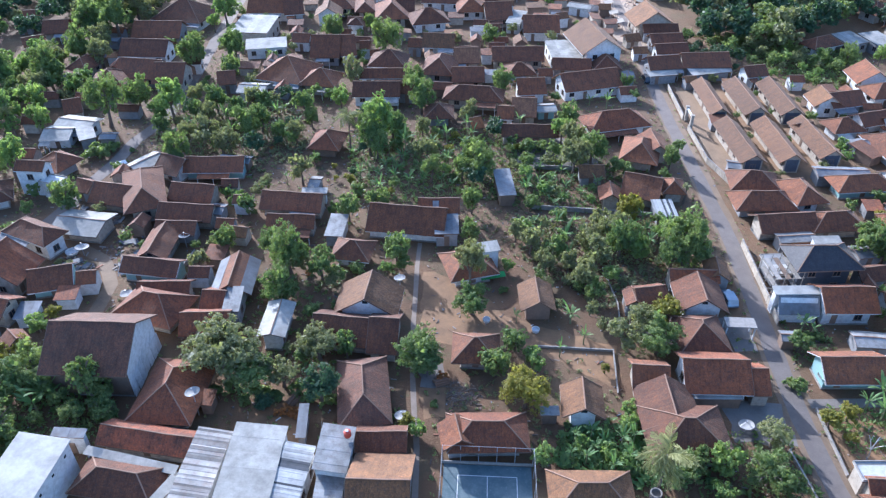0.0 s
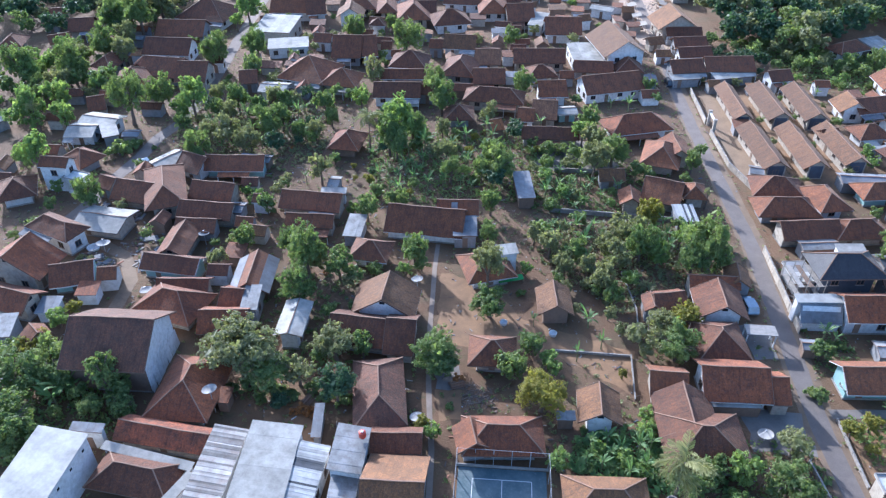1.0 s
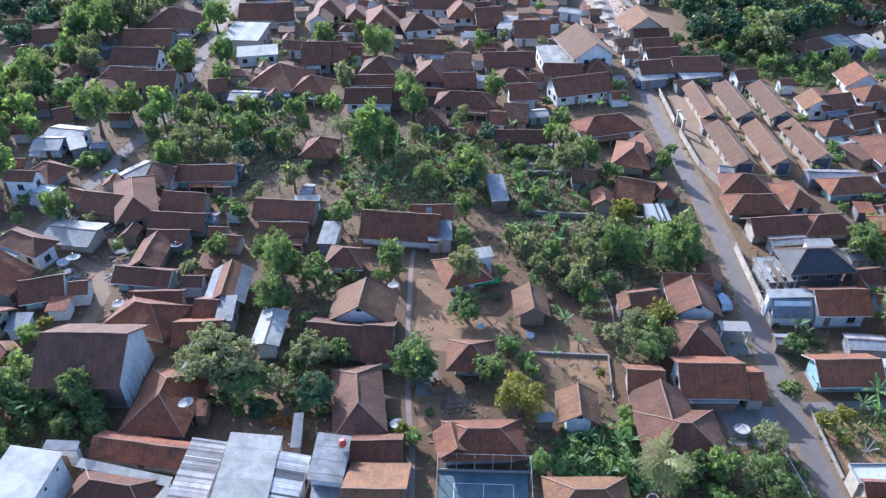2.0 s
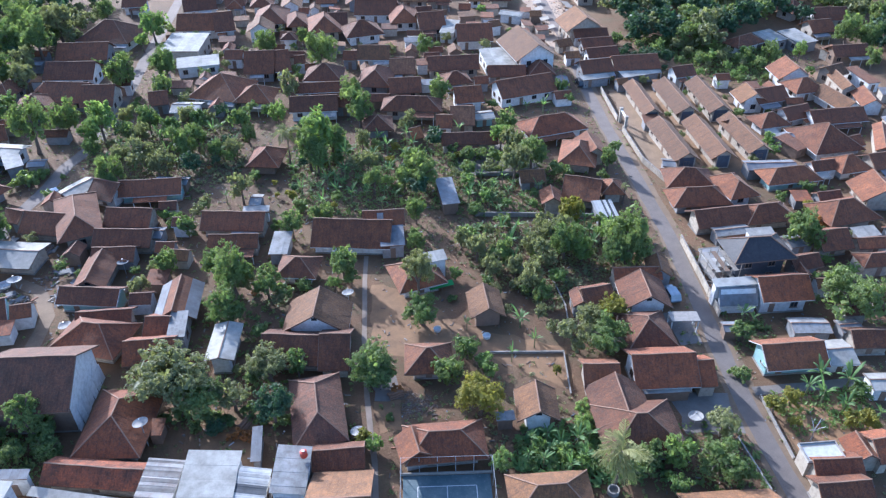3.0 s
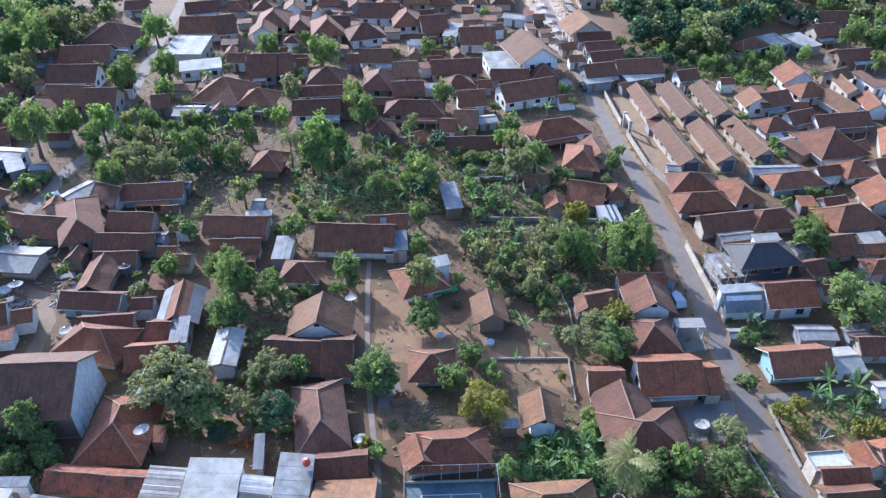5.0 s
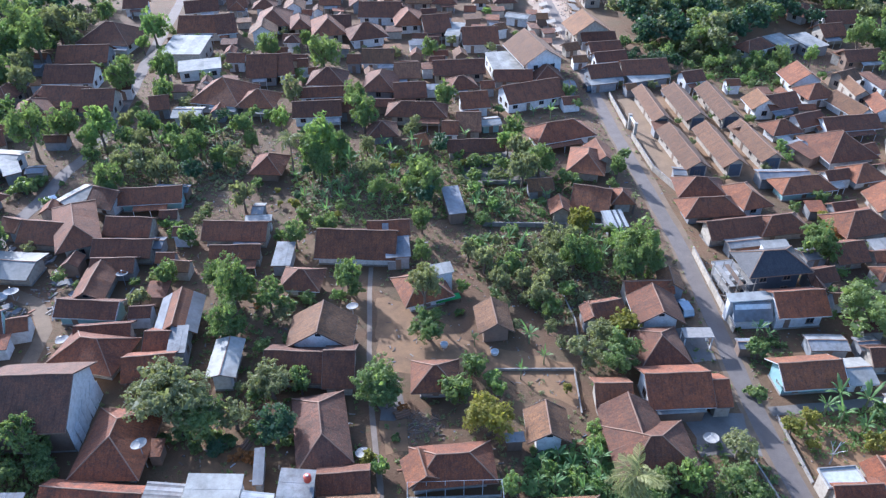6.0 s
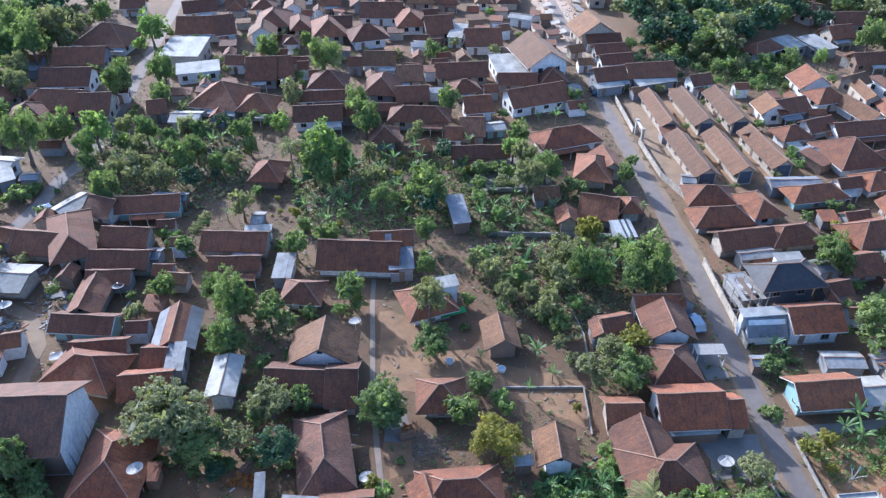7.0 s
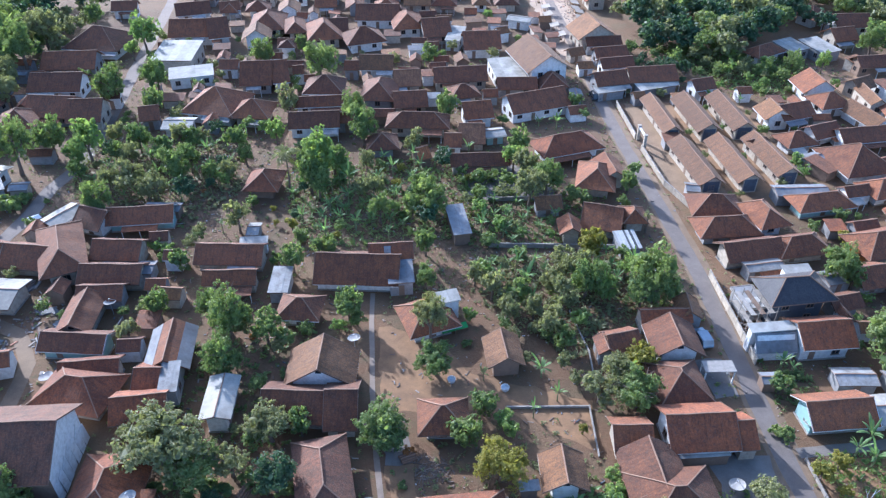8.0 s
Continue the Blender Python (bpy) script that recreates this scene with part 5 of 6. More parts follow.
woods("thicket", [(11, 114), (45, 112), (43, 94), (26, 88), (11, 98)], 6.6, 10, (0.8, 2.2), "tangled green trees in the gardens", ("grey", "light", "grey", "light"))
woods("thicket", [(-66, 80), (-47, 78), (-46, 60), (-50, 54), (-66, 54)], 4.4, 12, (1.1, 2.2), "tangled green bushes beside the barn", ("broad",))
woods("thicket", [(-34, 98), (-12, 98), (-12, 72), (-28, 72)], 4.6, 13, (1.0, 2.0), "green bushes between the houses", ("broad", "grey"))
woods("thicket", [(-90, 215), (40, 215), (40, 165), (-60, 160), (-84, 170)], 6.0, 14, (0.9, 2.0), "small green trees between the houses", ("broad", "grey", "broad"))
woods("thicket", [(54, 176), (120, 176), (110, 60), (58, 60), (54, 112)], 6.0, 15, (0.7, 1.6), "small green trees between the houses", ("broad", "light", "grey"))
woods("thicket", [(-90, 130), (-34, 124), (-34, 88), (-90, 80)], 5.6, 16, (0.7, 1.6), "small green trees between the houses", ("broad", "grey"))
woods("thicket", [(12, 96), (25, 94), (24, 82), (12, 84)], 4.5, 17, (0.8, 1.5), "small green trees in the yard", ("broad", "grey"))

for stretch, step, seed in (([(-22, 138), (6, 140), (8, 121), (-18, 120)], 4.2, 61), ([(-64, 156), (-34, 160), (-32, 136), (-60, 140)], 4.8, 62), ([(13, 133), (30, 130), (30, 117), (13, 118)], 4.2, 63), ([(12, 112), (40, 110), (38, 97), (13, 100)], 4.4, 64), ([(-12, 152), (16, 150), (14, 141), (-12, 141)], 5.0, 65)):
    for x, y, k in scatter(stretch, step, seed):
        if free(x, y, 0.6):
            banana(x, y, 1.4 + 0.7 * k, 2.0 + 1.5 * k)
tree("broad", -101.5, 211.0, 5.8, 9.1)
tree("broad", -99.7, 198.6, 4.6, 7.3)
tree("broad", -92.2, 196.7, 5.4, 8.5)
tree("broad", -84.0, 227.4, 2.7, 4.5)
tree("broad", -65.5, 176.9, 4.1, 6.5)
tree("broad", -56.4, 181.9, 3.5, 5.7)
tree("broad", -54.8, 170.8, 2.7, 4.5)
tree("broad", -75.9, 147.2, 4.7, 7.5)
tree("broad", -71.5, 154.1, 3.6, 5.8)
tree("broad", -53.9, 153.7, 2.8, 4.6)
tree("broad", -43.0, 153.3, 2.2, 3.7)
tree("broad", -33.6, 197.4, 3.3, 5.3)
tree("broad", -24.3, 204.9, 2.0, 3.4)
tree("broad", -18.1, 184.5, 4.4, 7.0)
tree("broad", 8.8, 194.0, 2.4, 4.0)
tree("broad", -9.9, 162.9, 3.0, 4.9)
tree("broad", -7.7, 154.3, 3.7, 6.0)
tree("broad", 10.6, 163.5, 2.8, 4.6)
tree("broad", -17.6, 135.7, 3.4, 5.5)
tree("broad", -13.4, 141.8, 3.0, 4.9)
tree("broad", -33.3, 150.5, 2.9, 4.8)
tree("broad", -31.3, 146.9, 1.9, 3.2)
tree("broad", 39.9, 165.6, 1.9, 3.2)
tree("broad", 41.3, 161.8, 1.7, 2.0)
tree("broad", 23.0, 160.5, 1.5, 1.8)
tree("broad", 24.2, 146.6, 2.6, 4.3)
tree("broad", 98.6, 182.1, 2.5, 4.2)
tree("broad", 94.4, 182.0, 1.6, 1.9)
tree("broad", 123.2, 189.6, 3.7, 6.0)
tree("broad", 128.2, 187.0, 3.7, 6.0)
tree("broad", 140.2, 203.1, 4.0, 6.4)
tree("broad", 123.7, 176.5, 2.4, 4.0)
tree("broad", -63.1, 142.9, 1.9, 3.2)
tree("broad", -55.7, 130.5, 3.2, 5.2)
tree("broad", -57.4, 149.7, 2.0, 3.4)
tree("broad", -43.9, 141.2, 3.2, 5.2)
tree("broad", -42.0, 145.3, 2.6, 4.3)
tree("broad", -37.4, 140.7, 1.9, 3.2)
tree("broad", -48.2, 149.0, 2.4, 4.0)
tree("broad", -37.6, 112.8, 1.8, 2.9)
tree("broad", -19.0, 111.3, 2.3, 3.6)
tree("broad", -21.9, 113.2, 1.3, 1.7)
tree("broad", -18.4, 120.0, 1.6, 1.9)
tree("broad", -13.7, 113.4, 2.3, 3.8)
tree("broad", -4.6, 125.1, 2.2, 3.7)
tree("broad", 3.8, 130.2, 2.8, 4.6)
tree("broad", 5.1, 125.5, 3.1, 5.1)
tree("broad", 1.4, 125.3, 2.2, 3.7)
tree("broad", 3.1, 114.3, 2.1, 3.6)
tree("broad", 2.7, 105.2, 1.9, 3.1)
tree("broad", -15.9, 133.8, 2.6, 4.3)
tree("broad", -12.3, 137.3, 1.7, 2.0)
tree("broad", -28.3, 131.6, 1.4, 1.7)
tree("broad", 11.9, 140.0, 1.5, 1.8)
tree("broad", 14.6, 136.3, 1.7, 2.0)
tree("broad", 17.7, 137.6, 1.4, 1.7)
tree("broad", 27.2, 131.5, 3.3, 5.3)
tree("broad", 42.8, 130.7, 2.0, 3.4)
tree("broad", 46.2, 137.7, 1.5, 1.8)
tree("broad", 33.5, 127.7, 1.7, 2.0)
tree("broad", 14.1, 115.9, 1.6, 1.9)
tree("broad", 18.8, 111.6, 1.6, 2.0)
tree("broad", 27.8, 101.3, 3.3, 5.0)
tree("broad", 37.9, 99.6, 4.2, 6.2)
tree("broad", 35.6, 97.8, 3.1, 4.7)
tree("broad", 39.8, 98.6, 2.5, 3.9)
tree("broad", 36.3, 110.8, 1.5, 1.8)
tree("broad", 17.4, 101.7, 1.8, 2.9)
tree("broad", -27.0, 96.2, 4.2, 6.2)
tree("broad", -30.8, 100.4, 2.4, 3.7)
tree("broad", -26.9, 88.4, 3.4, 5.1)
tree("broad", -21.3, 94.1, 2.6, 4.0)
tree("broad", -9.5, 98.5, 2.6, 4.0)
tree("broad", -8.3, 97.4, 1.4, 1.8)
tree("broad", -15.6, 95.7, 1.2, 1.6)
tree("broad", -38.6, 101.5, 2.2, 3.5)
tree("broad", -4.9, 75.2, 4.0, 4.0)
tree("broad", -4.1, 74.2, 3.2, 3.3)
tree("broad", -15.2, 76.8, 1.8, 3.2)
tree("dark", -17.5, 68.0, 2.9, 4.0)
tree("broad", -27.5, 70.5, 3.6, 3.7)
tree("broad", 2.8, 86.6, 3.4, 3.5)
tree("broad", 21.9, 89.2, 1.8, 2.9)
tree("broad", 29.4, 78.5, 3.8, 3.8)
tree("broad", 8.9, 78.6, 2.2, 2.5)
tree("broad", 6.0, 73.6, 2.5, 3.1)
tree("broad", 29.4, 57.5, 1.9, 2.9)
tree("broad", 28.0, 55.8, 1.8, 2.2)
tree("broad", 38.0, 55.9, 3.3, 3.4)
tree("broad", 40.0, 54.9, 1.8, 2.2)
tree("broad", 67.6, 82.8, 5.5, 5.2)
tree("broad", 49.9, 79.4, 1.8, 2.1)
tree("broad", 69.1, 101.4, 3.1, 4.7)
tree("broad", 70.9, 99.7, 2.2, 3.7)
tree("broad", 78.6, 118.6, 1.7, 2.0)
tree("broad", 61.4, 66.7, 1.5, 1.9)
tree("broad", 47.0, 71.0, 1.2, 1.6)
tree("light", -65.7, 209.1, 4.0, 6.4)
tree("light", -67.8, 204.0, 2.1, 3.6)
tree("light", -62.5, 149.4, 4.0, 6.4)
tree("light", -65.2, 148.2, 2.3, 3.8)
tree("light", -43.1, 118.7, 1.4, 1.7)
tree("light", -40.8, 117.6, 1.3, 1.6)
tree("light", -29.1, 161.3, 1.7, 2.0)
tree("light", -26.1, 155.8, 2.3, 3.8)
tree("light", -34.6, 140.2, 1.7, 2.0)
tree("light", -11.1, 96.4, 1.1, 1.5)
tree("light", 22.2, 140.4, 2.5, 4.2)
tree("light", 107.5, 183.2, 2.2, 3.7)
tree("light", 35.3, 105.1, 1.9, 3.1)
tree("light", 30.6, 100.1, 2.1, 3.3)
tree("light", 8.8, 97.3, 1.2, 1.6)
tree("light", 11.1, 76.4, 1.4, 1.8)
tree("light", 11.7, 74.8, 1.4, 1.8)
tree("light", 11.1, 58.8, 1.5, 1.8)
tree("light", 23.2, 66.7, 1.2, 1.6)
tree("light", 22.5, 63.7, 1.4, 1.8)
tree("light", 24.0, 64.9, 1.1, 1.5)
tree("light", -4.6, 62.8, 1.3, 1.7)
tree("light", 32.9, 57.5, 2.2, 3.2)
tree("light", 31.9, 53.7, 1.6, 2.0)
tree("light", 79.9, 138.4, 1.7, 2.0)
tree("light", 27.9, 226.8, 1.8, 2.1)
tree("light", -16.4, 138.7, 4.6, 7.3)
tree("yellow", -20.3, 123.6, 1.4, 1.7)
tree("yellow", -4.2, 141.2, 1.2, 1.4)
tree("yellow", -1.2, 135.7, 1.4, 1.7)
tree("yellow", 0.0, 142.1, 1.2, 1.4)
tree("yellow", -24.3, 130.0, 0.7, 0.8)
tree("yellow", -23.3, 125.3, 0.7, 0.8)
tree("yellow", -12.2, 120.1, 0.9, 1.1)
tree("yellow", 12.9, 137.3, 1.2, 1.4)
tree("yellow", 30.9, 110.9, 2.8, 4.3)
tree("yellow", 31.6, 85.1, 2.8, 2.9)
tree("yellow", 9.7, 68.0, 3.6, 3.5)
tree("yellow", -6.0, 63.9, 1.4, 1.6)
tree("yellow", 21.3, 74.3, 0.8, 1.2)
tree("yellow", 48.7, 65.0, 1.8, 2.1)
tree("yellow", 51.7, 66.3, 1.5, 1.8)
tree("yellow", 50.4, 62.5, 1.1, 1.4)
tree("yellow", 58.1, 61.9, 1.5, 1.7)
tree("yellow", 60.2, 61.7, 1.6, 1.8)
tree("yellow", -42.0, 93.9, 1.2, 1.5)
tree("yellow", 76.1, 112.1, 1.5, 1.8)
tree("grey", -91.4, 210.5, 4.7, 7.5)
tree("grey", -92.5, 187.0, 3.4, 5.5)
tree("grey", -59.6, 157.8, 2.1, 3.6)
tree("grey", -45.9, 155.4, 2.5, 4.2)
tree("grey", -24.7, 169.1, 2.9, 4.8)
tree("grey", 2.8, 149.4, 2.3, 3.8)
tree("grey", -51.8, 139.6, 2.7, 4.5)
tree("grey", -56.1, 138.7, 2.3, 3.8)
tree("grey", -46.4, 135.6, 2.3, 3.8)
tree("grey", -48.0, 135.1, 2.1, 3.6)
tree("grey", -54.7, 148.5, 2.3, 3.8)
tree("grey", -33.9, 141.1, 2.1, 3.6)
tree("grey", -29.5, 123.5, 2.6, 4.3)
tree("grey", -7.0, 143.2, 1.9, 3.2)
tree("grey", -5.7, 132.3, 2.3, 3.8)
tree("grey", 24.0, 136.6, 2.9, 4.8)
tree("grey", 23.0, 126.9, 3.4, 5.5)
tree("grey", 27.3, 105.8, 2.8, 4.3)
tree("grey", 25.5, 108.9, 1.8, 2.9)
tree("grey", 10.6, 105.7, 1.7, 2.8)
tree("grey", 22.4, 102.7, 1.9, 3.1)
tree("grey", 13.0, 102.1, 2.2, 3.5)
tree("grey", 15.3, 99.8, 1.8, 2.9)
tree("grey", -41.8, 96.1, 1.7, 2.8)
tree("grey", -19.0, 76.1, 3.4, 3.6)
tree("grey", -31.2, 72.5, 5.6, 5.5)
tree("grey", -37.0, 77.7, 1.9, 2.3)
tree("grey", -23.3, 71.2, 2.7, 3.0)
tree("grey", 2.6, 92.1, 3.0, 6.6)
tree("grey", 20.6, 92.3, 2.6, 4.0)
tree("grey", 23.5, 98.3, 2.5, 3.9)
tree("grey", 18.6, 96.7, 1.8, 2.9)
tree("grey", 14.8, 96.6, 1.9, 3.1)
tree("grey", 24.7, 79.6, 2.9, 3.1)
tree("grey", 27.7, 83.4, 2.6, 2.9)
tree("grey", 40.4, 61.9, 2.7, 3.0)
banana(-43.4, 140.7, 1.8, 2.0)
banana(-32.6, 123.7, 1.6, 2.0)
banana(-15.1, 125.3, 1.3, 2.0)
banana(-10.8, 128.2, 1.7, 2.0)
banana(-9.0, 122.8, 1.5, 2.0)
banana(-7.5, 129.7, 1.4, 2.0)
banana(-5.8, 125.2, 1.8, 2.0)
banana(-3.1, 119.3, 1.5, 2.0)
banana(-12.5, 130.1, 1.4, 2.0)
banana(13.7, 122.0, 1.4, 2.0)
banana(16.1, 123.9, 1.4, 2.0)
banana(18.3, 123.7, 1.5, 2.0)
banana(17.1, 118.7, 1.7, 2.0)
banana(18.3, 115.6, 1.4, 2.0)
banana(23.6, 119.1, 1.7, 2.0)
banana(20.9, 121.4, 1.3, 2.0)
banana(21.1, 109.4, 1.2, 2.0)
banana(22.3, 107.5, 1.2, 2.0)
banana(16.5, 109.2, 1.2, 2.0)
banana(-21.2, 86.5, 1.2, 2.0)
banana(9.5, 84.7, 1.3, 2.0)
banana(17.7, 84.7, 1.6, 2.0)
banana(15.3, 77.5, 1.2, 2.0)
banana(30.9, 159.8, 1.8, 2.0)
banana(34.7, 158.8, 1.9, 2.0)
banana(15.5, 62.0, 1.2, 2.0)
banana(17.7, 62.6, 1.7, 2.0)
banana(19.1, 60.9, 1.4, 2.0)
banana(14.7, 59.4, 1.2, 2.0)
banana(16.5, 58.6, 1.6, 2.0)
banana(19.7, 57.5, 1.8, 2.0)
banana(22.0, 58.9, 1.5, 2.0)
banana(23.0, 61.9, 1.2, 2.0)
banana(17.8, 60.3, 1.2, 2.0)
banana(21.4, 61.5, 1.3, 2.0)
tree("light", 16.1, 60.8, 1.2, 1.6)
tree("light", 19.4, 59.4, 1.3, 1.7)
tree("light", 21.2, 57.9, 1.1, 1.5)
tree("light", 19.1, 63.0, 1.0, 1.4)
tree("shrub", 14.2, 61.9, 0.8, 0.5)
tree("shrub", 15.1, 58.7, 0.9, 0.5)
tree("shrub", 17.9, 58.8, 0.9, 0.5)
tree("shrub", 22.7, 57.7, 1.0, 0.5)
tree("shrub", 21.6, 64.2, 0.8, 0.4)
tree("shrub", 24.3, 61.2, 0.8, 0.4)
tree("shrub", 15.0, 64.7, 0.7, 0.4)
banana(55.0, 68.3, 2.2, 2.3)
banana(57.3, 69.7, 2.2, 2.3)
banana(56.1, 66.4, 1.9, 2.3)
banana(58.2, 64.4, 2.1, 2.3)
banana(61.1, 68.9, 2.0, 2.3)
banana(61.6, 62.2, 1.3, 2.3)
banana(52.1, 83.7, 1.7, 2.0)
banana(53.2, 82.6, 1.3, 2.0)
banana(79.7, 167.1, 1.4, 2.0)
banana(-18.8, 97.0, 1.2, 2.0)
banana(19.1, 80.2, 1.2, 2.0)
palm(-21.9, 137.4, 3.2, 8.2)
palm(24.9, 55.6, 3.9, 6.2)
palm(42.7, 118.3, 1.0, 4.0)
tree("shrub", -73.5, 133.9, 2.8, 1.6)
tree("shrub", -71.5, 136.9, 1.8, 1.0)
tree("shrub", -67.5, 136.2, 0.8, 0.4)
tree("shrub", -28.4, 135.7, 1.1, 0.6)
tree("shrub", 46.6, 72.4, 1.1, 0.6)
tree("shrub", 52.6, 81.9, 1.1, 0.6)
tree("shrub", 53.8, 81.8, 1.1, 0.6)
tree("shrub", 20.6, 132.4, 1.1, 0.6)
tree("shrub", 14.8, 111.9, 1.0, 0.6)
tree("shrub", -0.3, 126.1, 1.3, 0.7)
tree("shrub", 7.9, 91.9, 0.9, 0.5)
tree("shrub", -8.0, 65.6, 0.6, 0.3)
tree("shrub", -10.3, 97.8, 0.8, 0.4)
tree("shrub", -2.4, 68.0, 0.8, 0.4)
tree("shrub", 80.3, 130.0, 1.0, 0.6)
tree("shrub", -30.3, 70.3, 1.5, 0.8)
tree("shrub", -32.4, 69.5, 1.3, 0.7)
tree("shrub", -26.4, 69.6, 1.6, 0.9)
tree("shrub", -24.0, 68.5, 1.4, 0.8)
tree("shrub", -21.3, 70.1, 1.4, 0.8)
tree("shrub", -28.1, 68.3, 1.1, 0.6)
tree("shrub", -19.3, 68.6, 1.2, 0.7)
tree("shrub", -16.6, 68.4, 1.2, 0.6)
tree("shrub", -36.5, 74.5, 1.2, 0.7)
tree("cypress", 42.4, 74.8, 0.7, 1.1)
tree("cypress", 41.4, 73.0, 0.6, 1.0)
tree("dry", -21.7, 66.4, 1.2, 0.7)
tree("dry", -20.4, 66.0, 0.9, 0.5)
tree("dry", -23.0, 66.2, 0.8, 0.5)
tree("dark", -25.2, 67.0, 1.5, 1.3)
tree("dry", -1.5, 72.8, 1.0, 0.6)
tree("dry", 32.6, 59.4, 1.1, 0.6)
tree("dry", 76.5, 108.3, 2.3, 1.4)
tree("dry", -23.9, 95.9, 0.8, 0.5)
tree("dry", -38.5, 137.6, 0.6, 0.4)
tree("broad", -110.3, 166.0, 4.1, 6.5)
tree("broad", -98.9, 168.9, 4.4, 7.0)
tree("broad", -96.1, 181.5, 4.1, 6.5)
tree("broad", -95.3, 181.5, 2.3, 3.8)
tree("broad", -70.6, 112.9, 3.0, 4.9)
tree("broad", -58.3, 71.7, 3.7, 3.8)
tree("broad", -60.5, 68.3, 3.9, 3.9)
tree("broad", -55.8, 69.3, 3.0, 3.1)
tree("broad", -58.0, 59.8, 4.8, 4.7)
tree("broad", -46.9, 67.7, 2.0, 3.0)
tree("broad", -45.1, 64.5, 2.0, 2.3)
tree("broad", -48.2, 67.3, 2.2, 6.0)
tree("broad", -103.2, 159.8, 2.2, 3.7)
tree("light", -107.7, 165.3, 2.9, 4.8)
tree("light", -106.1, 172.9, 2.3, 3.8)
tree("light", -89.3, 143.6, 2.8, 4.6)
tree("light", -89.4, 160.7, 2.1, 3.6)
tree("light", -97.4, 145.7, 3.8, 6.1)
tree("light", -94.2, 151.9, 3.3, 5.3)
tree("light", -85.6, 123.7, 3.8, 6.1)
tree("light", -61.9, 81.4, 1.7, 2.1)
tree("yellow", -63.1, 75.3, 2.0, 2.2)
tree("yellow", -60.6, 84.2, 1.4, 1.6)
tree("yellow", -61.6, 76.6, 1.4, 2.2)
tree("grey", -89.0, 177.9, 3.1, 5.1)
tree("grey", -97.5, 161.3, 2.8, 4.6)
banana(-53.7, 67.8, 2.4, 2.0)
banana(-58.5, 66.1, 1.7, 2.0)
banana(-54.9, 141.4, 1.5, 2.0)
banana(-53.2, 144.1, 1.7, 2.0)
banana(-49.8, 140.3, 1.6, 2.0)
banana(-48.1, 143.5, 1.7, 2.0)
banana(-44.9, 138.0, 1.5, 2.0)
banana(-50.5, 136.5, 1.6, 2.0)
banana(-47.1, 135.0, 1.5, 2.0)
banana(-52.4, 134.7, 1.5, 2.0)
palm(-95.1, 142.8, 2.0, 6.5)
banana(-54.6, 68.2, 3.3, 2.0)
banana(-55.1, 65.7, 2.6, 2.0)
banana(-52.0, 67.3, 2.2, 2.0)
banana(-54.7, 70.8, 2.1, 2.0)
tree("broad", -51.1, 71.8, 2.1, 2.4)
tree("broad", -46.3, 66.4, 2.2, 2.4)
tree("broad", -49.3, 64.6, 1.8, 2.2)


# ---- undergrowth ----
def undergrowth(name, poly, step, seed, material, size, label, clear=False):
    """Weeds and low growth too many to count, one object."""
    r = np.random.RandomState(seed)
    verts, faces = [], []
    for x, y, k in scatter(poly, step, seed):
        if clear and (not free(x, y, 0.1) or (51 < x < 82 and 122 < y < 170) or (35.5 < x < 45 and 61.5 < y < 70) or (-6 < x < 24 and 71 < y < 97)):
            continue
        tall = size * (0.4 + 0.9 * k)
        for _ in range(9):
            a, b = r.rand() * 6.283, (r.rand(2) - 0.5) * size * 1.3
            s = tall * (0.35 + 0.4 * r.rand())
            dx, dy = math.cos(a) * s, math.sin(a) * s
            h = tall * (0.2 + 0.8 * r.rand())
            cx, cy = x + b[0], y + b[1]
            n = len(verts)
            verts += [(cx - dx * 0.4, cy - dy * 0.4, h * 0.35), (cx + dy * 0.45, cy - dx * 0.45, h * 0.75), (cx + dx, cy + dy, h), (cx - dy * 0.45, cy + dx * 0.45, h * 0.6)]
            faces.append((n, n + 1, n + 2, n + 3))
    return tagged(new(name, mesh_of(name, verts, faces, material)), label, "undergrowth", kind="stuff")


undergrowth("weeds", [(-67, 158), (-36, 160), (-30, 138), (-39, 128), (-64, 138)], 1.3, 21, LEAVES["grey"], 0.8, "dusty green weeds and low bushes in the gardens")
undergrowth("weeds", [(-24, 146), (13, 148), (12, 119), (-19, 117)], 1.25, 22, LEAVES["broad"], 0.8, "green weeds and low bushes in the gardens")
undergrowth("weeds", [(12, 140), (40, 133), (32, 114), (11, 116)], 1.3, 23, LEAVES["broad"], 0.7, "green weeds and low bushes in the gardens")
undergrowth("weeds", [(11, 113), (45, 112), (43, 96), (23, 88), (12, 98)], 1.15, 24, LEAVES["grey"], 0.8, "dusty green weeds and low bushes in the gardens")
undergrowth("weeds", [(13.5, 63.5), (23, 66), (27, 58), (25, 55), (13, 55.5)], 0.75, 25, LEAVES["banana"], 0.9, "thick green growth under the banana plants")
undergrowth("weeds", [(-64, 78), (-48, 76), (-44, 62), (-50, 56), (-64, 56)], 1.2, 26, LEAVES["broad"], 0.9, "thick green bushes beside the barn")
undergrowth("weeds", [(-34, 96), (-14, 96), (-14, 76), (-26, 74), (-33, 84)], 1.7, 27, LEAVES["broad"], 0.7, "green weeds between the houses")
undergrowth("weeds", [(0, 76), (20, 77), (22, 66), (12, 62), (0, 66)], 1.8, 28, LEAVES["grey"], 0.5, "dry weeds in the yards")
undergrowth("weeds", [(49, 69), (62, 69), (64, 62), (50, 61)], 0.9, 29, LEAVES["light"], 0.6, "yellow-green weeds in the planting plot")
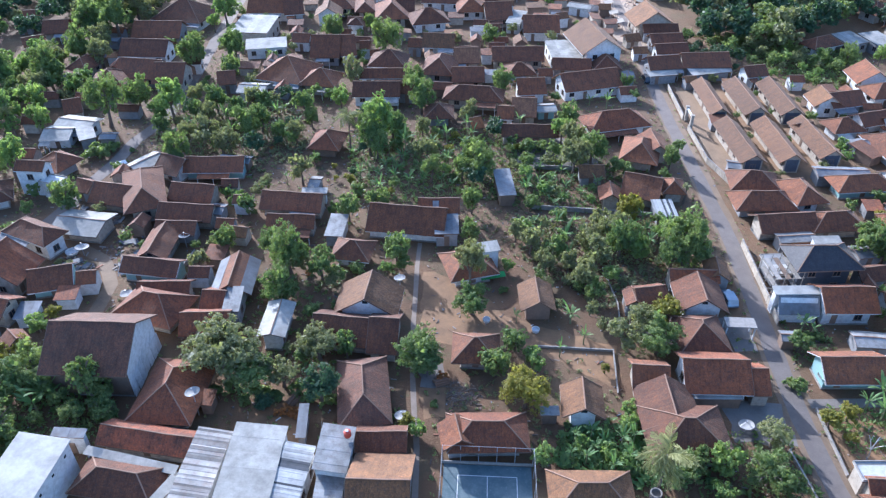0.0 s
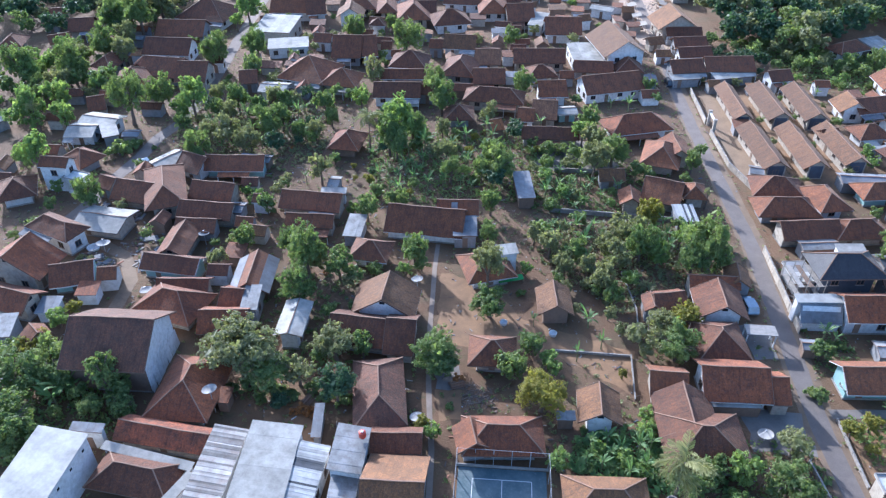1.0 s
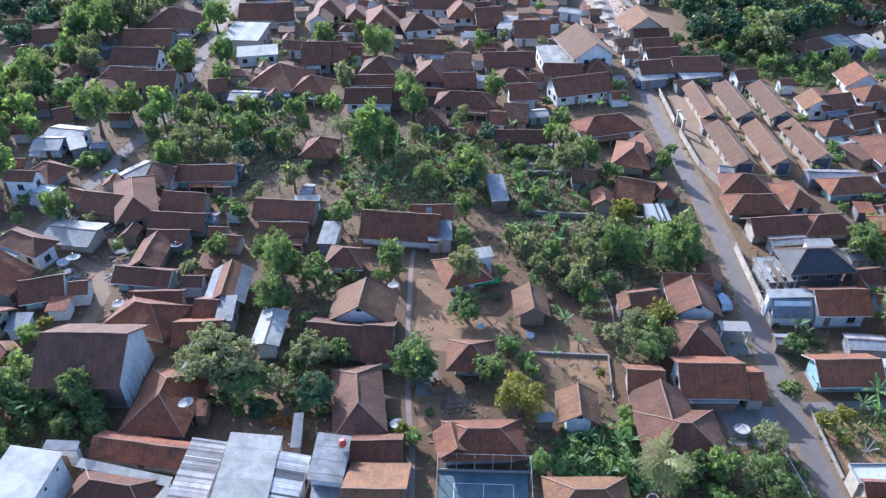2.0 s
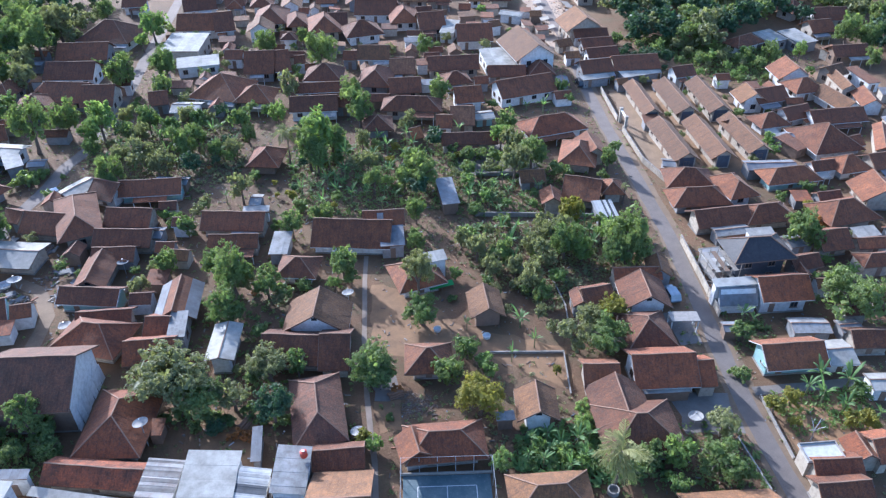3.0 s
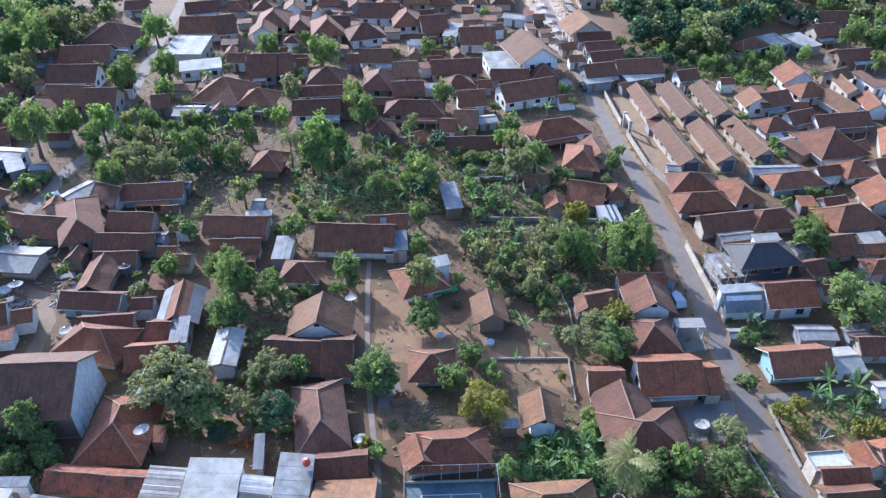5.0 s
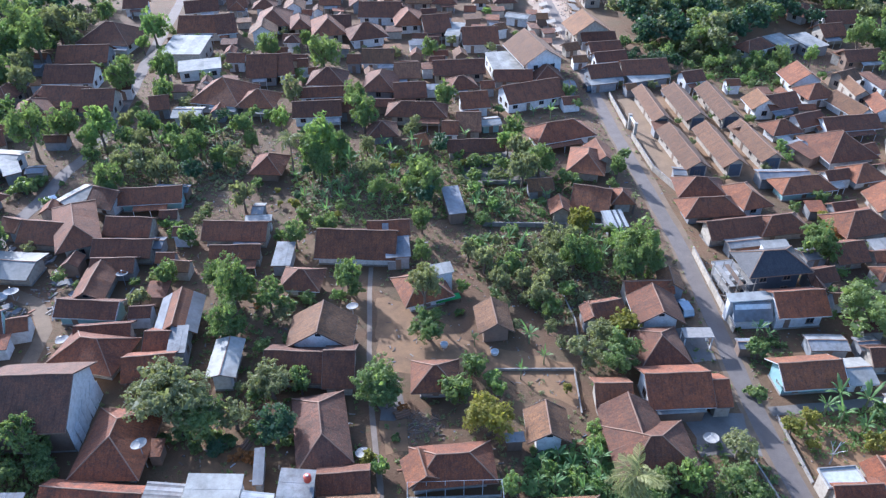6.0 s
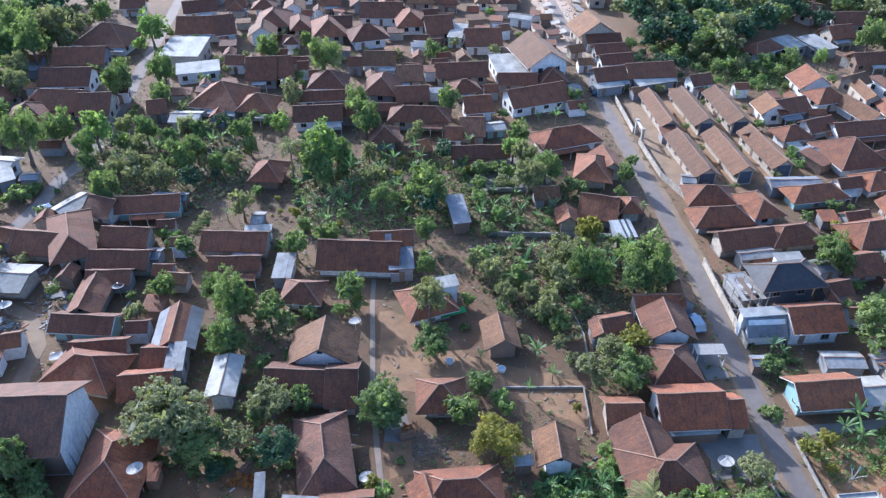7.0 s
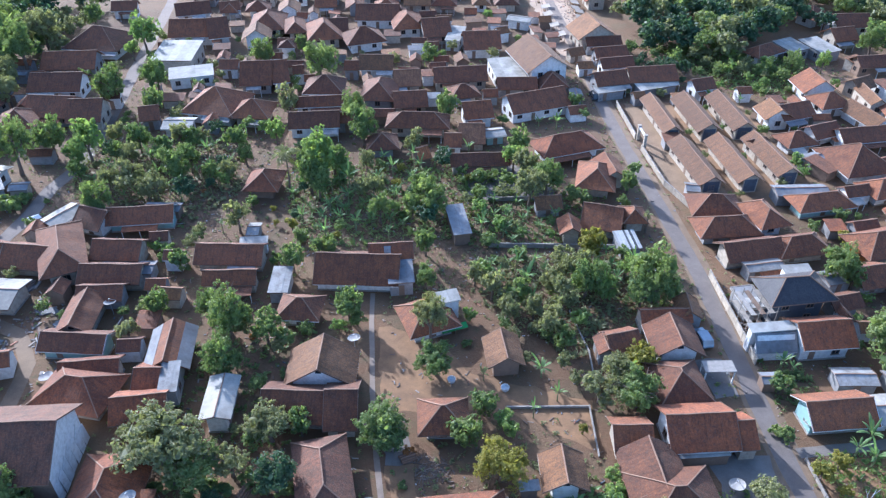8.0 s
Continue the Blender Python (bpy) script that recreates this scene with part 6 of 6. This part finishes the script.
undergrowth("weeds", [(49, 86), (56, 84), (55, 76), (48.5, 76)], 1.1, 30, LEAVES["broad"], 0.6, "green weeds beside the road")
undergrowth("weeds", [(27, 68), (44, 62), (44, 53), (28, 54)], 1.3, 31, LEAVES["broad"], 0.8, "green bushes beside the road")
undergrowth("weeds", [(-95, 140), (-75, 138), (-74, 126), (-84, 116), (-98, 118)], 1.8, 32, LEAVES["grey"], 0.7, "dusty weeds on the slope")

VILLAGE = [(-95, 215), (115, 190), (100, 100), (75, 45), (-60, 45), (-85, 90)]
undergrowth("weeds", VILLAGE, 1.9, 41, LEAVES["grey"], 0.34, "sparse dusty weeds all over the village ground", True)
undergrowth("weeds", VILLAGE, 2.8, 42, LEAVES["broad"], 0.42, "sparse green weeds all over the village ground", True)


def litter(name, poly, step, seed, size, label, slim=1.0, material=None):
    """Planks, bricks, rags and rubbish lying about, too many to count."""
    r = np.random.RandomState(seed)
    verts, faces = [], []
    for x, y, k in scatter(poly, step, seed):
        if not free(x, y, 0.1) or (51 < x < 82 and 122 < y < 170) or (35.5 < x < 45 and 61.5 < y < 70):
            continue
        for _ in range(2):
            a = r.rand() * 6.283
            l, w, h = size * (0.3 + 1.6 * r.rand() ** 2), size * slim * (0.15 + 0.3 * r.rand()), 0.03 + 0.2 * r.rand() * size
            cx, cy = x + r.normal() * 0.5, y + r.normal() * 0.5
            n = len(verts)
            for z in (0.0, h):
                for u, v in ((-l, -w), (l, -w), (l, w), (-l, w)):
                    verts.append((cx + (u * math.cos(a) - v * math.sin(a)) / 2, cy + (u * math.sin(a) + v * math.cos(a)) / 2, z))
            faces += [(n + 4, n + 5, n + 6, n + 7), (n, n + 1, n + 5, n + 4), (n + 1, n + 2, n + 6, n + 5), (n + 2, n + 3, n + 7, n + 6), (n + 3, n, n + 4, n + 7)]
    return tagged(new(name, mesh_of(name, verts, faces, material or JUNK)), label, "litter", kind="stuff")


k = Nodes("mixed_litter", rough=0.85)
ramp = k.add("ShaderNodeValToRGB")
ramp.color_ramp.interpolation = "CONSTANT"
ramp.color_ramp.elements[0].color = (0.16, 0.11, 0.08, 1)
ramp.color_ramp.elements[1].position = 0.965
ramp.color_ramp.elements[1].color = (0.42, 0.41, 0.40, 1)
for at, tone in ((0.25, (0.30, 0.24, 0.19)), (0.45, (0.10, 0.085, 0.075)), (0.62, (0.26, 0.23, 0.20)), (0.76, (0.30, 0.14, 0.08)), (0.88, (0.16, 0.17, 0.19))):
    ramp.color_ramp.elements.new(at).color = (*tone, 1)
k.link(k.island(), ramp.inputs[0])
JUNK = k.colour(ramp.outputs[0])
litter("litter", VILLAGE, 2.6, 51, 0.45, "planks, bricks and rubbish lying about the yards")
litter("debris", [(-0.6, 72), (3.2, 72.0), (3.6, 68.8), (-0.4, 68.0)], 0.42, 52, 0.7, "heap of dark grey planks and branches in the yard", 0.35, BARK)
litter("debris", [(-64, 104), (-52, 100), (-52, 93), (-62, 94)], 1.0, 53, 0.7, "building rubble and planks beside the lane")
litter("debris", [(-72, 118), (-50, 112), (-46, 90), (-66, 92)], 1.7, 56, 1.1, "loose boards and rubbish in the yards by the lane")
litter("debris", [(-74, 116), (-48, 110), (-46, 92), (-66, 94)], 3.2, 57, 2.0, "old roofing sheets lying in the yards by the lane", 1.6, SHEETS["zincgrey"])
litter("debris", [(48, 250), (56, 250), (55, 205), (52, 200), (49, 210)], 1.5, 54, 0.7, "pale market goods and boards along the road")
litter("debris", [(50, 97), (54, 97), (53.6, 90), (50, 90)], 0.6, 55, 0.9, "scaffold boards and pale rubble by the house")

# ---- garden walls and the gate ----
low_wall([(12.1, 79.4), (23.2, 78.7), (22.5, 70.4)], 0.4, CONCRETE, "grey cement garden wall round the yard", 0.1)
low_wall([(24.6, 98), (25.6, 89), (25.0, 83)], 0.4, CONCRETE, "grey cement garden wall round the yard", 0.1)
low_wall([(50.9, 168.7), (50.7, 152.5)], 1.3, WALLS["cream"], "cream plastered wall along the barracks yard")
low_wall([(50.6, 147.5), (51.0, 133.4), (53.6, 124.0)], 1.3, WALLS["cream"], "cream plastered wall along the barracks yard")
low_wall([(49.6, 105), (49.2, 93), (48.9, 84.6)], 1.4, WALLS["cream"], "cream plastered wall along the road")
low_wall([(48.4, 68.0), (48.2, 57.4)], 0.5, CONCRETE, "low cement kerb wall round the planting plot")
low_wall([(42.4, 61), (43.3, 53)], 0.6, CONCRETE, "low cement wall beside the road")
low_wall([(14.2, 116.0), (39.3, 113.4)], 0.9, CONCRETE, "grey cement wall behind the gardens")
low_wall([(16.0, 130.5), (27.0, 130.0)], 0.9, CONCRETE, "grey cement wall behind the gardens")
low_wall([(25.6, 70.8), (27.3, 62), (28.0, 57)], 1.0, CONCRETE, "grey cement wall beside the house")

low_wall([(-44.2, 101.1), (-45.6, 93.6)], 0.9, CONCRETE, "pale cement wall beside the long house")

gate = thing("gateway", pose(51.2, 150, 0, 0, 0, 90), "pale painted gateway arch to the barracks yard", "gate")
for sx in (-2.2, 2.2):
    part("pillar", block(sx - 0.3, sx + 0.3, -0.3, 0.3, 0, 3.4, 0.04), WALLS["cream"], gate)
    part("cap", block(sx - 0.4, sx + 0.4, -0.4, 0.4, 3.4, 3.6, 0.04), WALLS["cream"], gate)
part("lintel", block(-1.9, 1.9, -0.18, 0.18, 2.9, 3.3, 0.03), WALLS["white"], gate)

# ---- blue sports court ----
court = thing("sports_court", pose(4.1, 50.2, 0, 0, 0, -2), "blue painted cement sports court with white lines", "court")
part("court_surface", block(-5.4, 5.4, -8.2, 8.2, 0, 0.08, 0.01), COURT, court)
for x0, x1, y0, y1 in ((-3.6, 3.6, 6.55, 6.63), (-3.6, 3.6, -6.63, -6.55), (-3.64, -3.56, -6.6, 6.6), (3.56, 3.64, -6.6, 6.6), (-3.6, 3.6, 1.9, 1.98), (-3.6, 3.6, -1.98, -1.9), (-0.04, 0.04, 1.98, 6.55)):
    part("line", block(x0, x1, y0, y1, 0.08, 0.086), WALLS["white"], court)
fence = thing("court_fence", pose(4.1, 50.2, 0, 0, 0, -2), "thin white pipe fence round the sports court", "fence")
for i in range(6):
    part("post", block(-5.6 + i * 2.24 - 0.04, -5.6 + i * 2.24 + 0.04, 8.5, 8.58, 0, 3.2), METAL, fence)
for sx in (-5.6, 5.6):
    for j in range(6):
        part("post", block(sx - 0.04, sx + 0.04, -8 + j * 2.9, -7.92 + j * 2.9, 0, 3.2), METAL, fence)
    part("rail", block(sx - 0.018, sx + 0.018, -8, 8.5, 3.16, 3.2), METAL, fence)
part("rail", block(-5.56, 5.56, 8.53, 8.56, 3.16, 3.2), METAL, fence)
part("kerb", block(-5.7, 5.7, 8.3, 8.48, 0, 0.45, 0.02), CONCRETE, fence)


undergrowth("weeds", [(62, 206), (74, 197), (80, 175), (98, 170), (106, 188), (98, 196)], 1.2, 33, LEAVES["broad"], 1.0, "thick green growth along the foot of the woodland")
undergrowth("weeds", [(-9, 112), (12, 117), (11, 105), (2, 98), (-4, 106)], 1.7, 34, LEAVES["grey"], 0.5, "dry weeds behind the long house")

# ---- green sheet over a pen ----
tarp = thing("tarpaulin", pose(6.3, 95.0, 0, 0, 0, 17), "bright green tarpaulin stretched over a low pen", "tarpaulin")
bm = bmesh.new()
slope(bm, ((-2.1, -0.5, 0.7), (2.1, -0.5, 0.7), (2.1, 0.5, 1.05), (-2.1, 0.5, 1.05)), 0.03)
part("sheet", bm, plain_material("green_tarpaulin", (0.06, 0.26, 0.06), (0.05, 0.16, 0.05), amount=0.5), tarp)
for sx in (-2.0, 0.0, 2.0):
    for sy, z in ((-0.45, 0.68), (0.45, 1.0)):
        part("post", block(sx - 0.04, sx + 0.04, sy - 0.04, sy + 0.04, 0, z), TIMBER, tarp)

# ---- stalls added to suggest the bright glow along the far road ----
def stall(x, y, yaw, cloth, label):
    t = thing("added_stall", pose(x, y, 0, 0, 0, yaw), label, "stall", "market stalls")
    for sx in (-1.2, 1.2):
        for sy in (-0.9, 0.9):
            part("post", block(sx - 0.04, sx + 0.04, sy - 0.04, sy + 0.04, 0, 2.1 + 0.25 * (sy > 0)), TIMBER, t)
    bm = bmesh.new()
    slope(bm, ((-1.5, -1.3, 2.0), (1.5, -1.3, 2.0), (1.5, 1.2, 2.5), (-1.5, 1.2, 2.5)), 0.03)
    part("canopy", bm, cloth, t)
    part("table", block(-1.1, 1.1, -0.6, 0.3, 0.7, 0.78, 0.01), TIMBER, t)
    part("goods", block(-0.9, 0.8, -0.5, 0.2, 0.78, 1.05, 0.06), DUST, t)


# Pale cloth on invented stalls, in place of the bright lit earth.
CANVAS = plain_material("pale_canvas", (0.33, 0.28, 0.22), (0.22, 0.18, 0.14), amount=0.6)
for i in range(13):
    stall(53.4 + 0.16 * i + rng.uniform(-0.5, 0.5), 199 + i * 3.9 + rng.uniform(-0.6, 0.6), 88 + rng.uniform(-8, 8), CANVAS, "added stall whose pale canvas canopy stands in for the glow by the road")
for i in range(5):
    stall(45.6 + rng.uniform(-0.4, 0.4), 210 + i * 7.5 + rng.uniform(-1, 1), -88 + rng.uniform(-8, 8), CANVAS, "added stall whose pale canvas canopy stands in for the glow by the road")

# ---- building work by the dark house ----
scaffold = thing("scaffold", pose(51.9, 94.4, 0, 0, 0, 4), "pale bamboo and plank scaffold round unfinished brickwork", "scaffold")
for i in range(4):
    for j in range(3):
        bm = bmesh.new()
        beam(bm, (-2.2 + 1.45 * i, -3 + 2.6 * j, 0), (-2.2 + 1.45 * i + rng.uniform(-0.1, 0.1), -3 + 2.6 * j, 4.8 + rng.uniform(-0.5, 0.5)), 0.09)
        part("pole", bm, CONCRETE, scaffold)
for z in (1.9, 3.7):
    for j in range(3):
        bm = bmesh.new()
        beam(bm, (-2.5, -3 + 2.6 * j + 0.08, z), (2.5, -3 + 2.6 * j + 0.08, z + rng.uniform(-0.1, 0.1)), 0.09)
        part("ledger", bm, CONCRETE, scaffold)
    for i in range(3):
        part("plank", block(-2.0 + 1.5 * i, -1.2 + 1.5 * i, -3.1, 2.4, z + 0.08, z + 0.12), TIMBER if i % 2 else CONCRETE, scaffold)


# ---- dishes, tanks and vehicles ----
DISH = plain_material("dish_mesh", (0.34, 0.32, 0.295), (0.22, 0.20, 0.18))


def dish(x, y, z, size, turn, kind="white mesh satellite dish on a short mast"):
    t = thing("satellite_dish", pose(x, y, 0, 0, 0, turn), kind, "satellite dish", "satellite dishes")
    bm = bmesh.new()
    beam(bm, (0, 0, 0), (0, 0, z), 0.09)
    part("mast", bm, METAL, t)
    verts, faces = [], []
    n, rings = 18, 4
    for j in range(rings + 1):
        q = j / rings * size
        for i in range(n):
            a = 2 * math.pi * i / n
            verts.append((q * math.cos(a), q * math.sin(a), 0.35 * q * q / size))
    for j in range(rings):
        for i in range(n):
            k = (i + 1) % n
            faces.append((j * n + i, j * n + k, (j + 1) * n + k, (j + 1) * n + i))
    shell = mesh_of("reflector", verts, faces, DISH)
    tilt = pose(0, 0, z, -9, 0, 0)
    ob = shared("reflector", shell, None, t, m=tilt)
    mod = ob.modifiers.new("thickness", "SOLIDIFY")
    mod.thickness = 0.03
    bm = bmesh.new()
    for a in (0.5, 2.6, 4.7):
        beam(bm, (size * 0.9 * math.cos(a), size * 0.9 * math.sin(a), size * 0.3), (0, 0, size * 0.85), 0.035)
    box(bm, -0.08, 0.08, -0.08, 0.08, size * 0.8, size * 0.95)
    shared_arm = part("feed_arm", bm, METAL, t)
    shared_arm.matrix_basis = tilt


dish(-8.6, 92.2, 2.2, 0.95, 30)
dish(-46.2, 103.0, 2.2, 0.95, 10)
dish(37.9, 64.4, 0.9, 1.0, 40, "weathered grey satellite dish standing in a forecourt")
dish(51.3, 72.8, 1.2, 1.2, 20)
dish(-63.0, 100.4, 1.4, 1.2, 0)
dish(-51.0, 88.4, 1.5, 1.0, 60)
dish(-33.6, 65.8, 4.2, 1.0, 50)
dish(-6.6, 64.8, 1.4, 0.95, 25, "grey satellite dish behind the house")

well = thing("well_ring", pose(24.3, 54.4, 0), "round grey concrete well ring", "well")
bm = bmesh.new()
for r0, r1 in ((0.58, 0.72),):
    ring = [[bm.verts.new((q * math.cos(a), q * math.sin(a), z)) for a in (2 * math.pi * i / 20 for i in range(20))] for q, z in ((r1, 0), (r1, 0.7), (r0, 0.7), (r0, 0.15))]
    for p, q in zip(ring, ring[1:]):
        for i in range(20):
            k = (i + 1) % 20
            bm.faces.new((p[i], p[k], q[k], q[i]))
    bm.faces.new(ring[-1])
part("ring", bm, CONCRETE, well)

tank = thing("water_tank", pose(-12.6, 58.6, 5.03), "small red water tank on a grey metal roof", "water tank")
bm = bmesh.new()
tube(bm, [Vector((0, 0, 0)), Vector((0, 0, 0.1)), Vector((0, 0, 0.8)), Vector((0, 0, 0.95))], [0.4, 0.45, 0.45, 0.2], 16)
part("drum", bm, plain_material("red_plastic", (0.5, 0.07, 0.03), (0.35, 0.06, 0.04), rough=0.5), tank)
part("lid", block(-0.16, 0.16, -0.16, 0.16, 0.95, 1.02, 0.03), WHITE, tank)


def car(x, y, yaw, paint, label, tall=1.75):
    c = thing("car", pose(x, y, 0.04, 0, 0, yaw), label, "car")
    bm = bmesh.new()
    prof = ((-2.0, 0.35), (-2.05, 0.75), (-1.9, 1.0), (-1.6, tall), (0.6, tall), (1.15, 1.05), (1.95, 0.9), (2.05, 0.6), (2.0, 0.35))
    rings = [[bm.verts.new((px, sy * (0.82 if pz > 1.2 else 0.88), pz)) for px, pz in prof] for sy in (-1, 1)]
    bm.faces.new(rings[0])
    bm.faces.new(rings[1][::-1])
    for i in range(len(prof)):
        j = (i + 1) % len(prof)
        bm.faces.new((rings[0][j], rings[0][i], rings[1][i], rings[1][j]))
    bmesh.ops.recalc_face_normals(bm, faces=bm.faces[:])
    bmesh.ops.bevel(bm, geom=bm.edges[:], offset=0.06, segments=2, affect="EDGES")
    part("body", bm, paint, c)
    bm = bmesh.new()
    slope(bm, ((0.66, -0.7, tall - 0.1), (0.66, 0.7, tall - 0.1), (1.1, 0.75, 1.14), (1.1, -0.75, 1.14)), 0.02)
    part("windscreen", bm, GLASS, c)
    for sy in (-1, 1):
        part("side_window", block(-1.5, 0.55, sy * 0.85 - 0.012, sy * 0.85 + 0.012, 1.15, tall - 0.18), GLASS, c)
    for wx in (-1.25, 1.3):
        for sy in (-1, 1):
            bm = bmesh.new()
            tube(bm, [Vector((wx, sy * 0.72, 0.3)), Vector((wx, sy * 0.92, 0.3))], [0.31, 0.31], 16)
            wheel = part("wheel", bm, WALLS["darkwall"], c)
            bm = bmesh.new()
            tube(bm, [Vector((wx, sy * 0.9, 0.3)), Vector((wx, sy * 0.94, 0.3))], [0.18, 0.16], 12)
            part("rim", bm, METAL, wheel)


car(46.8, 173.2, 92, plain_material("car_dark", (0.03, 0.035, 0.05), (0.05, 0.05, 0.05), rough=0.25), "dark small van parked on the village road", 1.8)
car(43.0, 90.2, 95, plain_material("car_silver", (0.28, 0.31, 0.34), (0.2, 0.21, 0.22), rough=0.25, metal=0.4), "silver car parked beside a house", 1.6)
car(41.9, 105.5, 88, plain_material("car_blue", (0.05, 0.09, 0.14), (0.06, 0.07, 0.08), rough=0.25), "dark blue car parked beside the road", 1.6)

cart = thing("food_cart", pose(-66.4, 128.2, 0, 0, 0, 35), "small dark food cart with a white canopy", "cart")
part("counter", block(-0.9, 0.9, -0.5, 0.5, 0.45, 1.15, 0.03), TIMBER, cart)
for sx in (-0.8, 0.8):
    for sy in (-0.45, 0.45):
        part("post", block(sx - 0.03, sx + 0.03, sy - 0.03, sy + 0.03, 0.0, 2.1), METAL, cart)
bm = bmesh.new()
slope(bm, ((-1.1, -0.8, 2.0), (1.1, -0.8, 2.0), (0.9, 0, 2.35), (-0.9, 0, 2.35)), 0.03)
slope(bm, ((1.1, 0.8, 2.0), (-1.1, 0.8, 2.0), (-0.9, 0, 2.35), (0.9, 0, 2.35)), 0.03)
part("canopy", bm, WHITE, cart)


# ---- odds and ends in the yards ----
def tub(x, y, size, label):
    t = thing("wash_tub", pose(x, y, 0), label, "tub")
    bm = bmesh.new()
    ring = [[bm.verts.new((q * math.cos(a), q * math.sin(a), z)) for a in (2 * math.pi * i / 18 for i in range(18))] for q, z in ((size * 0.85, 0.0), (size, 0.5), (size * 0.9, 0.5), (size * 0.78, 0.1))]
    for p, q in zip(ring, ring[1:]):
        for i in range(18):
            j = (i + 1) % 18
            bm.faces.new((p[i], p[j], q[j], q[i]))
    bm.faces.new(ring[-1])
    part("basin", bm, WALLS["white"], t)


tub(12.3, 82.9, 0.62, "round white wash tub on the bare yard")
tub(5.0, 85.0, 0.60, "round white wash tub on the bare yard")
tub(-65.3, 101.0, 1.10, "round pale cement basin in the yard")
bare = thing("bare_tree", pose(51.8, 60.3, 0, 0, 0, 30), "pale bare forked tree without leaves in the plot", "tree", "village trees")
bm = bmesh.new()
tube(bm, [Vector((0, 0, 0)), Vector((0.1, 0, 0.9)), Vector((0.05, 0.1, 1.7))], [0.13, 0.10, 0.09])
part("trunk", bm, METAL, bare)
for a, reach, up in ((0.2, 1.3, 1.5), (1.7, 0.9, 1.9), (3.1, 1.4, 1.2), (4.6, 0.8, 1.7)):
    bm = bmesh.new()
    tip = Vector((math.cos(a) * reach, math.sin(a) * reach, 1.7 + up))
    tube(bm, [Vector((0.05, 0.1, 1.65)), tip * 0.5 + Vector((0, 0, 1.0)), tip], [0.075, 0.055, 0.02], 6)
    tube(bm, [tip * 0.55 + Vector((0, 0, 0.9)), tip + Vector((0.4, -0.3, 0.1))], [0.04, 0.012], 5)
    part("limb", bm, METAL, bare)


def log_pile(x, y, yaw, label):
    t = thing("log_pile", pose(x, y, 0, 0, 0, yaw), label, "firewood")
    bark = plain_material("split_wood", (0.25, 0.14, 0.08), (0.14, 0.085, 0.055), scale=4)
    for level, n in ((0, 5), (1, 4), (2, 2)):
        for i in range(n):
            bm = bmesh.new()
            r = rng.uniform(0.10, 0.15)
            cy, cz = (i - (n - 1) / 2) * 0.29, 0.14 + level * 0.24
            tube(bm, [Vector((-1.0 + rng.uniform(-0.15, 0.15), cy, cz)), Vector((1.0 + rng.uniform(-0.15, 0.15), cy, cz))], [r, r * 0.9], 8)
            part("log", bm, bark, t)


log_pile(-21.7, 68.4, 65, "stack of split orange-brown firewood under the trees")
log_pile(-1.6, 72.2, 20, "stack of split orange-brown firewood beside the path")
